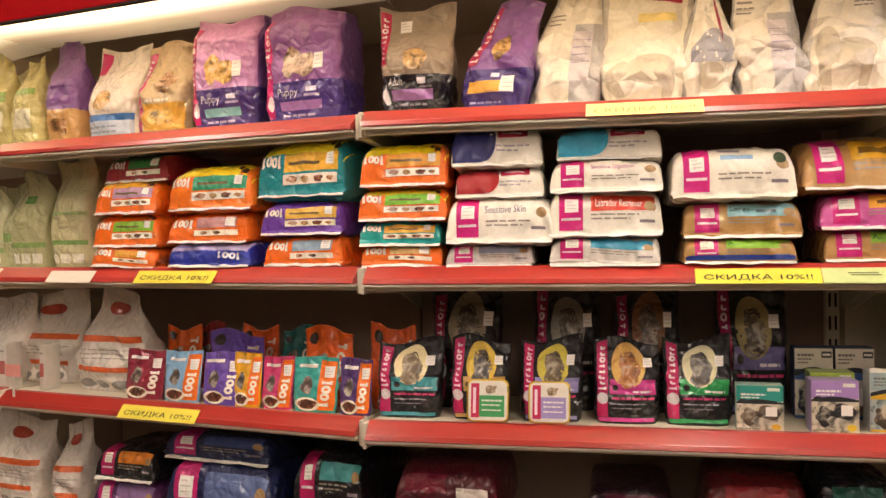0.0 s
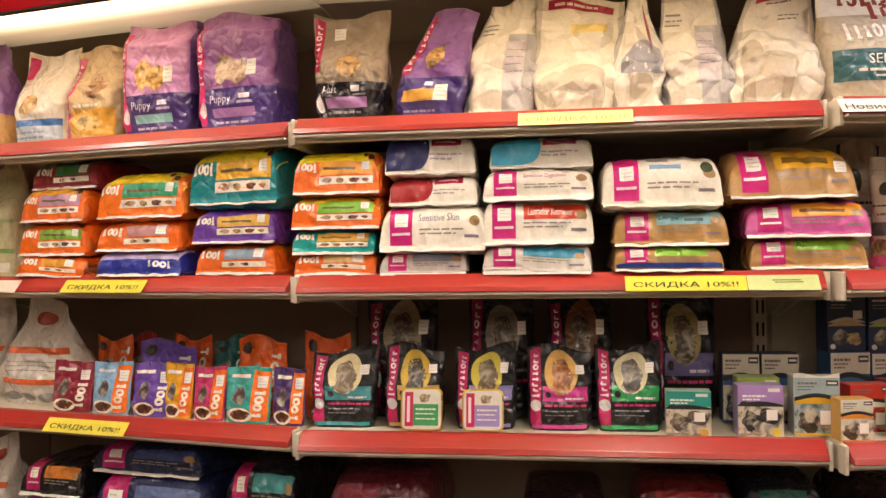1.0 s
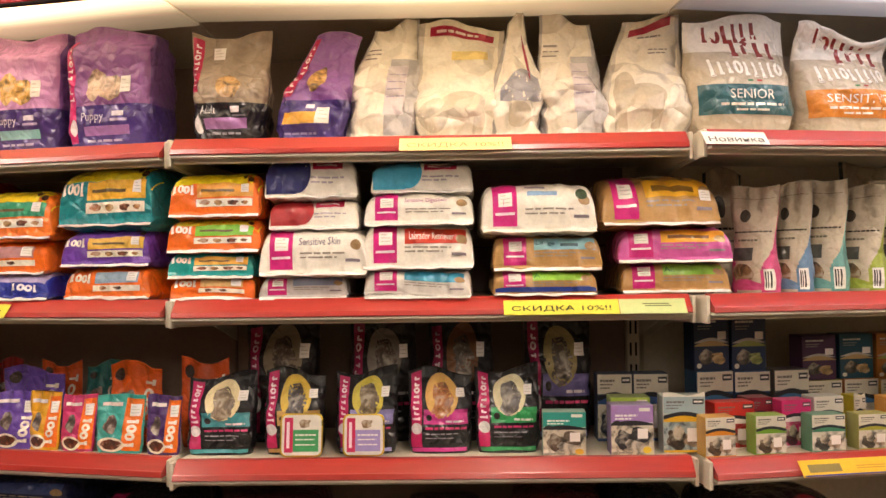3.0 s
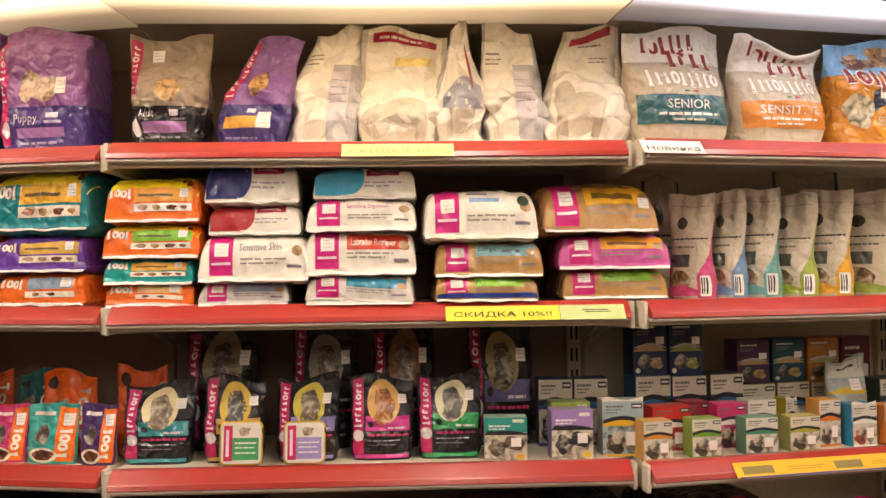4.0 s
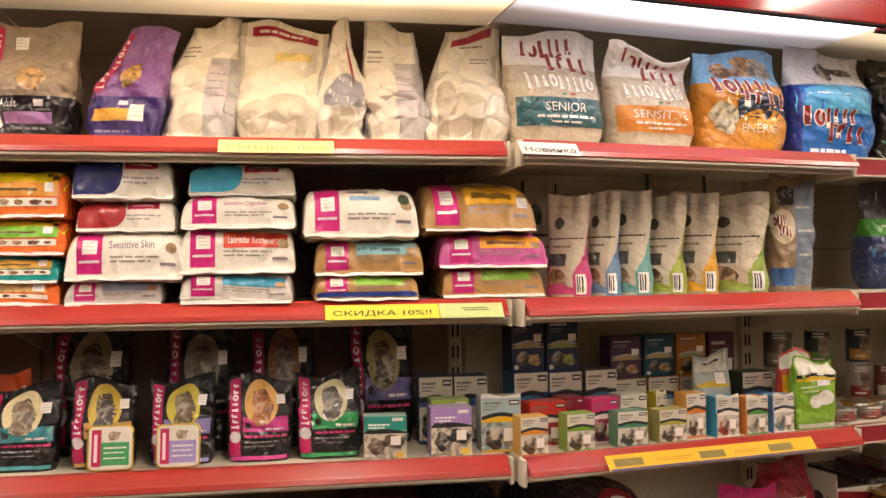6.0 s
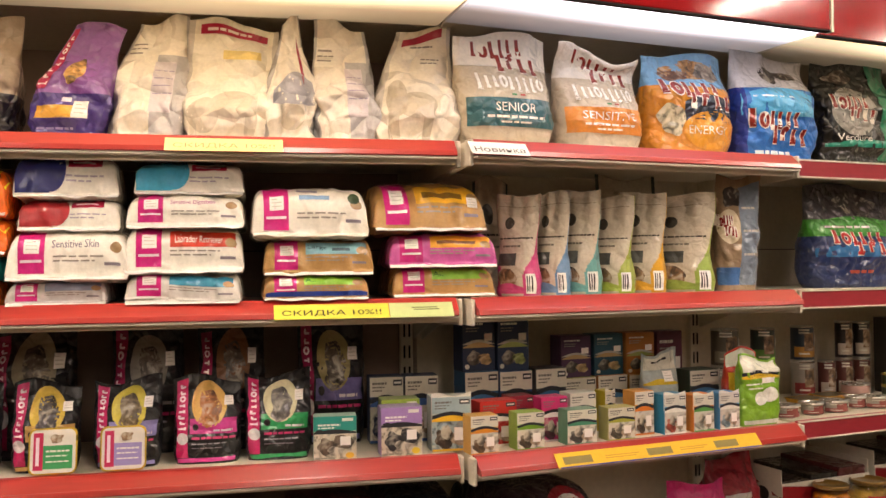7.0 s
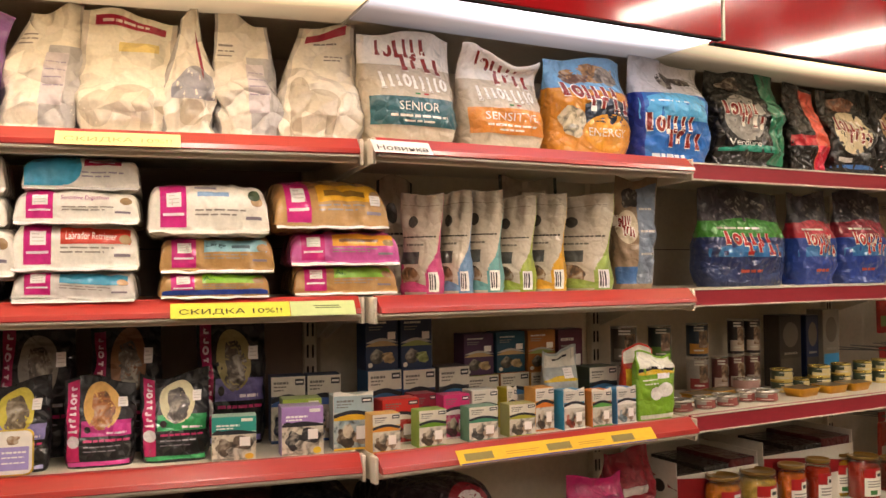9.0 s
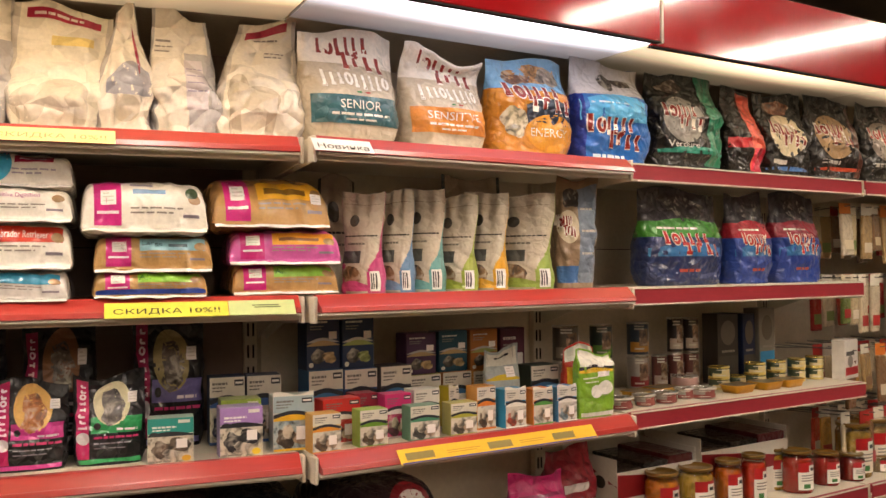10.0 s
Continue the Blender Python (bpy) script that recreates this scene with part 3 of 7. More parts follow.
def jar(m, r, h, fill, label, lid="8a6a30", paper_code="efe8dc", mark="b01c1c", name="glass_jar", category="jar", group="jars on the shelf"):
    ob = thing(name, m, label, category, group)
    part("contents", lathe([(0, 0.002), (r * 0.9, 0.002), (r * 0.97, 0.008), (r * 0.97, h * 0.8), (r * 0.8, h * 0.84), (0, h * 0.84)]), surface("jar_food", fill, rough=0.25, grain=55, bump=0.9, vary=0.55, coat=0.9, broad=38), ob)
    part("glass", lathe([(r * 0.93, 0.001), (r, 0.007), (r, h * 0.82), (r * 0.88, h * 0.9), (r * 0.88, h * 0.94), (r * 0.86, h * 0.94), (r * 0.86, h * 0.895), (r * 0.985, h * 0.815), (r * 0.985, 0.008)]), JAR_GLASS, ob)
    part("lid", lathe([(r * 0.88, h * 0.93), (r * 0.96, h * 0.93), (r * 0.97, h * 0.985), (r * 0.94, h), (r * 0.86, h), (r * 0.83, h * 0.97), (0, h * 0.97)]), surface("jar_lid", lid, rough=0.3, grain=90, metal=0.4, bump=0.05, coat=0.5), ob)
    wrap(ob, r, h * 0.1, h * 0.52, -140, -30, paper_code, "label", 0.0008, paper)
    wrap(ob, r, h * 0.52, h * 0.74, -140, -30, mark, "label_head", 0.0008)
    wrap(ob, r, h * 0.5, h * 0.68, -98, -66, "efe8dc", "label_badge", 0.0014)
    wrap(ob, r, h * 0.55, h * 0.62, -92, -72, "2a2422", "badge_mark", 0.002)
    for z, a0, a1 in ((0.43, -128, -60), (0.37, -128, -70), (0.31, -128, -76)):
        wrap(ob, r, h * z, h * (z + 0.025), a0, a1, "8a8278", "fine_print", 0.0014)
    wrap(ob, r, h * 0.14, h * 0.24, -120, -92, "3f7a3a", "label_mark", 0.0014)
    return ob


JAR_GLASS = clear("jar_glass", "f4f0e6")

# ---- the shelving, bay by bay ----
# front corners of each bay (left, right) in plan
FRONT = {0: ((-2.49, 2.38), (-1.583, 1.963)), 1: ((-1.569, 1.939), (-0.556, 1.716)), 2: ((-0.545, 1.689), (0.455, 1.689)), 3: ((0.470, 1.659), (1.288, 1.812)),
         4: ((1.295, 1.850), (2.275, 2.040)), 5: ((2.285, 2.042), (3.25, 2.23))}
DEPTH = 0.36
SHELF_Z = {"top": 1.712, "mid": 1.400, "low": 1.091, "base": 0.775, "plinth": 0.36}
REST = {k: z + 0.05 for k, z in SHELF_Z.items()}


def bay_pose(b):
    (x0, y0), (x1, y1) = FRONT[b]
    return pose(x0, y0, 0, 0, 0, math.degrees(math.atan2(y1 - y0, x1 - x0)))


def bay_width(b):
    (x0, y0), (x1, y1) = FRONT[b]
    return math.hypot(x1 - x0, y1 - y0)


M = {b: bay_pose(b) for b in FRONT}


def joint(b, v):
    """Plan point at depth v on the line between bay b and the next."""
    a, c = Vector(FRONT[b][1]), Vector(FRONT[b + 1][0])
    n = (M[b].col[1].xy + M[b + 1].col[1].xy).normalized()
    return (a + c) / 2 + n * v


def local(b, p):
    q = M[b].inverted() @ Vector((p[0], p[1], 0))
    return q.x, q.y


def place(b, shelf, u, v, turn=0, lift=0.0):
    return M[b] @ pose(u, v, (REST[shelf] if isinstance(shelf, str) else shelf) + lift, 0, 0, turn)


def build_bay(b):
    w = bay_width(b)
    lf = local(b, joint(b - 1, DEPTH)) if b > 0 else (0, DEPTH)
    rt = local(b, joint(b, DEPTH)) if b < 5 else (w, DEPTH)
    unit = thing("shelving_bay", M[b], "cream steel wall shelving bay with red shelf rails", "shelving", "shelving bays along the wall")
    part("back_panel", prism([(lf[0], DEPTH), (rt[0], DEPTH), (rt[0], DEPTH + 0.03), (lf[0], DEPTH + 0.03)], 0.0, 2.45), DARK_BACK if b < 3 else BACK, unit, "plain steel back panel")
    for z in (1.555,):
        part("panel_seam", block(lf[0] + 0.02, rt[0] - 0.02, DEPTH - 0.0012, DEPTH + 0.001, z - 0.001, z + 0.001), SLOT, unit)
    # the slotted upright at the bay's far end
    ux = rt[0] - 0.02
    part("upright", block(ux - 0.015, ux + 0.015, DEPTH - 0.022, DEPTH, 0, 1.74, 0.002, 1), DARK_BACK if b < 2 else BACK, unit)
    for k in range(17 if b > 1 else 0):
        z = 0.85 + 0.05 * k
        for dx in (-0.006, 0.006):
            part("slot", block(ux + dx - 0.0022, ux + dx + 0.0022, DEPTH - 0.0235, DEPTH - 0.02, z, z + 0.03), SLOT, unit)
    for key, z in SHELF_Z.items():
        if b == 5 and key in ("mid", "low"):
            continue
        shelf = part("shelf_board", prism([(0.004, 0), (w - 0.004, 0), (rt[0] - 0.004, DEPTH - 0.024), (lf[0] + 0.004, DEPTH - 0.024)], z + 0.022, z + 0.05), CREAM, unit, "cream enamelled steel shelf")
        part("front_fold", block(0.004, w - 0.004, -0.012, 0.004, z + 0.004, z + 0.0215, 0.002, 1), CREAM, shelf)
        if b in (4, 5):
            rail = extrude_profile([(-0.012, z + 0.006), (-0.016, z + 0.008), (-0.016, z + 0.045), (-0.012, z + 0.049), (-0.001, z + 0.049), (-0.001, z + 0.023), (-0.0125, z + 0.023)], 0.012, w - 0.004)
            part("rail", rail, DEEP_RED, unit, "deep red flat shelf rail")
            for zz in (z + 0.007, z + 0.0475):
                part("rail_edge", block(0.012, w - 0.004, -0.0185, -0.0145, zz - 0.0018, zz + 0.0018), CREAM, unit)
        else:
            rail = extrude_profile([(-0.035, z + 0.018), (-0.0375, z + 0.020), (-0.035, z + 0.029), (-0.0335, z + 0.0305), (-0.0315, z + 0.0305), (-0.007, z + 0.0525), (0.004, z + 0.0535),
                                    (0.004, z + 0.0505), (-0.001, z + 0.0495), (-0.001, z + 0.022)], 0.006, w - 0.006)
            part("rail", rail, RED, unit, "glossy red sloping price rail")
            part("rail_edge", block(0.006, w - 0.006, -0.034, -0.0125, z + 0.0125, z + 0.0175, 0.001, 1), CREAM, unit)
        # end brackets under the board, deepening to the wall
        for x, xb, s in ((0.002, lf[0] + 0.004, 1), (w - 0.002, rt[0] - 0.004, -1)):
            bm = bmesh.new()
            pr = [(-0.012, z), (-0.012, z + 0.05), (DEPTH - 0.024, z + 0.05), (DEPTH - 0.024, z - 0.055), (0.2, z - 0.012), (0.03, z - 0.002)]
            sides = []
            for off in (0, 0.003 * s):
                sides.append([bm.verts.new((x + (xb - x) * max(0, y) / DEPTH + off, y, q)) for y, q in pr])
            bm.faces.new(sides[0])
            bm.faces.new(sides[1][::-1])
            for i in range(len(pr)):
                j = (i + 1) % len(pr)
                bm.faces.new((sides[0][i], sides[1][i], sides[1][j], sides[0][j]))
            bmesh.ops.recalc_face_normals(bm, faces=bm.faces[:])
            part("bracket", bm, CREAM, unit)
        if b not in (4, 5):
            for x in (-0.004, w - 0.004):
                part("end_cap", block(x, x + 0.008, -0.022, 0.004, z - 0.002, z + 0.05, 0.0015, 1), CREAM, unit)


for b in FRONT:
    build_bay(b)

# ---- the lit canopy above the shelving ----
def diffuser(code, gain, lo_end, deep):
    """A lit sheet with an unbuilt tube's falloff graded into its emission: brightest along its front and towards the
    middle of its length.
    """
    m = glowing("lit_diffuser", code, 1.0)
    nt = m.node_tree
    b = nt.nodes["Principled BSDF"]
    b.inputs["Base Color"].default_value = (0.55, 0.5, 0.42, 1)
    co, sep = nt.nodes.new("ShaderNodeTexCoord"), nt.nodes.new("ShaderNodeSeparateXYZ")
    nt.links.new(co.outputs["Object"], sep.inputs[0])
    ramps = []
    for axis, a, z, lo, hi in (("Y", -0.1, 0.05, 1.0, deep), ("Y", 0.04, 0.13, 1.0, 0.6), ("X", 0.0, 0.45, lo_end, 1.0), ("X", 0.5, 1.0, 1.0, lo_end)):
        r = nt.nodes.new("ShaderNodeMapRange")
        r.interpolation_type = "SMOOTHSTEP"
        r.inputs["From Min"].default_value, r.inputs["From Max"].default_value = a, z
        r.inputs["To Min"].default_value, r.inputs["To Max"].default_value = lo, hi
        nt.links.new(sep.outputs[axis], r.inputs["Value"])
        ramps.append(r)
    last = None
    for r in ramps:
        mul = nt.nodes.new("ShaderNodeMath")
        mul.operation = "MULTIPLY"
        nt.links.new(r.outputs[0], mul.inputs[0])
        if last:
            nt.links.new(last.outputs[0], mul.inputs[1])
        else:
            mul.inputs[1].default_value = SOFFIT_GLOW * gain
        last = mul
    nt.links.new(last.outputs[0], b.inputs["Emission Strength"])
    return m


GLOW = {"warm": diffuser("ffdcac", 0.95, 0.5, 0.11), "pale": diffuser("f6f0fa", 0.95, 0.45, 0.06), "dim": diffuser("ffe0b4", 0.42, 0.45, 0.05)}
CAN_FRONT, CAN_BACK, CAN_Z = -0.115, 0.13, 2.03


def build_canopy(b):
    w = bay_width(b)

    def edge(v):
        left = local(b, joint(b - 1, v))[0] if b > 0 else 0
        right = local(b, joint(b, v))[0] if b < 5 else w
        return left, right

    (a0, a1), (c0, c1) = edge(CAN_FRONT), edge(CAN_BACK)
    unit = thing("canopy_light_box", M[b], "red lacquered canopy with a glowing cream underside", "canopy light", "canopy lights above the shelving")
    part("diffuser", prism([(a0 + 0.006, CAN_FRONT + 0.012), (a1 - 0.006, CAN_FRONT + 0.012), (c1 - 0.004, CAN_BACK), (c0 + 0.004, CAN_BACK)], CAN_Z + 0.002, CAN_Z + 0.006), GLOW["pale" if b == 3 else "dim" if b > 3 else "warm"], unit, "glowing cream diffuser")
    part("housing", prism([(a0 + 0.006, CAN_FRONT + 0.014), (a1 - 0.006, CAN_FRONT + 0.014), (c1 - 0.004, CAN_BACK + 0.002), (c0 + 0.004, CAN_BACK + 0.002)], CAN_Z + 0.0075, CAN_Z + 0.17), CREAM, unit)
    part("fascia", block(a0 + 0.004, a1 - 0.004, CAN_FRONT - 0.004, CAN_FRONT + 0.0105, CAN_Z, CAN_Z + 0.19, 0.002, 1), FASCIA, unit, "glossy deep red fascia panel")
    part("lower_trim", block(a0 + 0.004, a1 - 0.004, CAN_FRONT - 0.006, CAN_FRONT + 0.0115, CAN_Z - 0.0035, CAN_Z - 0.0005), SLOT, unit)
    (d0, d1), (e0, e1) = edge(CAN_BACK + 0.004), edge(DEPTH - 0.002)
    bm = bmesh.new()
    rim = [(d0 + 0.004, CAN_BACK + 0.004, CAN_Z + 0.004), (d1 - 0.004, CAN_BACK + 0.004, CAN_Z + 0.004), (e1 - 0.004, DEPTH - 0.002, CAN_Z - 0.03), (e0 + 0.004, DEPTH - 0.002, CAN_Z - 0.03)]
    lo, hi = [bm.verts.new(p) for p in rim], [bm.verts.new((x, y, z + 0.006)) for x, y, z in rim]
    bm.faces.new(lo[::-1])
    bm.faces.new(hi)
    for k in range(4):
        bm.faces.new((lo[k], lo[(k + 1) % 4], hi[(k + 1) % 4], hi[k]))
    part("sloping_board", bm, CREAM, unit, "cream board sloping back to the wall")
    part("joint_strip", block(a1 - 0.0035, a1 + 0.0035, CAN_FRONT - 0.007, CAN_FRONT + 0.01, CAN_Z - 0.004, CAN_Z + 0.19), CREAM, unit)


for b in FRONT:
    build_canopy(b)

# ---- the room ----
tagged(part("floor", block(-4.5, 6.5, -3.2, 4.2, -0.1, 0.0), FLOOR, None), "grey tiled shop floor", "floor", kind="structure")
tagged(part("ceiling", block(-4.5, 6.5, -3.2, 4.2, 2.75, 2.85), CEIL, None), "dark brown shop ceiling", "ceiling", kind="structure")
tagged(part("wall_south", block(-4.5, 6.5, -3.3, -3.2, 0, 2.75), PLASTER, None), "plain plastered shop wall", "wall", kind="structure")
tagged(part("wall_north", block(-4.5, 6.5, 4.2, 4.3, 0, 2.75), PLASTER, None), "plain plastered shop wall", "wall", kind="structure")
tagged(part("wall_west", block(-4.6, -4.5, -3.2, 4.2, 0, 2.75), PLASTER, None), "plain plastered shop wall", "wall", kind="structure")
tagged(part("wall_east", block(6.5, 6.6, -3.2, 4.2, 0, 2.75), PLASTER, None), "plain plastered shop wall", "wall", kind="structure")

TUBE = glowing("lit_tube", "ffecda", TUBE_GLOW)
lamp = thing("ceiling_tube_lamp", pose(-2.4, 0.75, 2.75), "white batten lamp with a lit opal cover", "ceiling lamp", "batten lamps on the ceiling")
part("batten", block(-0.07, 0.07, -0.64, 0.64, -0.03, 0.0, 0.004, 1), CREAM, lamp)
part("opal_cover", block(-0.055, 0.055, -0.6, 0.6, -0.07, -0.031, 0.012, 2), TUBE, lamp, "lit opal cover")
for y in (-0.62, 0.62):
    part("end_cap", block(-0.06, 0.06, y - 0.018, y + 0.018, -0.072, -0.0305, 0.004, 1), CREAM, lamp)
for x in (-1.1, 0.22, 1.55, 2.88, 4.2):
    copy_thing(lamp, pose(x, 0.75, 2.75))
# unseen row behind the camera, added as frontal fill for the shelves
for x in (-1.75, 0.9, 3.5):
    copy_thing(lamp, pose(x, -1.4, 2.75))
# another unseen row at the rear, added to brighten bag fronts and recesses
for x in (-2.4, 0.22, 2.88):
    copy_thing(lamp, pose(x, -2.5, 2.75))

# ---- goods ----
# printed faces of the goods; every animal picture is a plain oval
def kibble_prints(panel, picture="f0b42a", strip="f4ead8", logo="fbe9dc"):
    """Front of the small bright bags: logo bar, flavour panel, picture strip."""
    return [("w", 0.02, 0.98, 0.62, 0.86, picture, 0.04, 0.0), ("g", 0.04, 0.29, 0.38, 0.64, logo, 0.4, 4, 8), ("r", 0.31, 0.93, 0.34, 0.62, panel, 0.03), ("r", 0.30, 0.92, 0.14, 0.30, strip, 0.02),
            ("p", 0.33, 0.47, 0.16, 0.28, "a8663a"), ("p", 0.49, 0.60, 0.15, 0.27, "b98a52"), ("p", 0.64, 0.77, 0.16, 0.28, "9b5a3c"), ("p", 0.79, 0.88, 0.17, 0.27, "b0763c"),
            ("n", 0.36, 0.72, 0.44, 0.49, "6d5a3a"), ("s", 0.79, 0.88, 0.44, 0.62, "f3ece6"), ("e", 0.86, 0.92, 0.66, 0.76, "4a2a16"), ("e", 0.80, 0.85, 0.72, 0.79, "4a2a16")]


def plain_kibble_prints(panel, logo="f3ead8"):
    return [("g", 0.05, 0.33, 0.32, 0.64, logo, 0.4, 4, 8), ("r", 0.36, 0.86, 0.34, 0.64, panel, 0.04), ("r", 0.34, 0.88, 0.12, 0.28, "efe3d0", 0.02), ("p", 0.4, 0.5, 0.14, 0.26, "b07038"),
            ("p", 0.58, 0.68, 0.15, 0.26, "8b5a30"), ("s", 0.72, 0.84, 0.4, 0.66, "f3ece6")]


def breed_prints(block, words, tint, patch="", word_at=0.37, size=0.38):
    """Front of the pale bags: a deep pink block, the kind of food in words, fine bars of small print."""
    out = [("r", 0.10, 0.31, 0.04, 0.88, block), ("s", 0.15, 0.27, 0.40, 0.66, "f3ece6")]
    if patch:
        out.append(("r", 0.38, 0.93, 0.42, 0.72, patch, 0.02))
    if words:
        out.append(("t", word_at, word_at + size, 0.50, 0.64, tint, words))
    out += [("n", 0.38, 0.8, 0.33, 0.36, "9a8f82"), ("n", 0.38, 0.72, 0.25, 0.28, "9a8f82"), ("e", 0.84, 0.94, 0.42, 0.62, "a8865c"), ("n", 0.80, 0.93, 0.18, 0.24, "8a7f86"), ("n", 0.12, 0.29, 0.24, 0.29, "f0dce4")]
    return out


def corner_prints(corner, badge="b01840"):
    """Pale bag with a coloured sweep over one end and a small dark red badge."""
    return [("r", 0.02, 0.34, 0.03, 0.97, corner), ("e", 0.22, 0.50, 0.05, 0.97, corner), ("r", 0.52, 0.84, 0.56, 0.74, badge, 0.03), ("n", 0.56, 0.78, 0.63, 0.67, "f2d8de"), ("n", 0.50, 0.86, 0.36, 0.40, "b5a8b0"),
            ("n", 0.50, 0.74, 0.26, 0.30, "b5a8b0")]


def puppy_prints(upper, lower, pict, patch, word, logo="d21f72"):
    return [("r", 0.03, 0.97, 0.03, 0.36, lower), ("r", 0.03, 0.14, 0.06, 0.92, logo, 0.0), ("h", 0.04, 0.125, 0.40, 0.88, "f6dbe8", 0.15, 8, 5), ("e", 0.045, 0.145, 0.12, 0.26, "f0e2ea"), ("p", 0.26, 0.54, 0.38, 0.70, pict),
            ("p", 0.44, 0.74, 0.38, 0.62, pict), ("t", 0.22, 0.50, 0.22, 0.31, "e9dcf0", word), ("r", 0.24, 0.80, 0.12, 0.195, patch), ("n", 0.60, 0.74, 0.27, 0.31, "efe4f4"), ("n", 0.58, 0.78, 0.23, 0.25, "b9a6cc"),
            ("n", 0.26, 0.7, 0.065, 0.085, "b9a6cc"), ("s", 0.70, 0.82, 0.46, 0.60, "f3ece6")]


def swash(x0, y0, x1, y1, code="8c2416", halo="f6ecdc", seed=3):
    """Two staggered rows of plain rounded strokes and rings with a pale edge, in place of a maker's name."""
    w, h = x1 - x0, y1 - y0
    upper, lower = (x0, x0 + 0.82 * w, y0 + 0.42 * h, y1), (x0 + 0.32 * w, x1, y0 - 0.02 * h, y0 + 0.56 * h)
    return [("g", *upper, halo, 2.0, 6, seed), ("g", *lower, halo, 2.0, 4, seed + 4), ("g", *upper, code, 0.4, 6, seed), ("g", *lower, code, 0.4, 4, seed + 4)]


def bistro_prints(word, band, text_code="f6f0e4", upper="efe6d8", base="b9a88e"):
    """Swelling pale bag: two lines of dark red strokes in place of the maker's name, a word on a coloured band."""
    return [("r", 0.03, 0.97, 0.70, 0.97, upper)] + swash(0.16, 0.62, 0.86, 0.96) + [
        ("g", 0.14, 0.86, 0.44, 0.62, "a89880", 0.2, 9, 12), ("g", 0.135, 0.855, 0.445, 0.625, "f8f2e8", 0.2, 9, 12), ("r", 0.04, 0.96, 0.16, 0.40, band, 0.0), ("t", 0.5 - 0.036 * len(word), 0.5 + 0.036 * len(word), 0.285, 0.36, text_code, word),
        ("n", 0.20, 0.80, 0.23, 0.25, text_code), ("n", 0.34, 0.66, 0.19, 0.205, text_code), ("n", 0.47, 0.52, 0.425, 0.44, "2f7a3a"), ("n", 0.56, 0.61, 0.425, 0.44, "b02a24")]


def cat_bag_prints(oval, foot, edge="c21d63", fur="8f7d66"):
    """Black bag: pink strip along one side, a pale oval, a coloured patch, rows of fine print."""
    return [("r", 0.05, 0.21, 0.08, 0.96, edge), ("h", 0.07, 0.19, 0.40, 0.92, "f3d7e4", 0.15, 8, 5), ("e", 0.05, 0.22, 0.24, 0.38, "d8d2d4"), ("r", 0.24, 0.95, 0.36, 0.54, foot), ("e", 0.27, 0.80, 0.44, 0.94, oval), ("p", 0.34, 0.74, 0.46, 0.88, fur), ("p", 0.38, 0.68, 0.42, 0.66, fur), ("e", 0.28, 0.38, 0.40, 0.48, "2a2426"),
            ("n", 0.28, 0.92, 0.30, 0.325, "c8326e"), ("n", 0.28, 0.80, 0.24, 0.255, "8d8790"), ("n", 0.28, 0.72, 0.19, 0.20, "8d8790"), ("s", 0.76, 0.89, 0.68, 0.79, "f3ece6"), ("n", 0.60, 0.88, 0.385, 0.41, "efe3ea"), ("r", 0.06, 0.95, 0.03, 0.075, foot)]


def pouch_prints(main, side, bowl="7b3a1c"):
    return [("r", 0.60, 0.97, 0.05, 0.93, side), ("h", 0.64, 0.92, 0.10, 0.62, "fbeede", 0.35, 4, 8), ("e", 0.06, 0.66, 0.02, 0.27, "f0e2cc"), ("p", 0.10, 0.62, 0.04, 0.24, bowl), ("p", 0.16, 0.5, 0.30, 0.66, "5d4a42"), ("n", 0.10, 0.54, 0.80, 0.86, "f4e8e2"),
            ("s", 0.72, 0.92, 0.64, 0.84, "f3ece6")]


def snack_prints(head, pict, accent, base="cfc4ae"):
    return [("q", 0.0, 1.0, 0.0, 0.62, base), ("r", 0.0, 1.0, 0.66, 1.0, head), ("w", 0.0, 1.0, 0.60, 0.66, "26262a", 0.04, 0.0), ("n", 0.10, 0.62, 0.78, 0.82, "f1eee6"), ("n", 0.10, 0.50, 0.72, 0.75, "f1eee6"), ("n", 0.66, 0.92, 0.88, 0.95, "e4e0d6"),
            ("e", 0.04, 0.24, 0.60, 0.70, "2c2a2c"), ("p", 0.06, 0.58, 0.12, 0.54, pict), ("p", 0.44, 0.94, 0.22, 0.58, pict), ("p", 0.30, 0.70, 0.10, 0.34, "cfc6b6"), ("e", 0.74, 0.94, 0.05, 0.18, accent), ("s", 0.62, 0.86, 0.34, 0.54, "f3ece6"),
            ("n", 0.06, 0.5, 0.05, 0.08, "8c8478")]


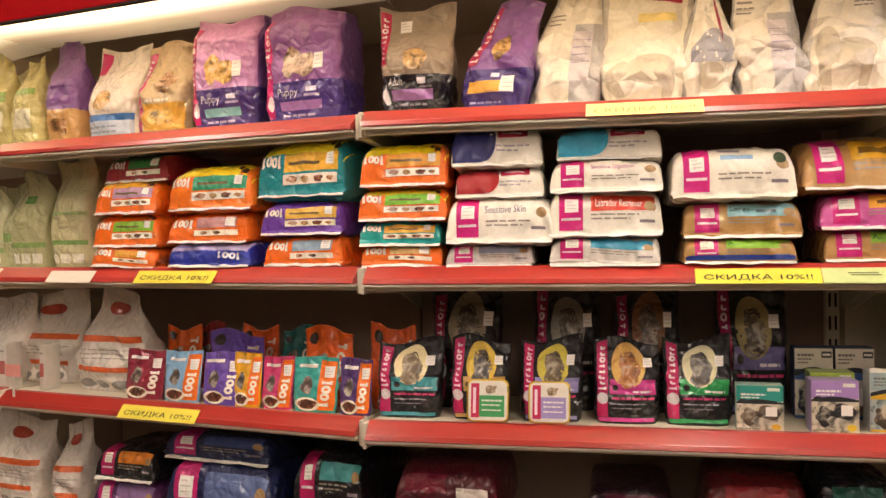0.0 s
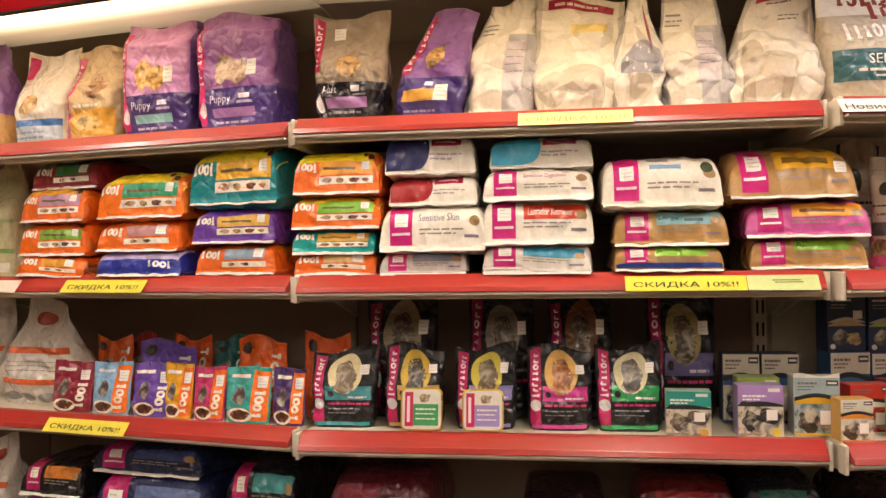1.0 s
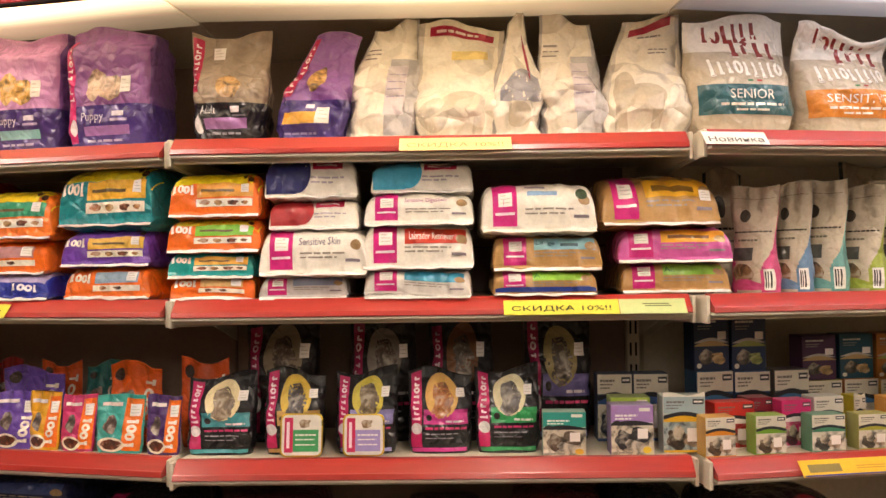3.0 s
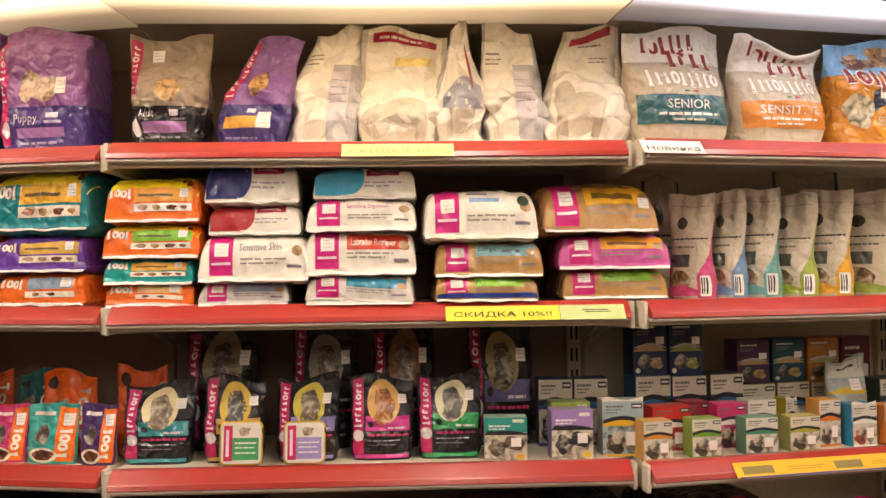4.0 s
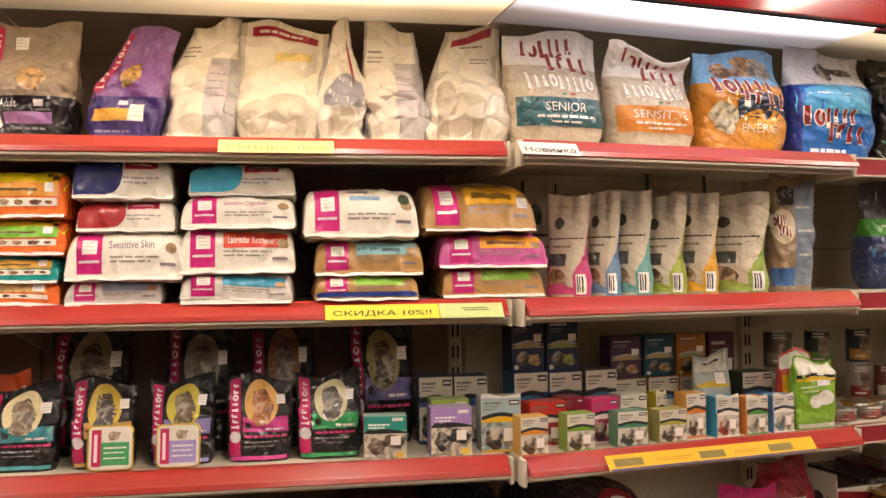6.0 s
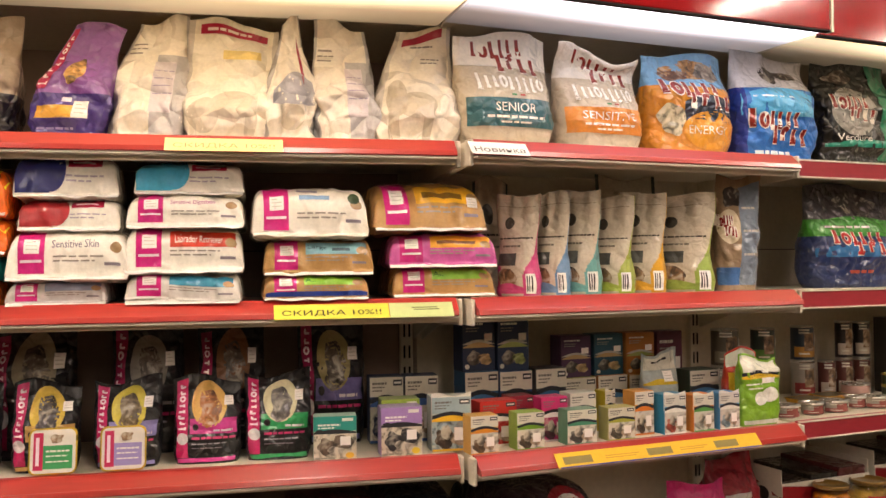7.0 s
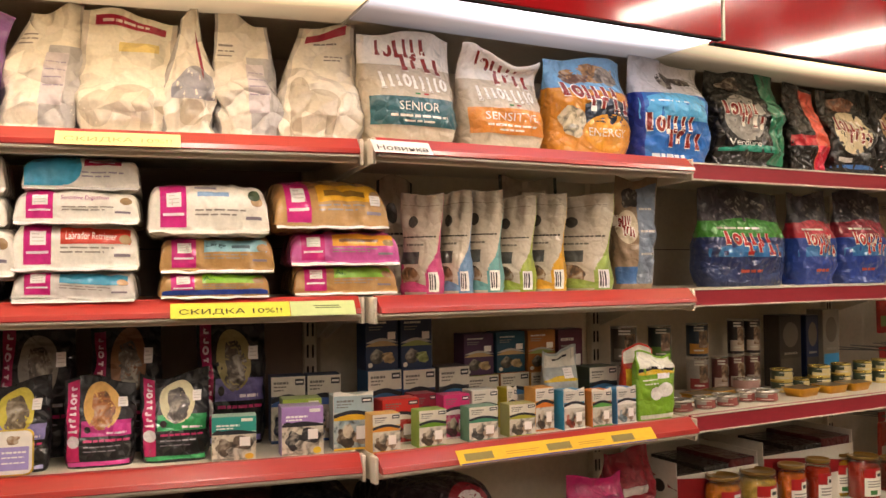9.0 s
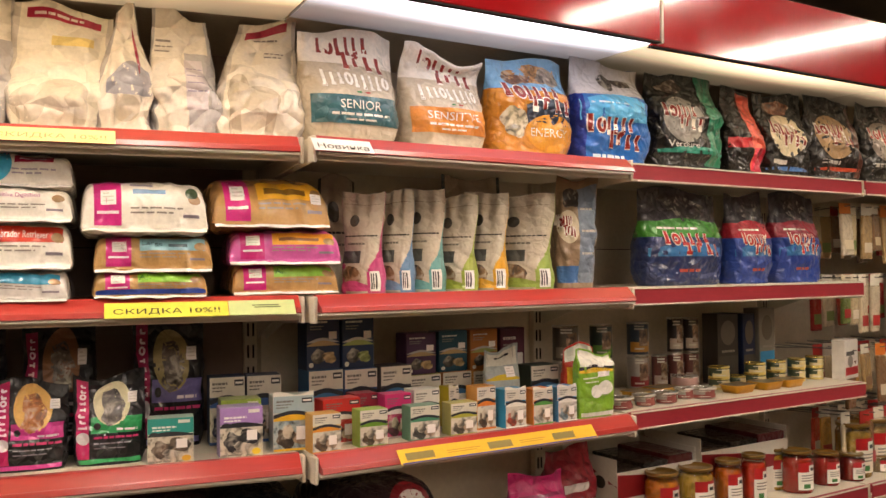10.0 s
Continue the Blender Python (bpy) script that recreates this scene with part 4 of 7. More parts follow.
def drawer_prints(head, accent, pict, base="b9ae9a"):
    """Small carton of wet food: pale head, dark wave, mottled picture, sticker."""
    return [("q", 0.0, 1.0, 0.0, 0.60, base), ("r", 0.0, 1.0, 0.70, 1.0, base), ("n", 0.08, 0.50, 0.88, 0.915, "6f6a64"), ("n", 0.08, 0.44, 0.83, 0.85, "6f6a64"), ("n", 0.08, 0.36, 0.78, 0.80, "6f6a64"), ("w", 0.0, 1.0, 0.60, 0.68, "23242c", 0.05, 0.0),
            ("w", 0.0, 1.0, 0.55, 0.61, accent, 0.05, 0.0), ("r", 0.70, 0.96, 0.86, 0.95, "3a3a40"), ("n", 0.73, 0.93, 0.89, 0.92, "e8e4da"), ("p", 0.04, 0.60, 0.04, 0.46, pict), ("p", 0.40, 0.92, 0.10, 0.40, "a8927a"), ("p", 0.2, 0.5, 0.2, 0.5, "c4b8a4"),
            ("r", 0.0, 1.0, 0.0, 0.05, accent), ("s", 0.56, 0.84, 0.2, 0.44, "f3ece6")]


def stacked_prints(accent):
    """Dark carton of dry food: a line of print, a pale wave, a mottled picture low down."""
    return [("n", 0.1, 0.62, 0.86, 0.895, "d8d4c8"), ("n", 0.1, 0.5, 0.79, 0.81, "8f8c84"), ("n", 0.1, 0.44, 0.74, 0.76, "8f8c84"), ("w", 0.0, 1.0, 0.5, 0.53, "b8b4aa", 0.06, 0.0), ("w", 0.0, 1.0, 0.44, 0.48, accent, 0.06, 0.0), ("p", 0.1, 0.6, 0.08, 0.42, "6a6258"), ("p", 0.45, 0.9, 0.1, 0.36, accent),
            ("e", 0.06, 0.2, 0.05, 0.14, "d8d4c8"), ("s", 0.66, 0.9, 0.56, 0.7, "f3ece6")]


def stand_prints(side):
    return [("e", 0.22, 0.46, 0.66, 0.78, "4a463e"), ("n", 0.06, 0.94, 0.56, 0.575, "26241f", 0.05), ("r", 0.06, 0.6, 0.3, 0.42, "4d4f4a"), ("p", 0.08, 0.7, 0.04, 0.3, "8a6844"), ("n", 0.2, 0.7, 0.48, 0.5, "6f6a5c"), ("n", 0.1, 0.9, 0.88, 0.886, "8f8674"),
            ("r", 0.84, 0.985, 0.03, 0.22, "efece6"), ("n", 0.86, 0.88, 0.05, 0.2, "22201e"), ("n", 0.895, 0.91, 0.05, 0.2, "22201e"), ("n", 0.93, 0.95, 0.05, 0.2, "22201e"), ("w", 0.04, 0.82, 0.03, 0.1, side, 0.03, 0.0)]


def standing_tray(u, w, code):
    """A small square food tray that stands on edge, its printed lid to the front."""
    ob, _ = tray(place(2, "low", u, 0.035) @ pose(0, 0, w / 2, 80, 0, 0), w, w, 0.026, "d8b440", "square gold-rimmed food tray standing on edge", "e4dcd0", group="gold-rimmed trays standing on edge")
    top = lambda x, y: (Vector((-w / 2 + w * x, -w / 2 + w * y, 0.026)), Vector((0, 0, 1)))
    printed(ob, top, [("r", 0.1, 0.9, 0.12, 0.62, code), ("r", 0.1, 0.3, 0.1, 0.9, "c01c50"), ("n", 0.15, 0.22, 0.2, 0.8, "f3dbe6"), ("p", 0.42, 0.74, 0.66, 0.88, "8a6a48"), ("n", 0.36, 0.84, 0.48, 0.52, "e8e4da"), ("n", 0.36, 0.8, 0.38, 0.41, "e8e4da"),
                      ("n", 0.36, 0.84, 0.26, 0.29, "e8e4da")], (w * 0.2, w * 0.2), card, 0.0005)


def display_carton(m, w, h, d):
    """A deep white carton, open at the top with dark packs lying in it, a dark red sweep and a badge on its faces."""
    ob = thing("display_carton", m, "white carton with a dark red sweep, open over dark packs", "carton", "open cartons on the base shelf")
    t = 0.003
    for name, b in (("front_panel", (-w / 2, w / 2, 0, t, 0, h * 0.8)), ("back_wall", (-w / 2, w / 2, d - t, d, 0, h * 1.15)), ("side_panel", (-w / 2, -w / 2 + t, t, d - t, 0, h)), ("side_panel", (w / 2 - t, w / 2, t, d - t, 0, h)), ("bottom", (-w / 2 + t, w / 2 - t, t, d - t, 0, t))):
        part(name, block(*b), card("ddd6c8"), ob)
    for k in range(3):
        x0, x1 = -w / 2 + t + (w - 2 * t) * k / 3 + 0.002, -w / 2 + t + (w - 2 * t) * (k + 1) / 3 - 0.002
        part("pack", block(x0, x1, t + 0.004, d - t - 0.004, t, h * (0.82 + 0.05 * k), 0.004, 2), film(("3a2c26", "2a2320", "5a1c20")[k]), ob, "dark flat pack")
    printed(ob, lambda x, y: (Vector((-w / 2 + w * x, 0, h * 0.8 * y)), Vector((0, -1, 0))), [("w", 0.0, 1.0, 0.5, 0.97, "8a161c", 0.02, -0.3), ("e", 0.42, 0.66, 0.4, 0.85, "ddd6c8"), ("e", 0.45, 0.63, 0.46, 0.78, "2a2422"), ("n", 0.06, 0.4, 0.3, 0.33, "9a9288"), ("n", 0.06, 0.4, 0.22, 0.25, "9a9288")], (w, h), card, 0.0006)
    printed(ob, lambda x, y: (Vector((-w / 2, d - d * x, h * y)), Vector((-1, 0, 0))), [("w", 0.0, 1.0, 0.6, 0.9, "8a161c", 0.05, -0.3), ("e", 0.55, 0.85, 0.45, 0.75, "ddd6c8"), ("e", 0.6, 0.8, 0.5, 0.7, "2a2422"), ("n", 0.05, 0.4, 0.3, 0.34, "9a9288"), ("n", 0.05, 0.45, 0.22, 0.26, "9a9288"), ("n", 0.05, 0.4, 0.12, 0.16, "9a9288")], (d, h), card, 0.0006)


def rail_sign(b, shelf, u0, u1, code, words):
    """A paper strip tucked on the sloping rail."""
    z = SHELF_Z[shelf]
    slope = math.atan2(0.032, 0.032)
    name = "discount_sign" if words and "|" not in words else "price_strip"
    lab = {"": "blank pale paper strip on the red rail", "|": "pale green paper strip on the red rail", "||": "long yellow paper strip with grey marks on the red rail"}.get(words, "paper strip lettered in black on the red rail")
    if words in ("Новинка",):
        lab = "white paper strip lettered in black on the red rail"
    elif words and "|" not in words:
        lab = "yellow paper discount strip lettered in black on the red rail"
    ob = thing(name, M[b] @ pose((u0 + u1) / 2, -0.0462, z + 0.0175, 0, 0, 0), lab, "sign", "paper strips on the rails")
    w, h = u1 - u0, 0.044

    def at(x, y):
        wave = 0.0006 * math.sin(x * 9)
        return Vector((-w / 2 + w * x, 0.0235 * y - 0.001 + wave, 0.0265 * y + 0.001)), Vector((0, -0.74, 0.67))

    vs, fs = [], []
    for back in (0, 1):
        for j in range(3):
            for i in range(17):
                p, n = at(i / 16, j / 2)
                vs.append(p - n * 0.0004 * back)
    for j in range(2):
        for i in range(16):
            a = j * 17 + i
            fs.append((a, a + 1, a + 18, a + 17))
            fs.append((51 + a, 51 + a + 17, 51 + a + 18, 51 + a + 1))
    piece("sheet", mesh_of("sheet", vs, fs, True), paper(code), ob)
    if words == "|":
        pr = [("n", 0.35, 0.75, 0.62, 0.68, "5a6038"), ("n", 0.38, 0.78, 0.48, 0.54, "5a6038")]
    elif words == "||":
        pr = [("n", 0.03, 0.16, 0.25, 0.72, "8a7a44"), ("n", 0.42, 0.54, 0.25, 0.72, "8a7a44"), ("n", 0.76, 0.88, 0.25, 0.72, "8a7a44"), ("n", 0.22, 0.38, 0.5, 0.56, "c8962c"), ("n", 0.22, 0.36, 0.36, 0.42, "c8962c"),
              ("n", 0.58, 0.72, 0.5, 0.56, "c8962c"), ("n", 0.58, 0.7, 0.36, 0.42, "c8962c"), ("r", 0.0, 1.0, 0.0, 0.1, "4a4a8c")]
    elif words:
        # the top sign's black lettering is paled: strong light put into its colour
        pr = [("t", 0.07, 0.93, 0.16, 0.58, "b0a468" if shelf == "top" and b == 2 else "2a2418", words)]
    else:
        pr = []
    printed(ob, at, pr, (w * 0.5, h), paper, 0.0006)



# top shelf, first bay
upright_bag(place(1, "top", -0.118, 0.110), 0.108, 0.251, 0.1, "c9bd7c", [("r", 0.1, 0.9, 0.5, 0.62, "8fae58"), ("n", 0.2, 0.8, 0.2, 0.4, "e8e2c4")], "pale yellow-green food bag standing on the top shelf", seed=3, taper=0.5, top_wave=0.02, shoulder=0.4)
upright_bag(place(1, "top", -0.003, 0.100), 0.116, 0.248, 0.1, "cfc382", [("r", 0.1, 0.9, 0.55, 0.62, "8fae58"), ("n", 0.2, 0.8, 0.2, 0.4, "e8e2c4")], "pale yellow-green food bag standing on the top shelf", seed=5, taper=0.5, top_wave=0.02, shoulder=0.55, lean=(0.01, 0))
upright_bag(place(1, "top", 0.129, 0.105), 0.117, 0.262, 0.11, "8a5fa0", [("r", 0.04, 0.96, 0.03, 0.34, "c79a62"), ("n", 0.1, 0.9, 0.55, 0.57, "6d4488"), ("p", 0.2, 0.8, 0.08, 0.28, "a8743c")], "purple food bag with a biscuit-coloured foot", zones=((0, 0.34, "c79a62"),), seed=8, shoulder=0.2, taper=0.55, top_wave=0.02)
upright_bag(place(1, "top", 0.297, 0.100), 0.162, 0.236, 0.12, "ebe0d2", [("r", 0.03, 0.97, 0.03, 0.2, "b9c4d4"), ("r", 0.03, 0.97, 0.2, 0.27, "3d6fae"), ("r", 0.03, 0.2, 0.72, 0.95, "d2246c"), ("p", 0.16, 0.62, 0.3, 0.56, "d2a052"), ("n", 0.1, 0.7, 0.08, 0.1, "8a93a6"), ("n", 0.1, 0.7, 0.13, 0.15, "8a93a6")], "white food bag with a pink corner and blue foot", seed=11, shoulder=0.05, lean=(0.01, 0.01))
upright_bag(place(1, "top", 0.466, 0.095), 0.155, 0.224, 0.12, "cbb189", [("r", 0.03, 0.17, 0.05, 0.93, "c8326e"), ("h", 0.05, 0.15, 0.3, 0.88, "f3dbe6", 0.15, 8, 5), ("r", 0.2, 0.96, 0.06, 0.34, "d9a23e"), ("p", 0.24, 0.86, 0.1, 0.3, "efc15c"), ("p", 0.4, 0.8, 0.42, 0.7, "b98656"), ("n", 0.22, 0.7, 0.36, 0.39, "f5ead4")], "tan food bag with a pink side strip", seed=14, shoulder=0.12, crumple=0.006)
upright_bag(place(1, "top", 0.655, 0.095), 0.183, 0.254, 0.13, "cc90c4", puppy_prints("cc90c4", "4a3478", "e0a94a", "8fc0c4", "Puppy"), "lilac and purple puppy food bag with a pink side strip", zones=((0, 0.36, "4a3478"),), seed=17, taper=0.8, crown=0.6, crumple=0.0035, square=7, gusset="86589c")
upright_bag(place(1, "top", 0.867, 0.095), 0.194, 0.248, 0.14, "9a64a2", puppy_prints("9a64a2", "4b3580", "c9a68a", "b07fc0", "Puppy"), "purple puppy food bag with a pink side strip", zones=((0, 0.36, "4b3580"),), seed=21, taper=0.84, crown=0.7, crumple=0.0035, square=7, gusset="74508c")

# top shelf, second bay
upright_bag(place(2, "top", 0.094, 0.100), 0.153, 0.232, 0.13, "9c8a76", [("r", 0.03, 0.97, 0.03, 0.35, "17141c"), ("r", 0.02, 0.14, 0.45, 0.96, "c21d4e"), ("h", 0.03, 0.12, 0.5, 0.92, "f3dbe6", 0.15, 8, 5), ("e", 0.02, 0.12, 0.1, 0.28, "e9e2e6"), ("p", 0.34, 0.7, 0.38, 0.62, "c69a5e"), ("t", 0.16, 0.36, 0.255, 0.33, "e4dde2", "Adult"), ("r", 0.2, 0.78, 0.13, 0.22, "a878b4"), ("n", 0.56, 0.68, 0.27, 0.32, "e4dde2"), ("n", 0.58, 0.76, 0.235, 0.25, "8d8790"), ("n", 0.2, 0.7, 0.08, 0.1, "8d8790"), ("s", 0.28, 0.44, 0.76, 0.9, "f3ece6")], "grey and black adult dog food bag with a red corner", zones=((0, 0.35, "17141c"),), seed=24, crumple=0.008, shoulder=-0.06, crown=0.12)
upright_bag(place(2, "top", 0.260, 0.090), 0.142, 0.231, 0.12, "86569c", [("r", 0.03, 0.97, 0.03, 0.36, "43307a"), ("r", 0.02, 0.13, 0.4, 0.95, "b01c4e"), ("h", 0.03, 0.11, 0.42, 0.9, "f3dbe6", 0.15, 8, 5), ("p", 0.3, 0.6, 0.42, 0.7, "cf9c52"), ("r", 0.08, 0.62, 0.16, 0.26, "e0a63c"), ("n", 0.4, 0.52, 0.29, 0.33, "e9dcf0"), ("s", 0.56, 0.76, 0.16, 0.3, "f3ece6"), ("n", 0.1, 0.6, 0.07, 0.09, "9d8cc0")], "glossy purple dog food bag leaning to one side", zones=((0, 0.36, "43307a"),), seed=27, lean=(0.055, 0.02), crumple=0.009, shoulder=0.35)

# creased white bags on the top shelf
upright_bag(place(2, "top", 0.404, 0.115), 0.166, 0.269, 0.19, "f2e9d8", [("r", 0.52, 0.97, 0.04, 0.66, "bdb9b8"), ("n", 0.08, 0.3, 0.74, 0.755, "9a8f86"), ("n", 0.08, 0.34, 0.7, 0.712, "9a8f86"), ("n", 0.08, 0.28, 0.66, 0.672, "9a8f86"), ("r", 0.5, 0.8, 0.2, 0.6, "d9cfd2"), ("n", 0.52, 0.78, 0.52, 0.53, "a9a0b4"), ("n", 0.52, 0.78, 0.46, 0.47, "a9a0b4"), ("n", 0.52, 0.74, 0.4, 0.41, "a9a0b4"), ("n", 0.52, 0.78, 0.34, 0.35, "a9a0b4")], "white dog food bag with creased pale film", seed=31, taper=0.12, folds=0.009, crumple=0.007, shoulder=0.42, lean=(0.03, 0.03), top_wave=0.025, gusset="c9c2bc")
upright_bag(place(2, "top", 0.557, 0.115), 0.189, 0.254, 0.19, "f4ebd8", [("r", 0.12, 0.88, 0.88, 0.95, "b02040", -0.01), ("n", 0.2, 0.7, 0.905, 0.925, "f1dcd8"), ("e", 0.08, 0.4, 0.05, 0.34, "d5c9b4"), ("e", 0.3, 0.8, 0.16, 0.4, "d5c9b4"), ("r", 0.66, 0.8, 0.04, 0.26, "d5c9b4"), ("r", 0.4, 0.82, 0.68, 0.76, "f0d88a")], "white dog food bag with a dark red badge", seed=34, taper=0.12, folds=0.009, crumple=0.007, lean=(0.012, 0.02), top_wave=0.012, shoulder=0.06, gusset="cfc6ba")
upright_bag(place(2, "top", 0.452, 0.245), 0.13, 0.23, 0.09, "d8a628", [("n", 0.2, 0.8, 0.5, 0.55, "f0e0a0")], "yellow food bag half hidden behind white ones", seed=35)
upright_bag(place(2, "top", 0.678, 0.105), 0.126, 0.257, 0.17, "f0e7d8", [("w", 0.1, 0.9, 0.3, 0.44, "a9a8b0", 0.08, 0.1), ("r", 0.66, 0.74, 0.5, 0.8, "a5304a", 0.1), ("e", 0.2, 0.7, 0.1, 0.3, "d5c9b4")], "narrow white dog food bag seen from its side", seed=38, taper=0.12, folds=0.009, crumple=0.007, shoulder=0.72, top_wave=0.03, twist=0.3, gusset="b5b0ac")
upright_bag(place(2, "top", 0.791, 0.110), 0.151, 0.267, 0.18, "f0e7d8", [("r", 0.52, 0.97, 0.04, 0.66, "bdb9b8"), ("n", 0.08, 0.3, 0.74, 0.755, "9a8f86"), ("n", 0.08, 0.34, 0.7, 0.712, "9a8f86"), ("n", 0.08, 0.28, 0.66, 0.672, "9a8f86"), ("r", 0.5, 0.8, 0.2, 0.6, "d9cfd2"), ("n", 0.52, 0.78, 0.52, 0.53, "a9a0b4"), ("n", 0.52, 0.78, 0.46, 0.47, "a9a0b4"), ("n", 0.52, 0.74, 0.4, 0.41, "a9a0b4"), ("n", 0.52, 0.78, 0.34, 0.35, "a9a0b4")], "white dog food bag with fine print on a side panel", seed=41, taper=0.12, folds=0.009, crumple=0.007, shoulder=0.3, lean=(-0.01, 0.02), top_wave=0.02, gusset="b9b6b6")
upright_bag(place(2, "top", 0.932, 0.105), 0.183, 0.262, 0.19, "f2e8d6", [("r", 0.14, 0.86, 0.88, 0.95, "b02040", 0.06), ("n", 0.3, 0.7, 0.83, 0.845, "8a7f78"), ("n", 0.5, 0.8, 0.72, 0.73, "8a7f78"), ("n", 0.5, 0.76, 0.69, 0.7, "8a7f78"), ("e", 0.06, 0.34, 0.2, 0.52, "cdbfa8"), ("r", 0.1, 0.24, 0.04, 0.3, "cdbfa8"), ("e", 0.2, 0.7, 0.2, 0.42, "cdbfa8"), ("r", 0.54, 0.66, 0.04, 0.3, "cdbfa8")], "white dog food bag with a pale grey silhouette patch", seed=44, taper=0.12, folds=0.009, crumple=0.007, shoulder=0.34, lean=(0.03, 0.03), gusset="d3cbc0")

# top shelf, third bay
upright_bag(place(3, "top", 0.129, 0.110), 0.219, 0.247, 0.16, "c3b49c", bistro_prints("SENIOR", "2f5f66"), "beige senior dog food bag with a dark teal band", zones=((0.70, 1.01, "efe6d8"),), seed=51, taper=0.3, crumple=0.004, square=3.0, top_wave=0.012, shoulder=-0.02)
upright_bag(place(3, "top", 0.359, 0.105), 0.212, 0.233, 0.15, "cbbba2", bistro_prints("SENSITIVE", "dc8a36"), "beige sensitive dog food bag with an orange band", zones=((0.70, 1.01, "efe6d8"),), seed=54, taper=0.28, crumple=0.0045, square=3.0, flop=-0.03, top_wave=0.02)
upright_bag(place(3, "top", 0.603, 0.105), 0.231, 0.242, 0.15, "d2882a", [("r", 0.02, 0.98, 0.66, 0.98, "7fb2d8"), ("p", 0.1, 0.9, 0.72, 0.95, "c08a4c"), ("p", 0.1, 0.5, 0.7, 0.86, "7a4a2a"), ("p", 0.56, 0.9, 0.72, 0.9, "8a7a6a"), ("p", 0.02, 0.34, 0.14, 0.5, "d8c9a4"), ("w", 0.3, 0.98, 0.32, 0.52, "26303e", 0.06, 0.0), ("e", 0.3, 0.98, 0.06, 0.42, "e09a2c"), ("t", 0.36, 0.84, 0.2, 0.28, "f6ead2", "ENERGY")] + swash(0.08, 0.42, 0.92, 0.72), "orange and sky-blue energy dog food bag", zones=((0.66, 1.01, "7fb2d8"),), seed=57, taper=0.5, crumple=0.005, square=3.0)
upright_bag(place(3, "top", 0.862, 0.105), 0.236, 0.262, 0.15, "2a6fc0", [("r", 0.02, 0.98, 0.66, 0.97, "d6d2d4"), ("p", 0.3, 0.56, 0.7, 0.9, "3a2f2c"), ("p", 0.5, 0.84, 0.76, 0.88, "4a3a34"), ("w", 0.02, 0.98, 0.4, 0.62, "58b4e4", 0.05, 0.0), ("n", 0.1, 0.6, 0.56, 0.575, "dfeef6"), ("n", 0.1, 0.6, 0.04, 0.08, "dfeef6")] + swash(0.04, 0.12, 0.8, 0.46), "blue dog food bag with a pale sky-blue top", zones=((0.66, 1.01, "d6d2d4"),), seed=60, taper=0.5, crumple=0.007, square=3.0, gusset="233a94")

# top shelf, fourth bay
upright_bag(place(4, "top", 0.312, 0.090), 0.266, 0.279, 0.14, "15140f", [("r", 0.68, 0.97, 0.05, 0.97, "1c7a58"), ("e", 0.06, 0.62, 0.26, 0.72, "8d8880"), ("w", 0.02, 0.98, 0.16, 0.2, "1d8a72", 0.03, 0.0), ("t", 0.1, 0.52, 0.215, 0.275, "e4e0d6", "Verdure"), ("p", 0.1, 0.5, 0.74, 0.94, "4a3426")] + swash(0.06, 0.38, 0.62, 0.64), "glossy black dog food bag with a green side", seed=63, crumple=0.009, taper=0.5, top_wave=0.02)
upright_bag(place(4, "top", 0.547, 0.095), 0.153, 0.254, 0.13, "17130f", [("r", 0.48, 0.98, 0.05, 0.97, "e0604a"), ("r", 0.02, 0.5, 0.3, 0.42, "c42a34"), ("r", 0.5, 0.98, 0.04, 0.3, "d02a44")], "black dog food bag with a salmon-red side", seed=66, crumple=0.009, shoulder=0.2)
upright_bag(place(4, "top", 0.727, 0.085), 0.223, 0.256, 0.13, "15130f", [("e", 0.08, 0.8, 0.24, 0.74, "d9c7a0"), ("p", 0.1, 0.7, 0.72, 0.95, "8a4e2a"), ("w", 0.02, 0.98, 0.08, 0.11, "3f6fb0", 0.02, 0.0), ("n", 0.1, 0.4, 0.15, 0.2, "cfc9bf")] + swash(0.1, 0.34, 0.8, 0.66), "black dog food bag with a cream oval", seed=69, crumple=0.009)
upright_bag(place(4, "top", 0.970, 0.085), 0.251, 0.266, 0.13, "17120f", [("e", 0.06, 0.74, 0.26, 0.78, "b08f66"), ("r", 0.78, 0.98, 0.05, 0.95, "5a2a1c"), ("n", 0.1, 0.5, 0.2, 0.24, "cfc9bf"), ("w", 0.02, 0.98, 0.12, 0.15, "c24a2c", 0.02, 0.0)] + swash(0.08, 0.4, 0.72, 0.68), "black dog food bag with a tan oval and brown side", seed=72, crumple=0.009)
upright_bag(place(4, "top", 1.249, 0.085), 0.259, 0.273, 0.13, "15130f", [("e", 0.06, 0.74, 0.26, 0.76, "8d7f72"), ("r", 0.72, 0.98, 0.3, 0.95, "b02a34"), ("n", 0.1, 0.5, 0.2, 0.24, "cfc9bf")] + swash(0.08, 0.4, 0.72, 0.68, "b5302c"), "black dog food bag with a grey oval and red side", seed=75, crumple=0.009)
upright_bag(place(4, "top", 1.588, 0.085), 0.306, 0.296, 0.13, "15130f", [("e", 0.06, 0.74, 0.26, 0.76, "8d7f72")] + swash(0.08, 0.4, 0.72, 0.68), "black dog food bag with a grey oval", seed=78, crumple=0.009)

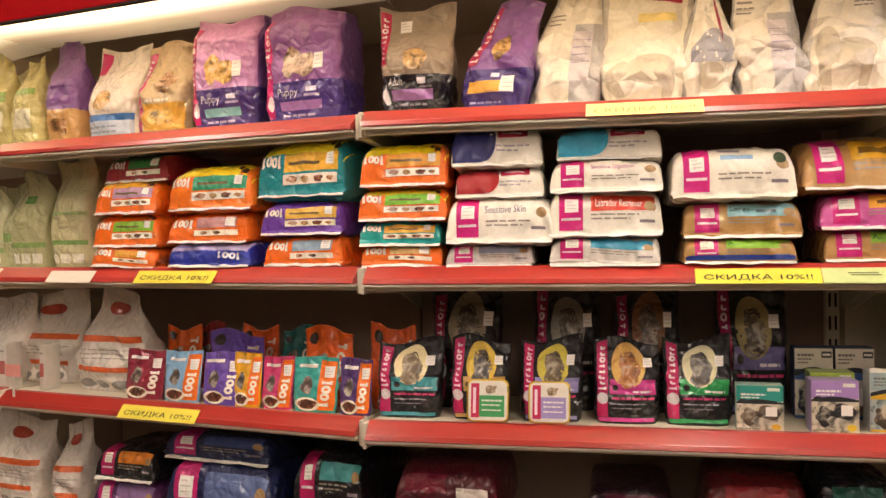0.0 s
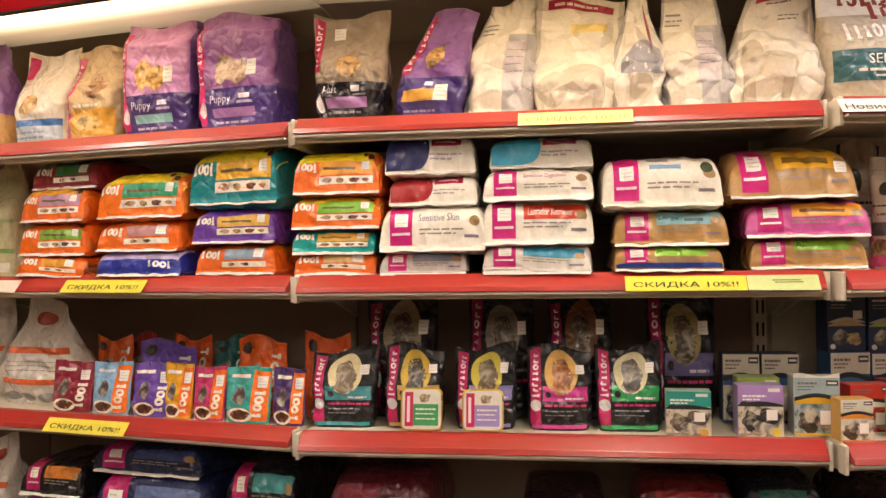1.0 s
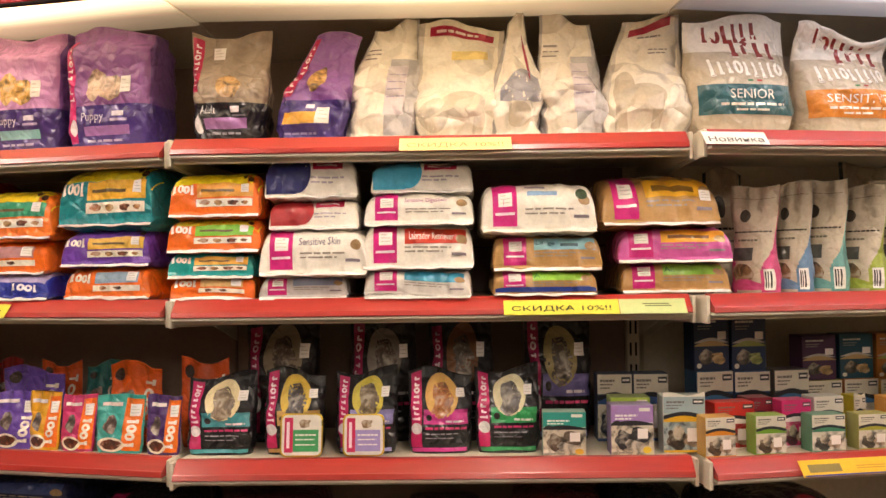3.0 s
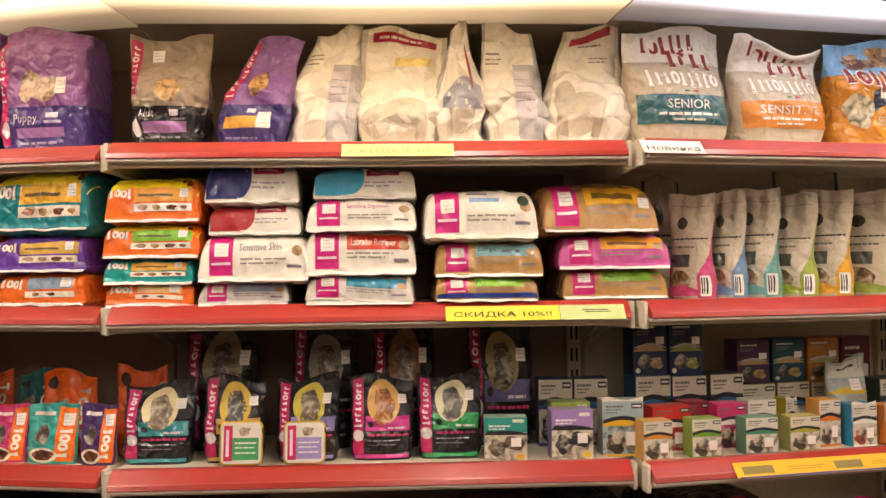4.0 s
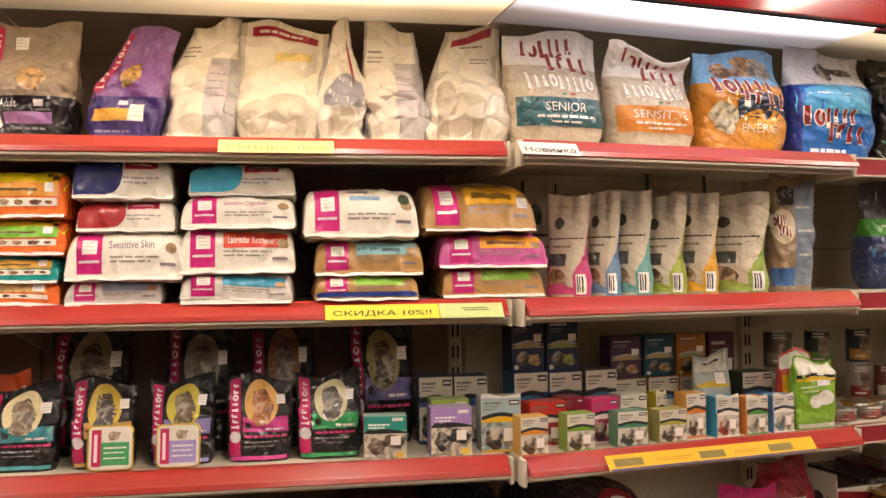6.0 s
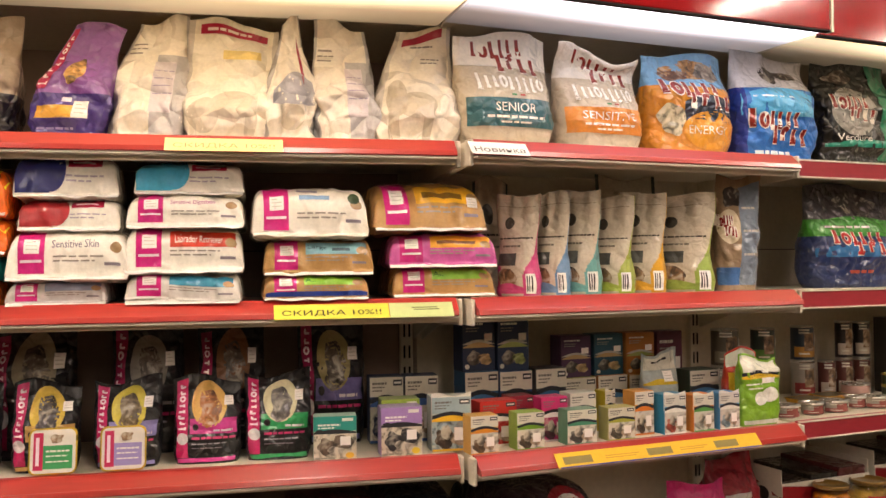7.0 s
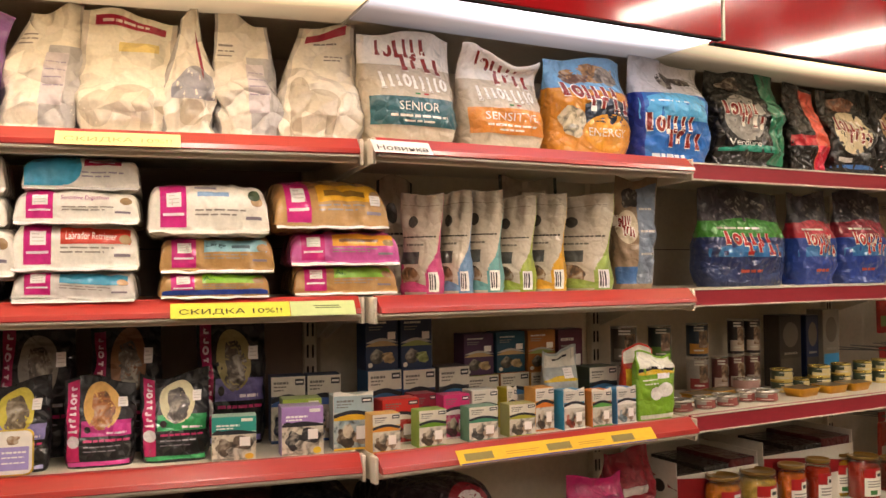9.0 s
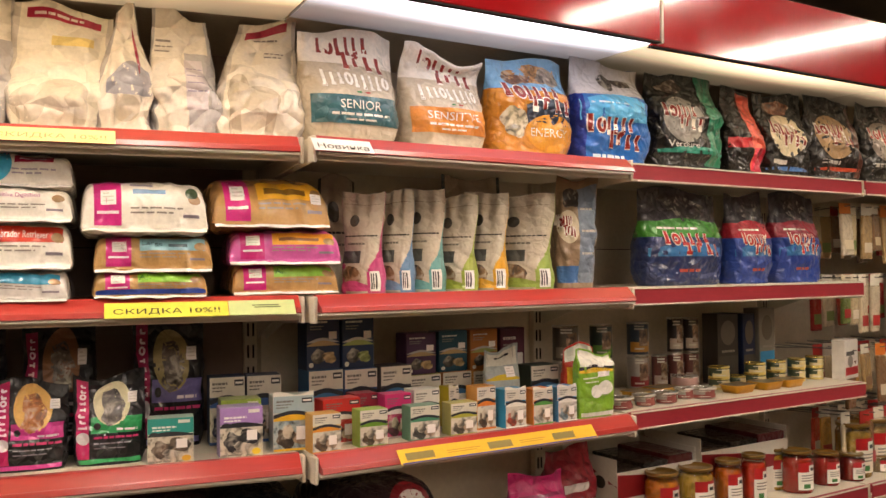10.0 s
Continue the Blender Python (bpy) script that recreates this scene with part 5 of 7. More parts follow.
# middle shelf, first bay: pale bags and stacks of bright bags
upright_bag(place(1, "mid", -0.190, 0.145), 0.118, 0.224, 0.11, "b9b78c", [("r", 0.2, 0.7, 0.5, 0.6, "6f9a4c"), ("r", 0.05, 0.95, 0.18, 0.24, "8aa862"), ("n", 0.1, 0.9, 0.05, 0.15, "dcd9c0")], "pale green food bag with a folded top", seed=81, taper=0.45, shoulder=0.3, flop=-0.03)
upright_bag(place(1, "mid", -0.042, 0.145), 0.138, 0.264, 0.11, "b6b285", [("r", 0.3, 0.62, 0.64, 0.72, "4f7a3c"), ("r", 0.05, 0.95, 0.2, 0.25, "8aa862"), ("n", 0.06, 0.3, 0.04, 0.14, "e6e2d2"), ("n", 0.36, 0.6, 0.04, 0.14, "e6e2d2"), ("n", 0.66, 0.9, 0.04, 0.14, "e6e2d2")], "pale green food bag with a dark green mark", seed=84, taper=0.45, shoulder=0.35, flop=-0.03, lean=(0.015, 0))
upright_bag(place(1, "mid", 0.116, 0.140), 0.136, 0.292, 0.12, "c3bd92", [("r", 0.04, 0.96, 0.2, 0.24, "7fa25a"), ("r", 0.04, 0.96, 0.46, 0.49, "a8b880"), ("n", 0.06, 0.3, 0.04, 0.12, "e6e2d2"), ("n", 0.36, 0.6, 0.04, 0.12, "e6e2d2"), ("n", 0.66, 0.9, 0.04, 0.12, "e6e2d2")], "pale green food bag standing beside bright stacks", seed=87, taper=0.5, shoulder=0.1, flop=-0.02)
lying_bag(place(1, "mid", 0.398, -0.010, 2, 0.000), 0.192, 0.054, 0.22, "f06e1a", plain_kibble_prints("e8a23a"), "orange food bag at the foot of a stack", seed=91, sag=0.004)
lying_bag(place(1, "mid", 0.396, 0.000, 1, 0.044), 0.198, 0.087, 0.22, "f06e1a", kibble_prints("7fae34", "f06e1a"), "orange food bag with a green panel", seed=93)
lying_bag(place(1, "mid", 0.396, 0.000, 0, 0.121), 0.190, 0.089, 0.22, "f06e1a", kibble_prints("b58aa4", "e8a62a"), "orange food bag with a mauve panel", seed=95)
lying_bag(place(1, "mid", 0.406, 0.030, -2, 0.200), 0.202, 0.075, 0.22, "8f1f28", plain_kibble_prints("2f7a3c"), "dark red food bag with a green panel", upper="2f6a34", seed=97)
lying_bag(place(1, "mid", 0.647, -0.010, 2, 0.000), 0.225, 0.062, 0.23, "26329a", [("r", 0.04, 0.96, 0.5, 0.95, "a79ac4"), ("g", 0.6, 0.9, 0.16, 0.46, "f0eaf4", 0.4, 4, 8), ("n", 0.1, 0.5, 0.62, 0.68, "7d6fb0")], "dark blue and lilac food bag", seed=101)
lying_bag(place(1, "mid", 0.637, 0.000, 1, 0.052), 0.222, 0.078, 0.24, "f06e1a", plain_kibble_prints("c28a8a"), "orange food bag with a mauve panel", seed=103)
lying_bag(place(1, "mid", 0.643, 0.000, 0, 0.120), 0.238, 0.114, 0.26, "f4781e", kibble_prints("3a9a72", "f2d21c"), "orange food bag with a yellow top", upper="f2d21c", seed=105)
lying_bag(place(1, "mid", 0.889, 0.000, -1, 0.000), 0.203, 0.075, 0.23, "f06e1a", plain_kibble_prints("8fa4b8"), "orange food bag with a grey-blue panel", seed=108)
lying_bag(place(1, "mid", 0.885, 0.000, 1, 0.065), 0.207, 0.083, 0.23, "6a3aa0", kibble_prints("e0b04a", "6a3aa0"), "purple food bag with a yellow panel", seed=110)
lying_bag(place(1, "mid", 0.885, 0.000, -3, 0.138), 0.229, 0.139, 0.27, "17878f", kibble_prints("f0b83a", "f2dc2a"), "big teal food bag with a yellow top", upper="f2dc2a", seed=112)

# middle shelf, second bay: stacks of bags
lying_bag(place(2, "mid", 0.075, 0.000, 2, 0.000), 0.170, 0.052, 0.22, "f06e1a", plain_kibble_prints("d8b070"), "orange food bag at the foot of a stack", seed=115, sag=0.003)
lying_bag(place(2, "mid", 0.072, 0.000, 1, 0.042), 0.172, 0.058, 0.22, "149a94", kibble_prints("e8b44a", "14a09a"), "teal food bag with a yellow panel", seed=117)
lying_bag(place(2, "mid", 0.077, 0.000, 0, 0.090), 0.186, 0.075, 0.23, "f06e1a", kibble_prints("7fc038", "f0dc3a"), "orange food bag with a bright green panel", seed=119)
lying_bag(place(2, "mid", 0.080, 0.000, 0, 0.156), 0.183, 0.096, 0.23, "f27020", kibble_prints("e8a040", "f0d820"), "orange food bag with a yellow top", upper="f0d820", seed=121)
lying_bag(place(2, "mid", 0.253, 0.000, 2, 0.000), 0.176, 0.049, 0.24, "cfc8c4", breed_prints("cc1f78", "", "5a5470", "8f9ab0"), "grey food bag with a pink block under a stack", seed=125, matte=True)
lying_bag(place(2, "mid", 0.274, -0.010, 0, 0.039), 0.216, 0.103, 0.26, "f2eadc", breed_prints("cf1f7c", "Sensitive Skin", "5c5068"), "white sensitive skin dog food bag with a pink block", seed=127, crumple=0.003, matte=True)
lying_bag(place(2, "mid", 0.273, 0.010, 2, 0.132), 0.180, 0.068, 0.25, "f2eadc", corner_prints("b02a30"), "white food bag with a red end", seed=129, droop=0.004, matte=True)
lying_bag(place(2, "mid", 0.268, 0.010, 4, 0.190), 0.185, 0.091, 0.25, "f2eadc", corner_prints("262a6c"), "white food bag with a navy end", seed=131, droop=0.004, matte=True)
lying_bag(place(2, "mid", 0.475, -0.012, -1, 0.000), 0.213, 0.060, 0.25, "d6cfc6", breed_prints("cc1f78", "", "e8e2da", "2f86a4"), "grey-white food bag with a pink block and blue panel", seed=135, sag=0.004, droop=0.016, matte=True)
lying_bag(place(2, "mid", 0.477, -0.005, 1, 0.050), 0.221, 0.099, 0.26, "f2eadc", breed_prints("cf1f7c", "Labrador Retriever", "f4e9dc", "cc3a22", 0.42, 0.4), "white labrador retriever food bag with a pink block", seed=137, crumple=0.003, matte=True)
lying_bag(place(2, "mid", 0.479, -0.005, -1, 0.138), 0.218, 0.071, 0.26, "f2eadc", breed_prints("cf1f7c", "Sensitive Digestion", "a0287c"), "white sensitive digestion food bag with a pink block", seed=139, crumple=0.003, matte=True)
lying_bag(place(2, "mid", 0.485, 0.020, 0, 0.200), 0.206, 0.072, 0.25, "f2eadc", corner_prints("42b0d8"), "white food bag with a sky-blue end", seed=141, droop=0.004, matte=True)
lying_bag(place(2, "mid", 0.721, -0.012, 1, 0.000), 0.206, 0.056, 0.25, "b58a52", breed_prints("c81f78", "All", "2f6a2a", "8cc23c", 0.39, 0.1) + [("r", 0.02, 0.98, 0.03, 0.2, "243a86")], "tan food bag with a pink block and green strip", seed=145, droop=0.004, matte=True)
lying_bag(place(2, "mid", 0.726, -0.005, -1, 0.046), 0.216, 0.079, 0.26, "b58a52", breed_prints("c81f78", "Large", "2b3a44", "86b4bc", 0.40, 0.17) + [("n", 0.62, 0.78, 0.5, 0.58, "4a6068")], "tan large breed dog food bag with a pink block", seed=147, matte=True)
lying_bag(place(2, "mid", 0.711, -0.008, 1, 0.115), 0.228, 0.110, 0.27, "efe6d6", breed_prints("d01f7e", "", "5c5068") + [("n", 0.4, 0.66, 0.58, 0.66, "8fb0d0"), ("n", 0.38, 0.56, 0.72, 0.76, "a098a8"), ("e", 0.82, 0.92, 0.52, 0.72, "3a4a30")], "big white food bag with a pink block", seed=149, crumple=0.003, seal="e8e0d0", matte=True)
lying_bag(place(2, "mid", 0.975, 0.010, -1, 0.000), 0.214, 0.069, 0.25, "b58a52", breed_prints("c81f78", "All", "2f6a2a", "86bc3c", 0.39, 0.1), "tan food bag with a pink block and green strip", seed=151, droop=0.004, matte=True)
lying_bag(place(2, "mid", 0.973, 0.005, -3, 0.059), 0.225, 0.076, 0.26, "c9589c", breed_prints("c81f78", "", "5c2a3a", "e8a032") + [("n", 0.44, 0.8, 0.52, 0.6, "7a4a1a")], "pink food bag with an orange panel", seed=153, matte=True)
lying_bag(place(2, "mid", 0.948, 0.000, 2, 0.125), 0.234, 0.118, 0.27, "b58a52", breed_prints("d01f7e", "", "5c5068", "e6ae2c") + [("n", 0.44, 0.8, 0.5, 0.6, "7a5a1a"), ("s", 0.84, 0.93, 0.36, 0.54, "f3ece6"), ("n", 0.4, 0.6, 0.78, 0.86, "e0cda8")], "plump tan food bag with a pink block", upper="b0844c", seed=155, round_=2.3, matte=True)

# middle shelf, third bay: stand-up pouches with coloured sides
upright_bag(place(3, "mid", 0.156, 0.085, -58), 0.105, 0.215, 0.074, "c6baa4", stand_prints("c8467e"), "beige stand-up pouch with a pink side", name="stand_up_pouch", category="pouch", group="stand-up pouches in a row", seed=161, taper=0.12, crumple=0.0025, square=2.6, gusset="c8467e", narrow=0.17, top_wave=0.004, gusset_top=0.56)
upright_bag(place(3, "mid", 0.239, 0.085, -58), 0.084, 0.221, 0.074, "c6baa4", stand_prints("6d8fb4"), "beige stand-up pouch with a blue side", name="stand_up_pouch", category="pouch", group="stand-up pouches in a row", seed=164, taper=0.12, crumple=0.0025, square=2.6, gusset="6d8fb4", narrow=0.17, top_wave=0.004, gusset_top=0.56)
upright_bag(place(3, "mid", 0.307, 0.085, -58), 0.103, 0.228, 0.074, "c6baa4", stand_prints("6fa8a4"), "beige stand-up pouch with a pale teal side", name="stand_up_pouch", category="pouch", group="stand-up pouches in a row", seed=167, taper=0.12, crumple=0.0025, square=2.6, gusset="6fa8a4", narrow=0.17, top_wave=0.004, gusset_top=0.56)
upright_bag(place(3, "mid", 0.389, 0.085, -58), 0.111, 0.215, 0.074, "c6baa4", stand_prints("98a83c"), "beige stand-up pouch with a green side", name="stand_up_pouch", category="pouch", group="stand-up pouches in a row", seed=170, taper=0.12, crumple=0.0025, square=2.6, gusset="98a83c", narrow=0.17, top_wave=0.004, gusset_top=0.56)
upright_bag(place(3, "mid", 0.475, 0.085, -58), 0.109, 0.227, 0.074, "c6baa4", stand_prints("dda52c"), "beige stand-up pouch with a yellow side", name="stand_up_pouch", category="pouch", group="stand-up pouches in a row", seed=173, taper=0.12, crumple=0.0025, square=2.6, gusset="dda52c", narrow=0.17, top_wave=0.004, gusset_top=0.56)
upright_bag(place(3, "mid", 0.581, 0.085, -58), 0.157, 0.224, 0.074, "c6baa4", stand_prints("93a84a"), "wide beige stand-up pouch with an olive side", name="stand_up_pouch", category="pouch", group="stand-up pouches in a row", seed=176, taper=0.12, crumple=0.0025, square=2.6, gusset="93a84a", narrow=0.17, top_wave=0.004, gusset_top=0.56)
upright_bag(place(3, "mid", 0.739, 0.100, -18), 0.109, 0.276, 0.1, "9a8064", [("r", 0.5, 0.98, 0.05, 0.92, "7c8898"), ("e", 0.02, 0.5, 0.4, 0.7, "dccbaa"), ("p", 0.1, 0.6, 0.7, 0.95, "3a2c24"), ("r", 0.02, 0.5, 0.05, 0.2, "3f6ca8"), ("n", 0.56, 0.9, 0.3, 0.32, "ccc6bc"), ("n", 0.56, 0.9, 0.5, 0.52, "ccc6bc"), ("n", 0.56, 0.9, 0.7, 0.72, "ccc6bc")] + swash(0.02, 0.44, 0.4, 0.66), "brown and grey dog food bag with a folded top", seed=181, crumple=0.006, lean=(0.02, 0))
upright_bag(place(3, "mid", 0.166, 0.240), 0.093, 0.263, 0.08, "b0a48e", [("e", 0.2, 0.5, 0.6, 0.78, "3f3c34"), ("n", 0.1, 0.9, 0.5, 0.52, "26241f"), ("n", 0.1, 0.6, 0.4, 0.42, "6f6a5c")], "beige food bag with dark green edges standing at the back", gusset="2c3a34", seed=184, taper=0.3)
upright_bag(place(3, "mid", 0.535, 0.240), 0.179, 0.281, 0.08, "b0a48e", [("e", 0.2, 0.5, 0.6, 0.78, "3f3c34"), ("n", 0.1, 0.9, 0.5, 0.52, "26241f"), ("n", 0.1, 0.6, 0.4, 0.42, "6f6a5c")], "beige food bag with dark green edges standing at the back", gusset="2c3a34", seed=187, taper=0.3)

# middle shelf, fourth bay
upright_bag(place(4, "mid", 0.308, 0.100), 0.301, 0.262, 0.14, "20305e", [("w", 0.02, 0.98, 0.5, 0.66, "3f8a2c", 0.04, 0.0), ("p", 0.3, 0.85, 0.68, 0.94, "3a3030"), ("w", 0.02, 0.98, 0.3, 0.4, "2f6fa8", 0.05, 0.0), ("n", 0.3, 0.6, 0.14, 0.17, "b8503c"), ("n", 0.1, 0.6, 0.58, 0.6, "d8d4c4")] + swash(0.12, 0.3, 0.86, 0.56, "b02a24", "f0e6d4"), "dark blue and green dog food bag", zones=((0.5, 0.66, "3f8a2c"), (0.66, 1.01, "3a3438")), seed=191, crumple=0.006, square=3.0)
upright_bag(place(4, "mid", 0.576, 0.095), 0.160, 0.262, 0.13, "26408e", [("w", 0.02, 0.98, 0.5, 0.66, "a8202c", 0.04, 0.0), ("p", 0.3, 0.85, 0.68, 0.94, "3a3030"), ("w", 0.02, 0.98, 0.3, 0.4, "2f6fa8", 0.05, 0.0), ("n", 0.3, 0.6, 0.14, 0.17, "b8503c"), ("n", 0.1, 0.6, 0.58, 0.6, "d8d4c4")] + swash(0.12, 0.3, 0.86, 0.56, "b02a24", "f0e6d4"), "blue and red dog food bag", zones=((0.5, 0.66, "a8202c"), (0.66, 1.01, "3a3438")), seed=194, crumple=0.006, square=3.0)
upright_bag(place(4, "mid", 0.796, 0.095), 0.207, 0.270, 0.13, "26408e", [("w", 0.02, 0.98, 0.5, 0.66, "8a1c2c", 0.04, 0.0), ("p", 0.3, 0.85, 0.68, 0.94, "3a3030"), ("w", 0.02, 0.98, 0.3, 0.4, "2f6fa8", 0.05, 0.0), ("n", 0.3, 0.6, 0.14, 0.17, "b8503c"), ("n", 0.1, 0.6, 0.58, 0.6, "d8d4c4")] + swash(0.12, 0.3, 0.86, 0.56, "b02a24", "f0e6d4"), "blue and dark red dog food bag", zones=((0.5, 0.66, "8a1c2c"), (0.66, 1.01, "3a3438")), seed=197, crumple=0.006, square=3.0)

# low shelf, first bay
upright_bag(place(1, "low", -0.025, 0.185), 0.231, 0.241, 0.13, "ddd3c8", [("r", 0.04, 0.96, 0.48, 0.54, "d8602c"), ("r", 0.1, 0.9, 0.2, 0.25, "d8602c"), ("n", 0.1, 0.9, 0.4, 0.41, "a39a92"), ("n", 0.1, 0.8, 0.36, 0.37, "a39a92"), ("n", 0.1, 0.86, 0.32, 0.33, "a39a92"), ("e", 0.1, 0.3, 0.03, 0.12, "8a847e"), ("e", 0.36, 0.56, 0.03, 0.12, "8a847e"), ("e", 0.62, 0.82, 0.03, 0.12, "8a847e"), ("e", 0.3, 0.7, 0.74, 0.86, "b0402c")], "white food bag with orange bands", seed=201, taper=0.3, crumple=0.010)
upright_bag(place(1, "low", 0.258, 0.130), 0.238, 0.253, 0.14, "ddd3c8", [("r", 0.04, 0.96, 0.48, 0.54, "d8602c"), ("r", 0.1, 0.9, 0.2, 0.25, "d8602c"), ("n", 0.1, 0.9, 0.4, 0.41, "a39a92"), ("n", 0.1, 0.8, 0.36, 0.37, "a39a92"), ("n", 0.1, 0.86, 0.32, 0.33, "a39a92"), ("e", 0.1, 0.3, 0.03, 0.12, "8a847e"), ("e", 0.36, 0.56, 0.03, 0.12, "8a847e"), ("e", 0.62, 0.82, 0.03, 0.12, "8a847e"), ("e", 0.3, 0.7, 0.74, 0.86, "b0402c")], "white food bag with orange bands and a twisted top", seed=204, taper=0.3, shoulder=0.5, crumple=0.011, top_wave=0.02)
carton(place(1, "low", -0.059, 0.030), 0.039, 0.115, 0.05, "d8cfc4", [("r", 0.1, 0.9, 0.3, 0.6, "b8605a"), ("n", 0.1, 0.8, 0.8, 0.84, "8a8078")], "small white carton with a dull red mark")
carton(place(1, "low", 0.088, 0.030), 0.017, 0.114, 0.05, "d8cfc4", [("r", 0.1, 0.9, 0.3, 0.6, "b8605a"), ("n", 0.1, 0.8, 0.8, 0.84, "8a8078")], "small white carton with a dull red mark")
upright_bag(place(1, "low", 0.425, 0.028), 0.113, 0.115, 0.025, "8a1c34", pouch_prints("8a1c34", "8a1c34"), "dark red cat food pouch", name="cat_food_pouch", category="pouch", group="cat food pouches in a row", seed=211, taper=0.2, crumple=0.0015, square=2.4, lean=(0, 0.012), top_wave=0.002)
upright_bag(place(1, "low", 0.537, 0.028), 0.103, 0.116, 0.025, "88b4d8", pouch_prints("88b4d8", "f2741c"), "blue and orange cat food pouch", name="cat_food_pouch", category="pouch", group="cat food pouches in a row", seed=213, taper=0.2, crumple=0.0015, square=2.4, lean=(0, 0.012), top_wave=0.002)
upright_bag(place(1, "low", 0.649, 0.028), 0.102, 0.117, 0.025, "6a48a8", pouch_prints("6a48a8", "6a48a8"), "purple cat food pouch", name="cat_food_pouch", category="pouch", group="cat food pouches in a row", seed=215, taper=0.2, crumple=0.0015, square=2.4, lean=(0, 0.012), top_wave=0.002)
upright_bag(place(1, "low", 0.720, 0.028), 0.073, 0.119, 0.025, "e8a822", pouch_prints("e8a822", "f2741c"), "yellow and orange cat food pouch", name="cat_food_pouch", category="pouch", group="cat food pouches in a row", seed=217, taper=0.2, crumple=0.0015, square=2.4, lean=(0, 0.012), top_wave=0.002)
upright_bag(place(1, "low", 0.801, 0.028), 0.078, 0.114, 0.025, "c8326c", pouch_prints("c8326c", "f2741c"), "pink and orange cat food pouch", name="cat_food_pouch", category="pouch", group="cat food pouches in a row", seed=219, taper=0.2, crumple=0.0015, square=2.4, lean=(0, 0.012), top_wave=0.002)
upright_bag(place(1, "low", 0.898, 0.028), 0.109, 0.116, 0.025, "3aa49a", pouch_prints("3aa49a", "f2741c"), "teal and orange cat food pouch", name="cat_food_pouch", category="pouch", group="cat food pouches in a row", seed=221, taper=0.2, crumple=0.0015, square=2.4, lean=(0, 0.012), top_wave=0.002)
upright_bag(place(1, "low", 0.997, 0.028), 0.075, 0.117, 0.025, "4a2a68", pouch_prints("4a2a68", "f2741c"), "purple and orange cat food pouch", name="cat_food_pouch", category="pouch", group="cat food pouches in a row", seed=223, taper=0.2, crumple=0.0015, square=2.4, lean=(0, 0.012), top_wave=0.002)
upright_bag(place(1, "low", 0.408, 0.190), 0.105, 0.156, 0.06, "e0601c", [("h", 0.7, 0.92, 0.2, 0.88, "f2e2d0", 0.3, 4, 8), ("p", 0.2, 0.6, 0.4, 0.7, "5a4238"), ("e", 0.08, 0.28, 0.78, 0.92, "3a2a24")], "orange food bag at the back", seed=231, taper=0.25, crumple=0.003)
upright_bag(place(1, "low", 0.462, 0.230), 0.084, 0.161, 0.06, "8a2220", [("h", 0.7, 0.92, 0.2, 0.88, "f2e2d0", 0.3, 4, 8), ("p", 0.2, 0.6, 0.4, 0.7, "5a4238"), ("e", 0.08, 0.28, 0.78, 0.92, "3a2a24")], "dark red food bag at the back", seed=233, taper=0.25, crumple=0.003)
upright_bag(place(1, "low", 0.618, 0.130), 0.151, 0.153, 0.06, "6a4aac", [("h", 0.7, 0.92, 0.2, 0.88, "f2e2d0", 0.3, 4, 8), ("p", 0.2, 0.6, 0.4, 0.7, "5a4238"), ("e", 0.08, 0.28, 0.78, 0.92, "3a2a24")], "purple food bag at the back", seed=235, taper=0.25, crumple=0.003)
upright_bag(place(1, "low", 0.643, 0.190), 0.101, 0.162, 0.06, "d8561c", [("h", 0.7, 0.92, 0.2, 0.88, "f2e2d0", 0.3, 4, 8), ("p", 0.2, 0.6, 0.4, 0.7, "5a4238"), ("e", 0.08, 0.28, 0.78, 0.92, "3a2a24")], "orange food bag at the back", seed=237, taper=0.25, crumple=0.003)
upright_bag(place(1, "low", 0.751, 0.190), 0.085, 0.162, 0.06, "1d6a68", [("h", 0.7, 0.92, 0.2, 0.88, "f2e2d0", 0.3, 4, 8), ("p", 0.2, 0.6, 0.4, 0.7, "5a4238"), ("e", 0.08, 0.28, 0.78, 0.92, "3a2a24")], "dark teal food bag at the back", seed=239, taper=0.25, crumple=0.003)
upright_bag(place(1, "low", 0.878, 0.120), 0.120, 0.169, 0.06, "ee6418", [("h", 0.7, 0.92, 0.2, 0.88, "f2e2d0", 0.3, 4, 8), ("p", 0.2, 0.6, 0.4, 0.7, "5a4238"), ("e", 0.08, 0.28, 0.78, 0.92, "3a2a24")], "orange cat food bag at the back", seed=241, taper=0.25, crumple=0.003)
upright_bag(place(2, "low", 0.017, 0.150), 0.100, 0.180, 0.06, "d8561c", [("h", 0.7, 0.92, 0.2, 0.88, "f2e2d0", 0.3, 4, 8), ("p", 0.2, 0.6, 0.4, 0.7, "5a4238"), ("e", 0.08, 0.28, 0.78, 0.92, "3a2a24")], "orange food bag at the back", seed=243, taper=0.25, crumple=0.003)

# low shelf, second bay: black cat food bags, trays, cartons
upright_bag(place(2, "low", 0.073, 0.070), 0.137, 0.155, 0.06, "141216", cat_bag_prints("e8d9a8", "3f8f98", "c01c60", "8f7d66"), "glossy black cat food bag with a pink side strip", name="cat_food_bag", category="cat food bag", group="black cat food bags in a row", seed=251, taper=0.55, crumple=0.003, square=3.2, lean=(0, 0.02))
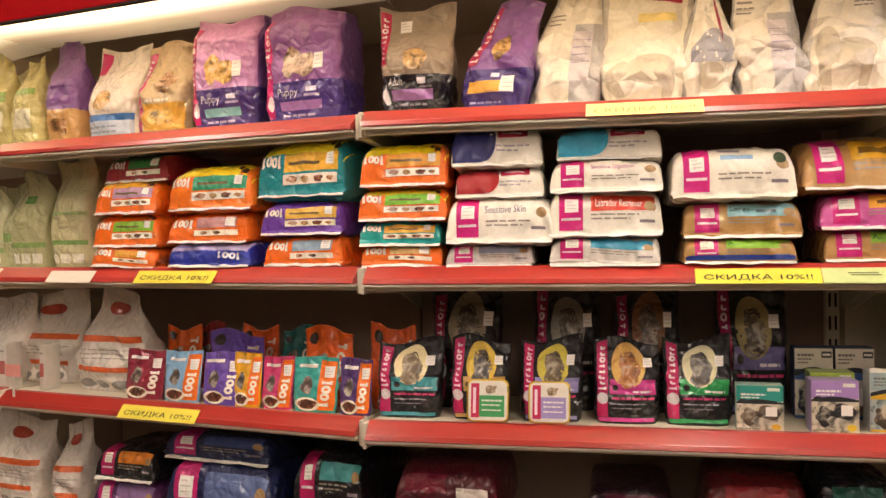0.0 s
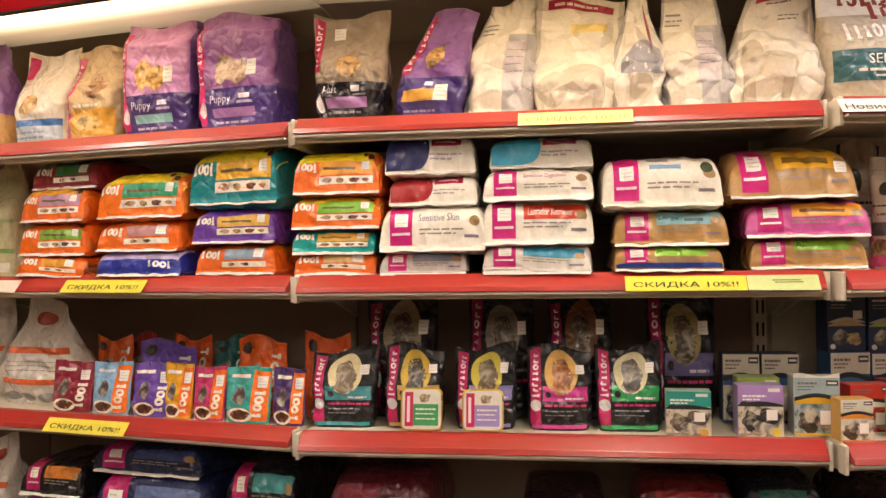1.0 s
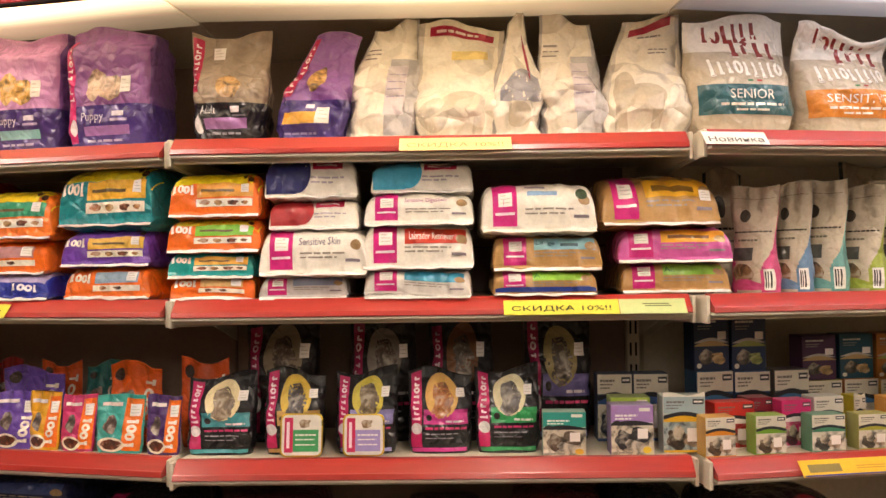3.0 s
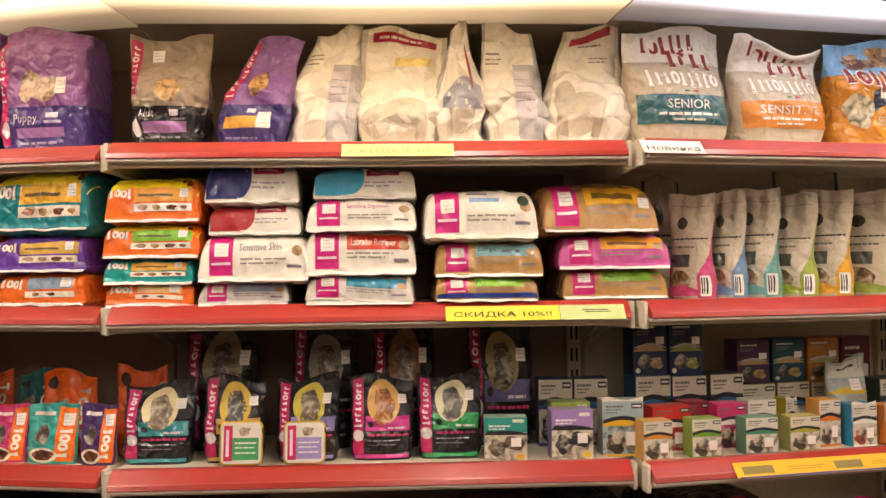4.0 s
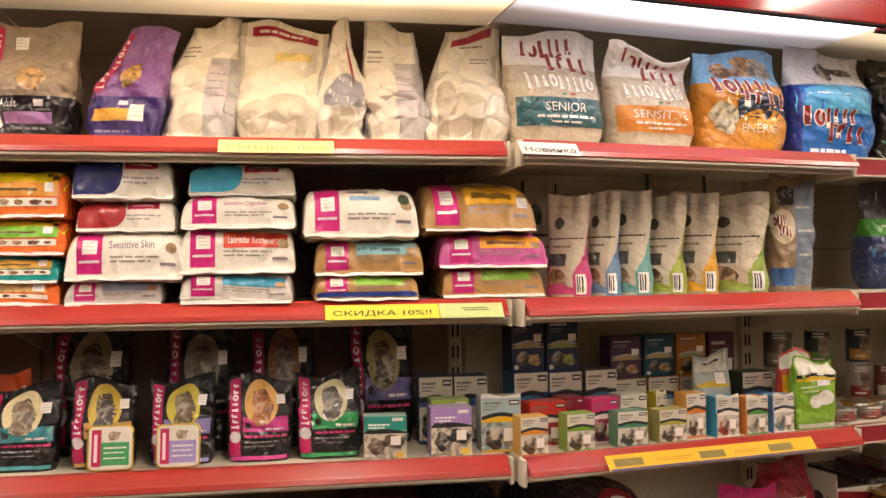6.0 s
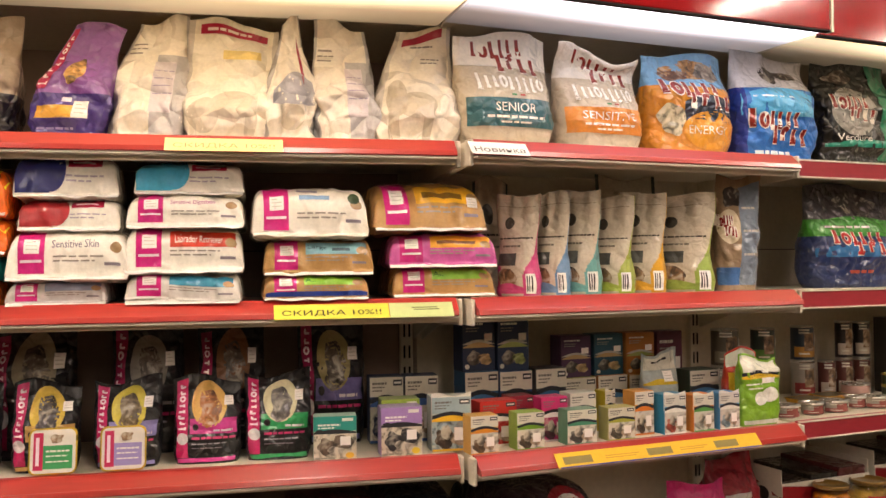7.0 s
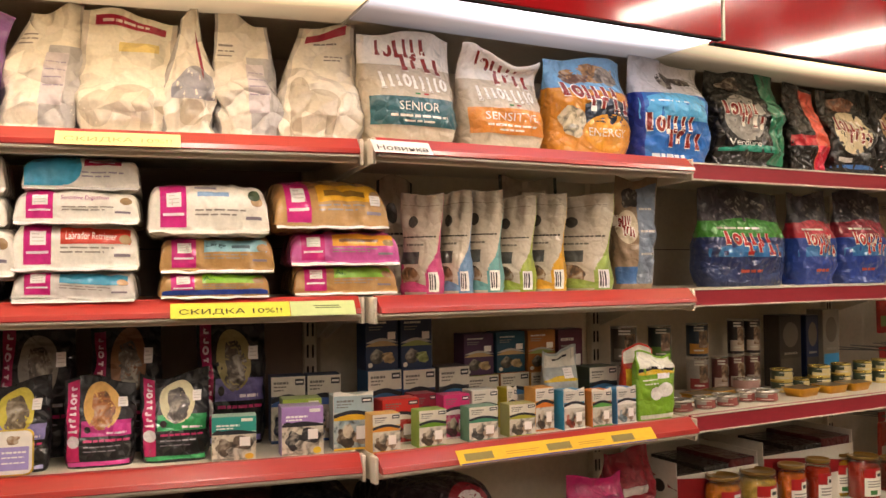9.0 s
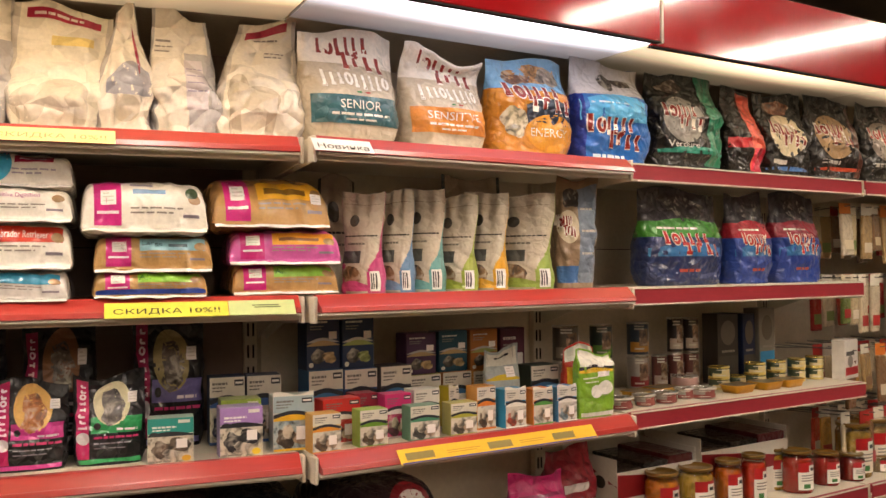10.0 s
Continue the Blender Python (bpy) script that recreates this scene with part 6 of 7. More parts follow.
upright_bag(place(2, "low", 0.221, 0.070), 0.119, 0.161, 0.06, "141216", cat_bag_prints("d8b84a", "c29a58", "c01c60", "4a4444"), "glossy black cat food bag with a pink side strip", name="cat_food_bag", category="cat food bag", group="black cat food bags in a row", seed=254, taper=0.55, crumple=0.003, square=3.2, lean=(0, 0.02))
upright_bag(place(2, "low", 0.366, 0.070), 0.123, 0.162, 0.06, "141216", cat_bag_prints("d0c04a", "8c86c0", "c01c60", "7a6a52"), "glossy black cat food bag with a pink side strip", name="cat_food_bag", category="cat food bag", group="black cat food bags in a row", seed=257, taper=0.55, crumple=0.003, square=3.2, lean=(0, 0.02))
upright_bag(place(2, "low", 0.513, 0.070), 0.127, 0.159, 0.06, "141216", cat_bag_prints("e0b060", "c8398c", "c01c60", "b06a30"), "glossy black cat food bag with a pink side strip", name="cat_food_bag", category="cat food bag", group="black cat food bags in a row", seed=260, taper=0.55, crumple=0.003, square=3.2, lean=(0, 0.02))
upright_bag(place(2, "low", 0.648, 0.070), 0.129, 0.165, 0.06, "141216", cat_bag_prints("e0d8b0", "2f9a58", "c01c60", "6a6460"), "glossy black cat food bag with a pink side strip", name="cat_food_bag", category="cat food bag", group="black cat food bags in a row", seed=263, taper=0.55, crumple=0.003, square=3.2, lean=(0, 0.02))
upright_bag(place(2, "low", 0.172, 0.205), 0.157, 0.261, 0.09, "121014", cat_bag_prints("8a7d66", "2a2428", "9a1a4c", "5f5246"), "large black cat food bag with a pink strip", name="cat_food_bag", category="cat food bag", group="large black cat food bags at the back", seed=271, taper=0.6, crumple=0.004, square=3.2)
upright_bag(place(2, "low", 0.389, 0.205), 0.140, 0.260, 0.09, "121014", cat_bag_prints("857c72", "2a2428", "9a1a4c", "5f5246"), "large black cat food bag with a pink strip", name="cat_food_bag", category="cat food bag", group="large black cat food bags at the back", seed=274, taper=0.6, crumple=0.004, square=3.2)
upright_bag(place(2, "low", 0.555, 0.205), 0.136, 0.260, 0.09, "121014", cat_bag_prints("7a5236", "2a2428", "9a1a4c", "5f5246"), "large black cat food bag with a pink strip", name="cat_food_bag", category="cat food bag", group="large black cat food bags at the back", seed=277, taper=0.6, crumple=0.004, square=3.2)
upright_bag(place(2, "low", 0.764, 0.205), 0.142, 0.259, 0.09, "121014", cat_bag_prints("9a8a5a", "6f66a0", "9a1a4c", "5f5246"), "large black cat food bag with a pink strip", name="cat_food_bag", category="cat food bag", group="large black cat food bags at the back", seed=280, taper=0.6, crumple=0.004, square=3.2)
standing_tray(0.245, 0.083, "3f9a5a")
standing_tray(0.366, 0.081, "9a8ac0")
carton(place(2, "low", 0.755, 0.010, -3), 0.083, 0.086, 0.04, "e0d8c4", snack_prints("2f9488", "6a5a4a", "e0b03a"), "white and teal cat snack carton", side="8fa898")
carton(place(2, "low", 0.886, 0.012), 0.082, 0.097, 0.05, "e2dcd8", snack_prints("a884c0", "2a2a2e", "e8c83a"), "white and lilac cat snack carton", side="9a86ac")
carton(place(2, "low", 0.894, 0.070), 0.079, 0.104, 0.05, "d0d0b0", snack_prints("9ab048", "5a5a4a", "e8c83a"), "white and green carton behind a lilac one", side="8a9a58")
carton(place(2, "low", 0.877, 0.150), 0.072, 0.141, 0.05, "3a4660", drawer_prints("", "3f5f9a", "2a3350", "d8d0c0"), "dark blue and cream carton at the back")
carton(place(2, "low", 0.953, 0.150), 0.072, 0.141, 0.05, "3a4660", drawer_prints("", "3f5f9a", "2a3350", "d8d0c0"), "dark blue and cream carton at the back")
carton(place(2, "low", 0.992, 0.035), 0.082, 0.110, 0.05, "b9bdb4", drawer_prints("", "e0b02a", "4a3a2c", "9fb0b4"), "grey-blue carton with a wavy top", crest=0.008)

# low shelf, third bay: rows of small cartons
carton(place(3, "low", 0.036, 0.012, -2), 0.060, 0.077, 0.04, "e2c48a", drawer_prints("", "d88a2c", "6a5238", "d8d0c0"), "small orange and cream cat food carton", side="c89a4c")
carton(place(3, "low", 0.140, 0.012, -2), 0.062, 0.076, 0.04, "b8c890", drawer_prints("", "6f9a2c", "5a4a34", "d8d0c0"), "small green and cream cat food carton", side="8aa848")
carton(place(3, "low", 0.261, 0.012, -2), 0.070, 0.073, 0.04, "d4d4c0", drawer_prints("", "4a8a6a", "4a4a44", "d8d0c0"), "small sage green cat food carton", side="5f8a70")
carton(place(3, "low", 0.360, 0.014, -2), 0.066, 0.070, 0.04, "cfc8a8", drawer_prints("", "a8a43c", "5c5444", "d8d0c0"), "small olive and cream cat food carton", side="a8a05c")
carton(place(3, "low", 0.096, 0.070), 0.084, 0.094, 0.045, "c02a24", drawer_prints("", "e8e0d0", "7a1a18", "c02a24"), "red carton with a white bar", side="c02a24")
carton(place(3, "low", 0.168, 0.100), 0.054, 0.096, 0.045, "8a2034", drawer_prints("", "d8c8c0", "5a2028", "8a2034"), "dark red carton behind the first row", side="8a2034")
carton(place(3, "low", 0.226, 0.065), 0.064, 0.094, 0.045, "c42a6c", drawer_prints("", "e8d8d8", "6a2a40", "c42a6c"), "magenta carton with a grey face", side="c42a6c")
carton(place(3, "low", 0.300, 0.070), 0.065, 0.098, 0.045, "cfcfc4", drawer_prints("", "3a3a38", "5a5a50", "d4ccc0"), "white carton with a dark wave", side="cfcfc4")
carton(place(3, "low", 0.383, 0.090), 0.025, 0.093, 0.045, "d8c030", drawer_prints("", "6a9a3c", "5a4a30", "d4ccc0"), "yellow and green carton", side="d8c030", crest=0.006)
carton(place(3, "low", 0.437, 0.040), 0.050, 0.096, 0.045, "d89a4c", drawer_prints("", "d87a2c", "5c4434", "d4ccc0"), "orange and white carton", side="d89a4c")
carton(place(3, "low", 0.504, 0.020), 0.058, 0.087, 0.045, "2f86b0", drawer_prints("", "e8e4d8", "b04a34", "d4ccc0"), "blue carton with a white face", side="2f86b0", crest=0.006)
carton(place(3, "low", 0.579, 0.016), 0.056, 0.082, 0.045, "dc8030", drawer_prints("", "5a9a48", "c8c4b4", "d4ccc0"), "orange carton with a green patch", side="dc8030", crest=0.006)
carton(place(3, "low", 0.651, 0.016), 0.056, 0.082, 0.045, "4a90c4", drawer_prints("", "e8e4d8", "8aa0a8", "d4ccc0"), "small sky-blue carton with a white face", side="4a90c4", crest=0.006)
carton(place(3, "low", 0.101, 0.160), 0.080, 0.145, 0.06, "2f5a80", drawer_prints("", "3f6f9a", "3a3a44", "d8d0c0"), "dark printed carton at the back", side="2f5a80")
carton(place(3, "low", 0.185, 0.160), 0.080, 0.142, 0.06, "2c4a7a", drawer_prints("", "3f6f9a", "3a3a44", "d8d0c0"), "dark printed carton at the back", side="2c4a7a")
carton(place(3, "low", 0.268, 0.150), 0.078, 0.144, 0.06, "54504c", drawer_prints("", "3f6f9a", "3a3a44", "d8d0c0"), "dark printed carton at the back", side="54504c")
carton(place(3, "low", 0.355, 0.170), 0.085, 0.116, 0.06, "8a8a30", drawer_prints("", "3f6f9a", "3a3a44", "d8d0c0"), "dark printed carton at the back", side="8a8a30")
carton(place(3, "low", 0.443, 0.170), 0.080, 0.117, 0.06, "b06a2c", drawer_prints("", "3f6f9a", "3a3a44", "d8d0c0"), "dark printed carton at the back", side="b06a2c")
carton(place(3, "low", 0.529, 0.170), 0.080, 0.114, 0.06, "c08a34", drawer_prints("", "3f6f9a", "3a3a44", "d8d0c0"), "dark printed carton at the back", side="c08a34")
carton(place(3, "low", 0.667, 0.120), 0.085, 0.122, 0.06, "3a4a40", drawer_prints("", "3f6f9a", "3a3a44", "d8d0c0"), "dark printed carton at the back", side="3a4a40")
carton(place(3, 1.286, 0.097, 0.164), 0.078, 0.117, 0.05, "1c2c4a", stacked_prints("b89a6a"), "dark blue carton stacked at the back", side="1c2c4a")
carton(place(3, 1.283, 0.181, 0.164), 0.078, 0.118, 0.05, "1d3050", stacked_prints("9aa45c"), "dark blue carton stacked at the back", side="1d3050")
carton(place(3, 1.257, 0.348, 0.174), 0.080, 0.096, 0.05, "4a2c4c", stacked_prints("b89a6a"), "dark purple carton stacked at the back", side="4a2c4c")
carton(place(3, 1.258, 0.436, 0.174), 0.080, 0.096, 0.05, "1f4a5c", stacked_prints("b89a6a"), "dark teal carton stacked at the back", side="1f4a5c")
carton(place(3, 1.255, 0.524, 0.174), 0.080, 0.099, 0.05, "a8682c", stacked_prints("9aa45c"), "orange-brown carton stacked at the back", side="a8682c")
carton(place(3, "low", 0.632, 0.204), 0.075, 0.210, 0.05, "5c2a3c", stacked_prints("b89a6a"), "plum carton at the back", side="5c2a3c")
upright_bag(place(3, "low", 0.534, 0.118), 0.101, 0.171, 0.035, "a9b0ac", [("r", 0.04, 0.96, 0.76, 0.96, "d8d4c4"), ("w", 0.02, 0.98, 0.56, 0.6, "d8b82a", 0.04, 0.0), ("e", 0.2, 0.8, 0.08, 0.36, "d8d0c0"), ("n", 0.3, 0.7, 0.88, 0.91, "2a2a2a"), ("s", 0.55, 0.8, 0.6, 0.74, "f3ece6")], "clear hanging pack with a white head", name="hanging_pack", category="pack", seed=301, taper=0.5, crumple=0.002)
upright_bag(place(3, "low", 0.737, 0.077), 0.101, 0.169, 0.035, "c83a24", [("r", 0.04, 0.96, 0.78, 0.97, "e6e2d2"), ("r", 0.05, 0.4, 0.3, 0.7, "e8b82a")], "red and yellow snack pack behind a green one", name="snack_pack", category="pack", seed=303, taper=0.6, crumple=0.002)
upright_bag(place(3, "low", 0.745, 0.032), 0.115, 0.157, 0.04, "7fae2c", [("r", 0.04, 0.96, 0.78, 0.97, "e6e2d2"), ("w", 0.02, 0.98, 0.72, 0.78, "23242c", 0.03, 0.0), ("w", 0.02, 0.98, 0.69, 0.735, "e0b82a", 0.03, 0.0), ("e", 0.3, 0.62, 0.3, 0.5, "eeeade"), ("e", 0.48, 0.9, 0.34, 0.56, "eeeade"), ("s", 0.5, 0.84, 0.62, 0.7, "f3ece6"), ("n", 0.1, 0.5, 0.6, 0.62, "e8e4d0"), ("r", 0.04, 0.96, 0.03, 0.09, "d8d8c8"), ("n", 0.15, 0.5, 0.54, 0.56, "e8e4d0")], "bright green snack pack with a white head", name="snack_pack", category="pack", seed=305, taper=0.8, crumple=0.002, square=4.5)

# low shelf, fourth bay: cans, cups and foil trays
can(place(4, 'low', 0.032, 0.049), 0.034, 0.029, "a09a92", "small grey cup of wet food with a foil lid", "8a4a44", lid="d8d4cc", cup=True)
can(place(4, 'low', 0.119, 0.048), 0.028, 0.029, "a09a92", "small grey cup of wet food with a foil lid", "8a4a44", lid="d8d4cc", cup=True)
can(place(4, 'low', 0.198, 0.052), 0.032, 0.029, "a09a92", "small grey cup of wet food with a foil lid", "8a4a44", lid="d8d4cc", cup=True)
can(place(4, 'low', 0.296, 0.075), 0.025, 0.029, "a09a92", "small grey cup of wet food with a foil lid", "8a4a44", lid="d8d4cc", cup=True)
can(place(4, 'low', 0.346, 0.055), 0.035, 0.029, "a09a92", "small grey cup of wet food with a foil lid", "8a4a44", lid="d8d4cc", cup=True)
tray(place(4, "low", 0.195, 0.140, 4), 0.098, 0.07, 0.023, "c8942a", "shallow gold foil tray with a sealed top")
tray(place(4, "low", 0.300, 0.160, 4), 0.098, 0.07, 0.023, "c8942a", "shallow gold foil tray with a sealed top")
tray(place(4, "low", 0.512, 0.070, 4), 0.098, 0.07, 0.023, "c8942a", "shallow gold foil tray with a sealed top")
tray(place(4, "low", 0.634, 0.070, 4), 0.098, 0.07, 0.023, "c8942a", "shallow gold foil tray with a sealed top")
tray(place(4, "low", 0.734, 0.070, 4), 0.098, 0.07, 0.023, "c8942a", "shallow gold foil tray with a sealed top")
can(place(4, 'low', 0.389, 0.156), 0.036, 0.047, "b08a80", "clear tub with a pale pink label", lid="d8d4cc")
can(place(4, 'low', 0.527, 0.150), 0.030, 0.032, "3f4a34", "low can of cat food with a dark green label", "d0c08a", lid="d8c06a")
can(place(4, 1.174, 0.527, 0.150), 0.030, 0.032, "3f4a34", "low can of cat food stacked on another", "d0c08a", lid="d8c06a")
can(place(4, 'low', 0.663, 0.131), 0.031, 0.037, "3f4a34", "low can of cat food with a dark green label", "d0c08a", lid="d8c06a")
can(place(4, 1.179, 0.664, 0.131), 0.031, 0.030, "3f4a34", "low can of cat food stacked on another", "d0c08a", lid="d8c06a")
can(place(4, 'low', 0.758, 0.128), 0.028, 0.038, "3f4a34", "low can of cat food with a dark green label", "d0c08a", lid="d8c06a")
can(place(4, 1.180, 0.759, 0.128), 0.028, 0.030, "3f4a34", "low can of cat food stacked on another", "d0c08a", lid="d8c06a")
can(place(4, 'low', 0.854, 0.126), 0.026, 0.040, "3f4a34", "low can of cat food with a dark green label", "d0c08a", lid="d8c06a")
can(place(4, 1.182, 0.855, 0.126), 0.026, 0.029, "3f4a34", "low can of cat food stacked on another", "d0c08a", lid="d8c06a")
can(place(4, 'low', 0.945, 0.127), 0.027, 0.039, "3f4a34", "low can of cat food with a dark green label", "d0c08a", lid="d8c06a")
can(place(4, 1.181, 0.946, 0.127), 0.027, 0.031, "3f4a34", "low can of cat food stacked on another", "d0c08a", lid="d8c06a")
can(place(4, 'low', 0.631, 0.168), 0.028, 0.029, "3f4a34", "low can of cat food with a dark green label", "d0c08a", lid="d8c06a")
can(place(3, 1.141, 0.862, 0.275), 0.035, 0.103, "a8a096", "tall can of dog food at the back", "8a2a2c")
can(place(3, 1.246, 0.862, 0.275), 0.035, 0.097, "5c5448", "tall can of dog food at the back", "8a8070")
can(place(3, 1.141, 0.986, 0.271), 0.031, 0.102, "a8a096", "tall can of dog food at the back", "8a2a2c")
can(place(3, 1.245, 0.986, 0.271), 0.031, 0.096, "2c3a34", "tall can of dog food at the back", "5f8a3c")
can(place(4, 1.141, 0.319, 0.271), 0.031, 0.099, "a8a096", "tall can of dog food at the back", "8a2a2c")
can(place(4, 1.242, 0.319, 0.271), 0.031, 0.096, "2a3a4c", "tall can of dog food at the back", "c08a3c")
can(place(4, 1.141, 0.379, 0.243), 0.023, 0.100, "6a3a34", "can of dog food with a pale oval mark", "c8b8a8")
can(place(4, 1.141, 0.445, 0.243), 0.023, 0.101, "6a3a34", "can of dog food with a pale oval mark", "c8b8a8")
can(place(4, 1.244, 0.445, 0.243), 0.023, 0.104, "2c2424", "can of dog food with a pale oval mark", "c8b8a8")
can(place(4, 1.141, 0.513, 0.243), 0.023, 0.100, "6a3a34", "can of dog food with a pale oval mark", "c8b8a8")
can(place(4, 1.243, 0.513, 0.243), 0.023, 0.102, "2c2424", "can of dog food with a pale oval mark", "c8b8a8")
carton(place(4, "low", 0.628, 0.200), 0.094, 0.215, 0.06, "3a342e", [("e", 0.15, 0.85, 0.55, 0.9, "6a6054"), ("r", 0.04, 0.96, 0.1, 0.4, "4a443c"), ("n", 0.2, 0.8, 0.45, 0.48, "9a9488")], "tall dark carton at the back")
carton(place(4, "low", 0.726, 0.200), 0.055, 0.211, 0.06, "1c2a4c", [("e", 0.15, 0.85, 0.55, 0.9, "6a6054"), ("r", 0.04, 0.96, 0.1, 0.4, "4a443c"), ("n", 0.2, 0.8, 0.45, 0.48, "9a9488")], "tall dark carton at the back")
carton(place(4, "low", 0.812, 0.200), 0.075, 0.226, 0.06, "8a8478", [("e", 0.15, 0.85, 0.55, 0.9, "6a6054"), ("r", 0.04, 0.96, 0.1, 0.4, "3f8fc0"), ("n", 0.2, 0.8, 0.45, 0.48, "9a9488")], "tall dark carton at the back")
carton(place(4, "low", 1.040, 0.060, 12), 0.106, 0.123, 0.04, "e0dad0", [("r", 0.04, 0.96, 0.1, 0.3, "b8242c"), ("n", 0.1, 0.7, 0.6, 0.7, "4a4644"), ("e", 0.2, 0.6, 0.3, 0.6, "8a8278")], "white snack pack with a red band")

# base shelf: bags, packs, cartons and jars
upright_bag(place(1, "base", -0.080, 0.125), 0.211, 0.226, 0.15, "ddd3c8", [("r", 0.04, 0.96, 0.48, 0.54, "d8602c"), ("r", 0.1, 0.9, 0.2, 0.25, "d8602c"), ("n", 0.1, 0.9, 0.4, 0.41, "a39a92"), ("n", 0.1, 0.8, 0.36, 0.37, "a39a92"), ("n", 0.1, 0.86, 0.32, 0.33, "a39a92"), ("e", 0.1, 0.3, 0.03, 0.12, "8a847e"), ("e", 0.36, 0.56, 0.03, 0.12, "8a847e"), ("e", 0.62, 0.82, 0.03, 0.12, "8a847e"), ("e", 0.3, 0.7, 0.74, 0.86, "b0402c")], "white food bag with orange bands", seed=311, taper=0.4, crumple=0.006)
upright_bag(place(1, "base", 0.137, 0.105), 0.107, 0.229, 0.13, "ddd3c8", [("r", 0.04, 0.96, 0.48, 0.54, "d8602c"), ("r", 0.1, 0.9, 0.2, 0.25, "d8602c"), ("n", 0.1, 0.9, 0.4, 0.41, "a39a92"), ("n", 0.1, 0.8, 0.36, 0.37, "a39a92"), ("n", 0.1, 0.86, 0.32, 0.33, "a39a92"), ("e", 0.1, 0.3, 0.03, 0.12, "8a847e"), ("e", 0.36, 0.56, 0.03, 0.12, "8a847e"), ("e", 0.62, 0.82, 0.03, 0.12, "8a847e"), ("e", 0.3, 0.7, 0.74, 0.86, "b0402c")], "white food bag with orange bands", seed=314, taper=0.4, shoulder=0.3, crumple=0.006)
lying_bag(place(1, "base", 0.360, 0.020, 2, 0.000), 0.197, 0.122, 0.25, "5a2a5c", breed_prints("c81f78", "", "e8e2da", "8a6a98"), "dark purple food bag with a pink block", seed=317)
lying_bag(place(1, "base", 0.365, 0.020, 2, 0.112), 0.176, 0.083, 0.25, "1a161a", breed_prints("b81c60", "", "e8e2da", "d8822c"), "black food bag with an orange panel", seed=319)
lying_bag(place(1, "base", 0.652, 0.000, 1, 0.000), 0.305, 0.191, 0.27, "1d2550", breed_prints("c01f70", "", "e8e2da", "5a6a9a"), "dark blue food bag with a pink block", seed=321)
lying_bag(place(1, "base", 0.628, 0.030, 1, 0.181), 0.297, 0.067, 0.27, "1a2248", breed_prints("c01f70", "", "e8e2da", "3a4a80"), "dark blue food bag with a pink block", seed=323)
lying_bag(place(1, "base", 0.93, 0.02, 3), 0.17, 0.113, 0.26, "16141a", breed_prints("b81c60", "", "e8e2da", "4a9a9c"), "black food bag with a pink block and teal panel", seed=325)
lying_bag(place(1, "base", 0.93, 0.02, 3, 0.105), 0.17, 0.120, 0.26, "16141a", breed_prints("b81c60", "", "e8e2da", "4a9a9c"), "black food bag with a pink block and teal panel", seed=365)
lying_bag(place(2, "base", 0.155, 0.02, -2), 0.22, 0.113, 0.26, "5a1424", [("n", 0.6, 0.9, 0.3, 0.5, "d8c8c0"), ("r", 0.1, 0.5, 0.4, 0.7, "7a1c34")], "dark red food bag lying on the base shelf", seed=327)
lying_bag(place(2, "base", 0.155, 0.02, -2, 0.105), 0.22, 0.120, 0.26, "5a1424", [("n", 0.6, 0.9, 0.3, 0.5, "d8c8c0"), ("r", 0.1, 0.5, 0.4, 0.7, "7a1c34")], "dark red food bag lying on another one", seed=367)
lying_bag(place(2, "base", 0.52, 0.03, 1), 0.17, 0.098, 0.26, "2a1420", [("r", 0.2, 0.8, 0.4, 0.7, "5a1c34")], "dark plum food bag lying on the base shelf", seed=329)
lying_bag(place(2, "base", 0.52, 0.03, 1, 0.089), 0.17, 0.106, 0.26, "2a1420", [("r", 0.2, 0.8, 0.4, 0.7, "5a1c34")], "dark plum food bag lying on another one", seed=369)
lying_bag(place(2, "base", 0.75, 0.02, -1), 0.19, 0.113, 0.26, "5c1218", [("r", 0.2, 0.8, 0.4, 0.7, "8a1c24")], "dark red food bag lying on the base shelf", seed=331)
lying_bag(place(2, "base", 0.75, 0.02, -1, 0.105), 0.19, 0.120, 0.26, "5c1218", [("r", 0.2, 0.8, 0.4, 0.7, "8a1c24")], "dark red food bag lying on another one", seed=371)
lying_bag(place(2, "base", 0.93, 0.03, 2), 0.15, 0.115, 0.26, "10131a", [("r", 0.2, 0.8, 0.4, 0.7, "1f5a50")], "black food bag with a teal panel", seed=333)
lying_bag(place(2, "base", 0.93, 0.03, 2, 0.107), 0.15, 0.123, 0.26, "10131a", [("r", 0.2, 0.8, 0.4, 0.7, "1f5a50")], "black food bag with a teal panel", seed=373)
lying_bag(place(3, "base", 0.20, 0.02, 8), 0.22, 0.115, 0.26, "231418", [("e", 0.4, 0.9, 0.2, 0.8, "8a1c28"), ("e", 0.5, 0.84, 0.3, 0.7, "d8ccc8"), ("n", 0.1, 0.3, 0.3, 0.6, "d8d0c8")], "black and dark red food bag lying on its back", seed=335)
lying_bag(place(3, "base", 0.20, 0.02, 8, 0.107), 0.22, 0.123, 0.26, "231418", [("e", 0.4, 0.9, 0.2, 0.8, "8a1c28"), ("e", 0.5, 0.84, 0.3, 0.7, "d8ccc8"), ("n", 0.1, 0.3, 0.3, 0.6, "d8d0c8")], "black and dark red food bag lying on another one", seed=375)
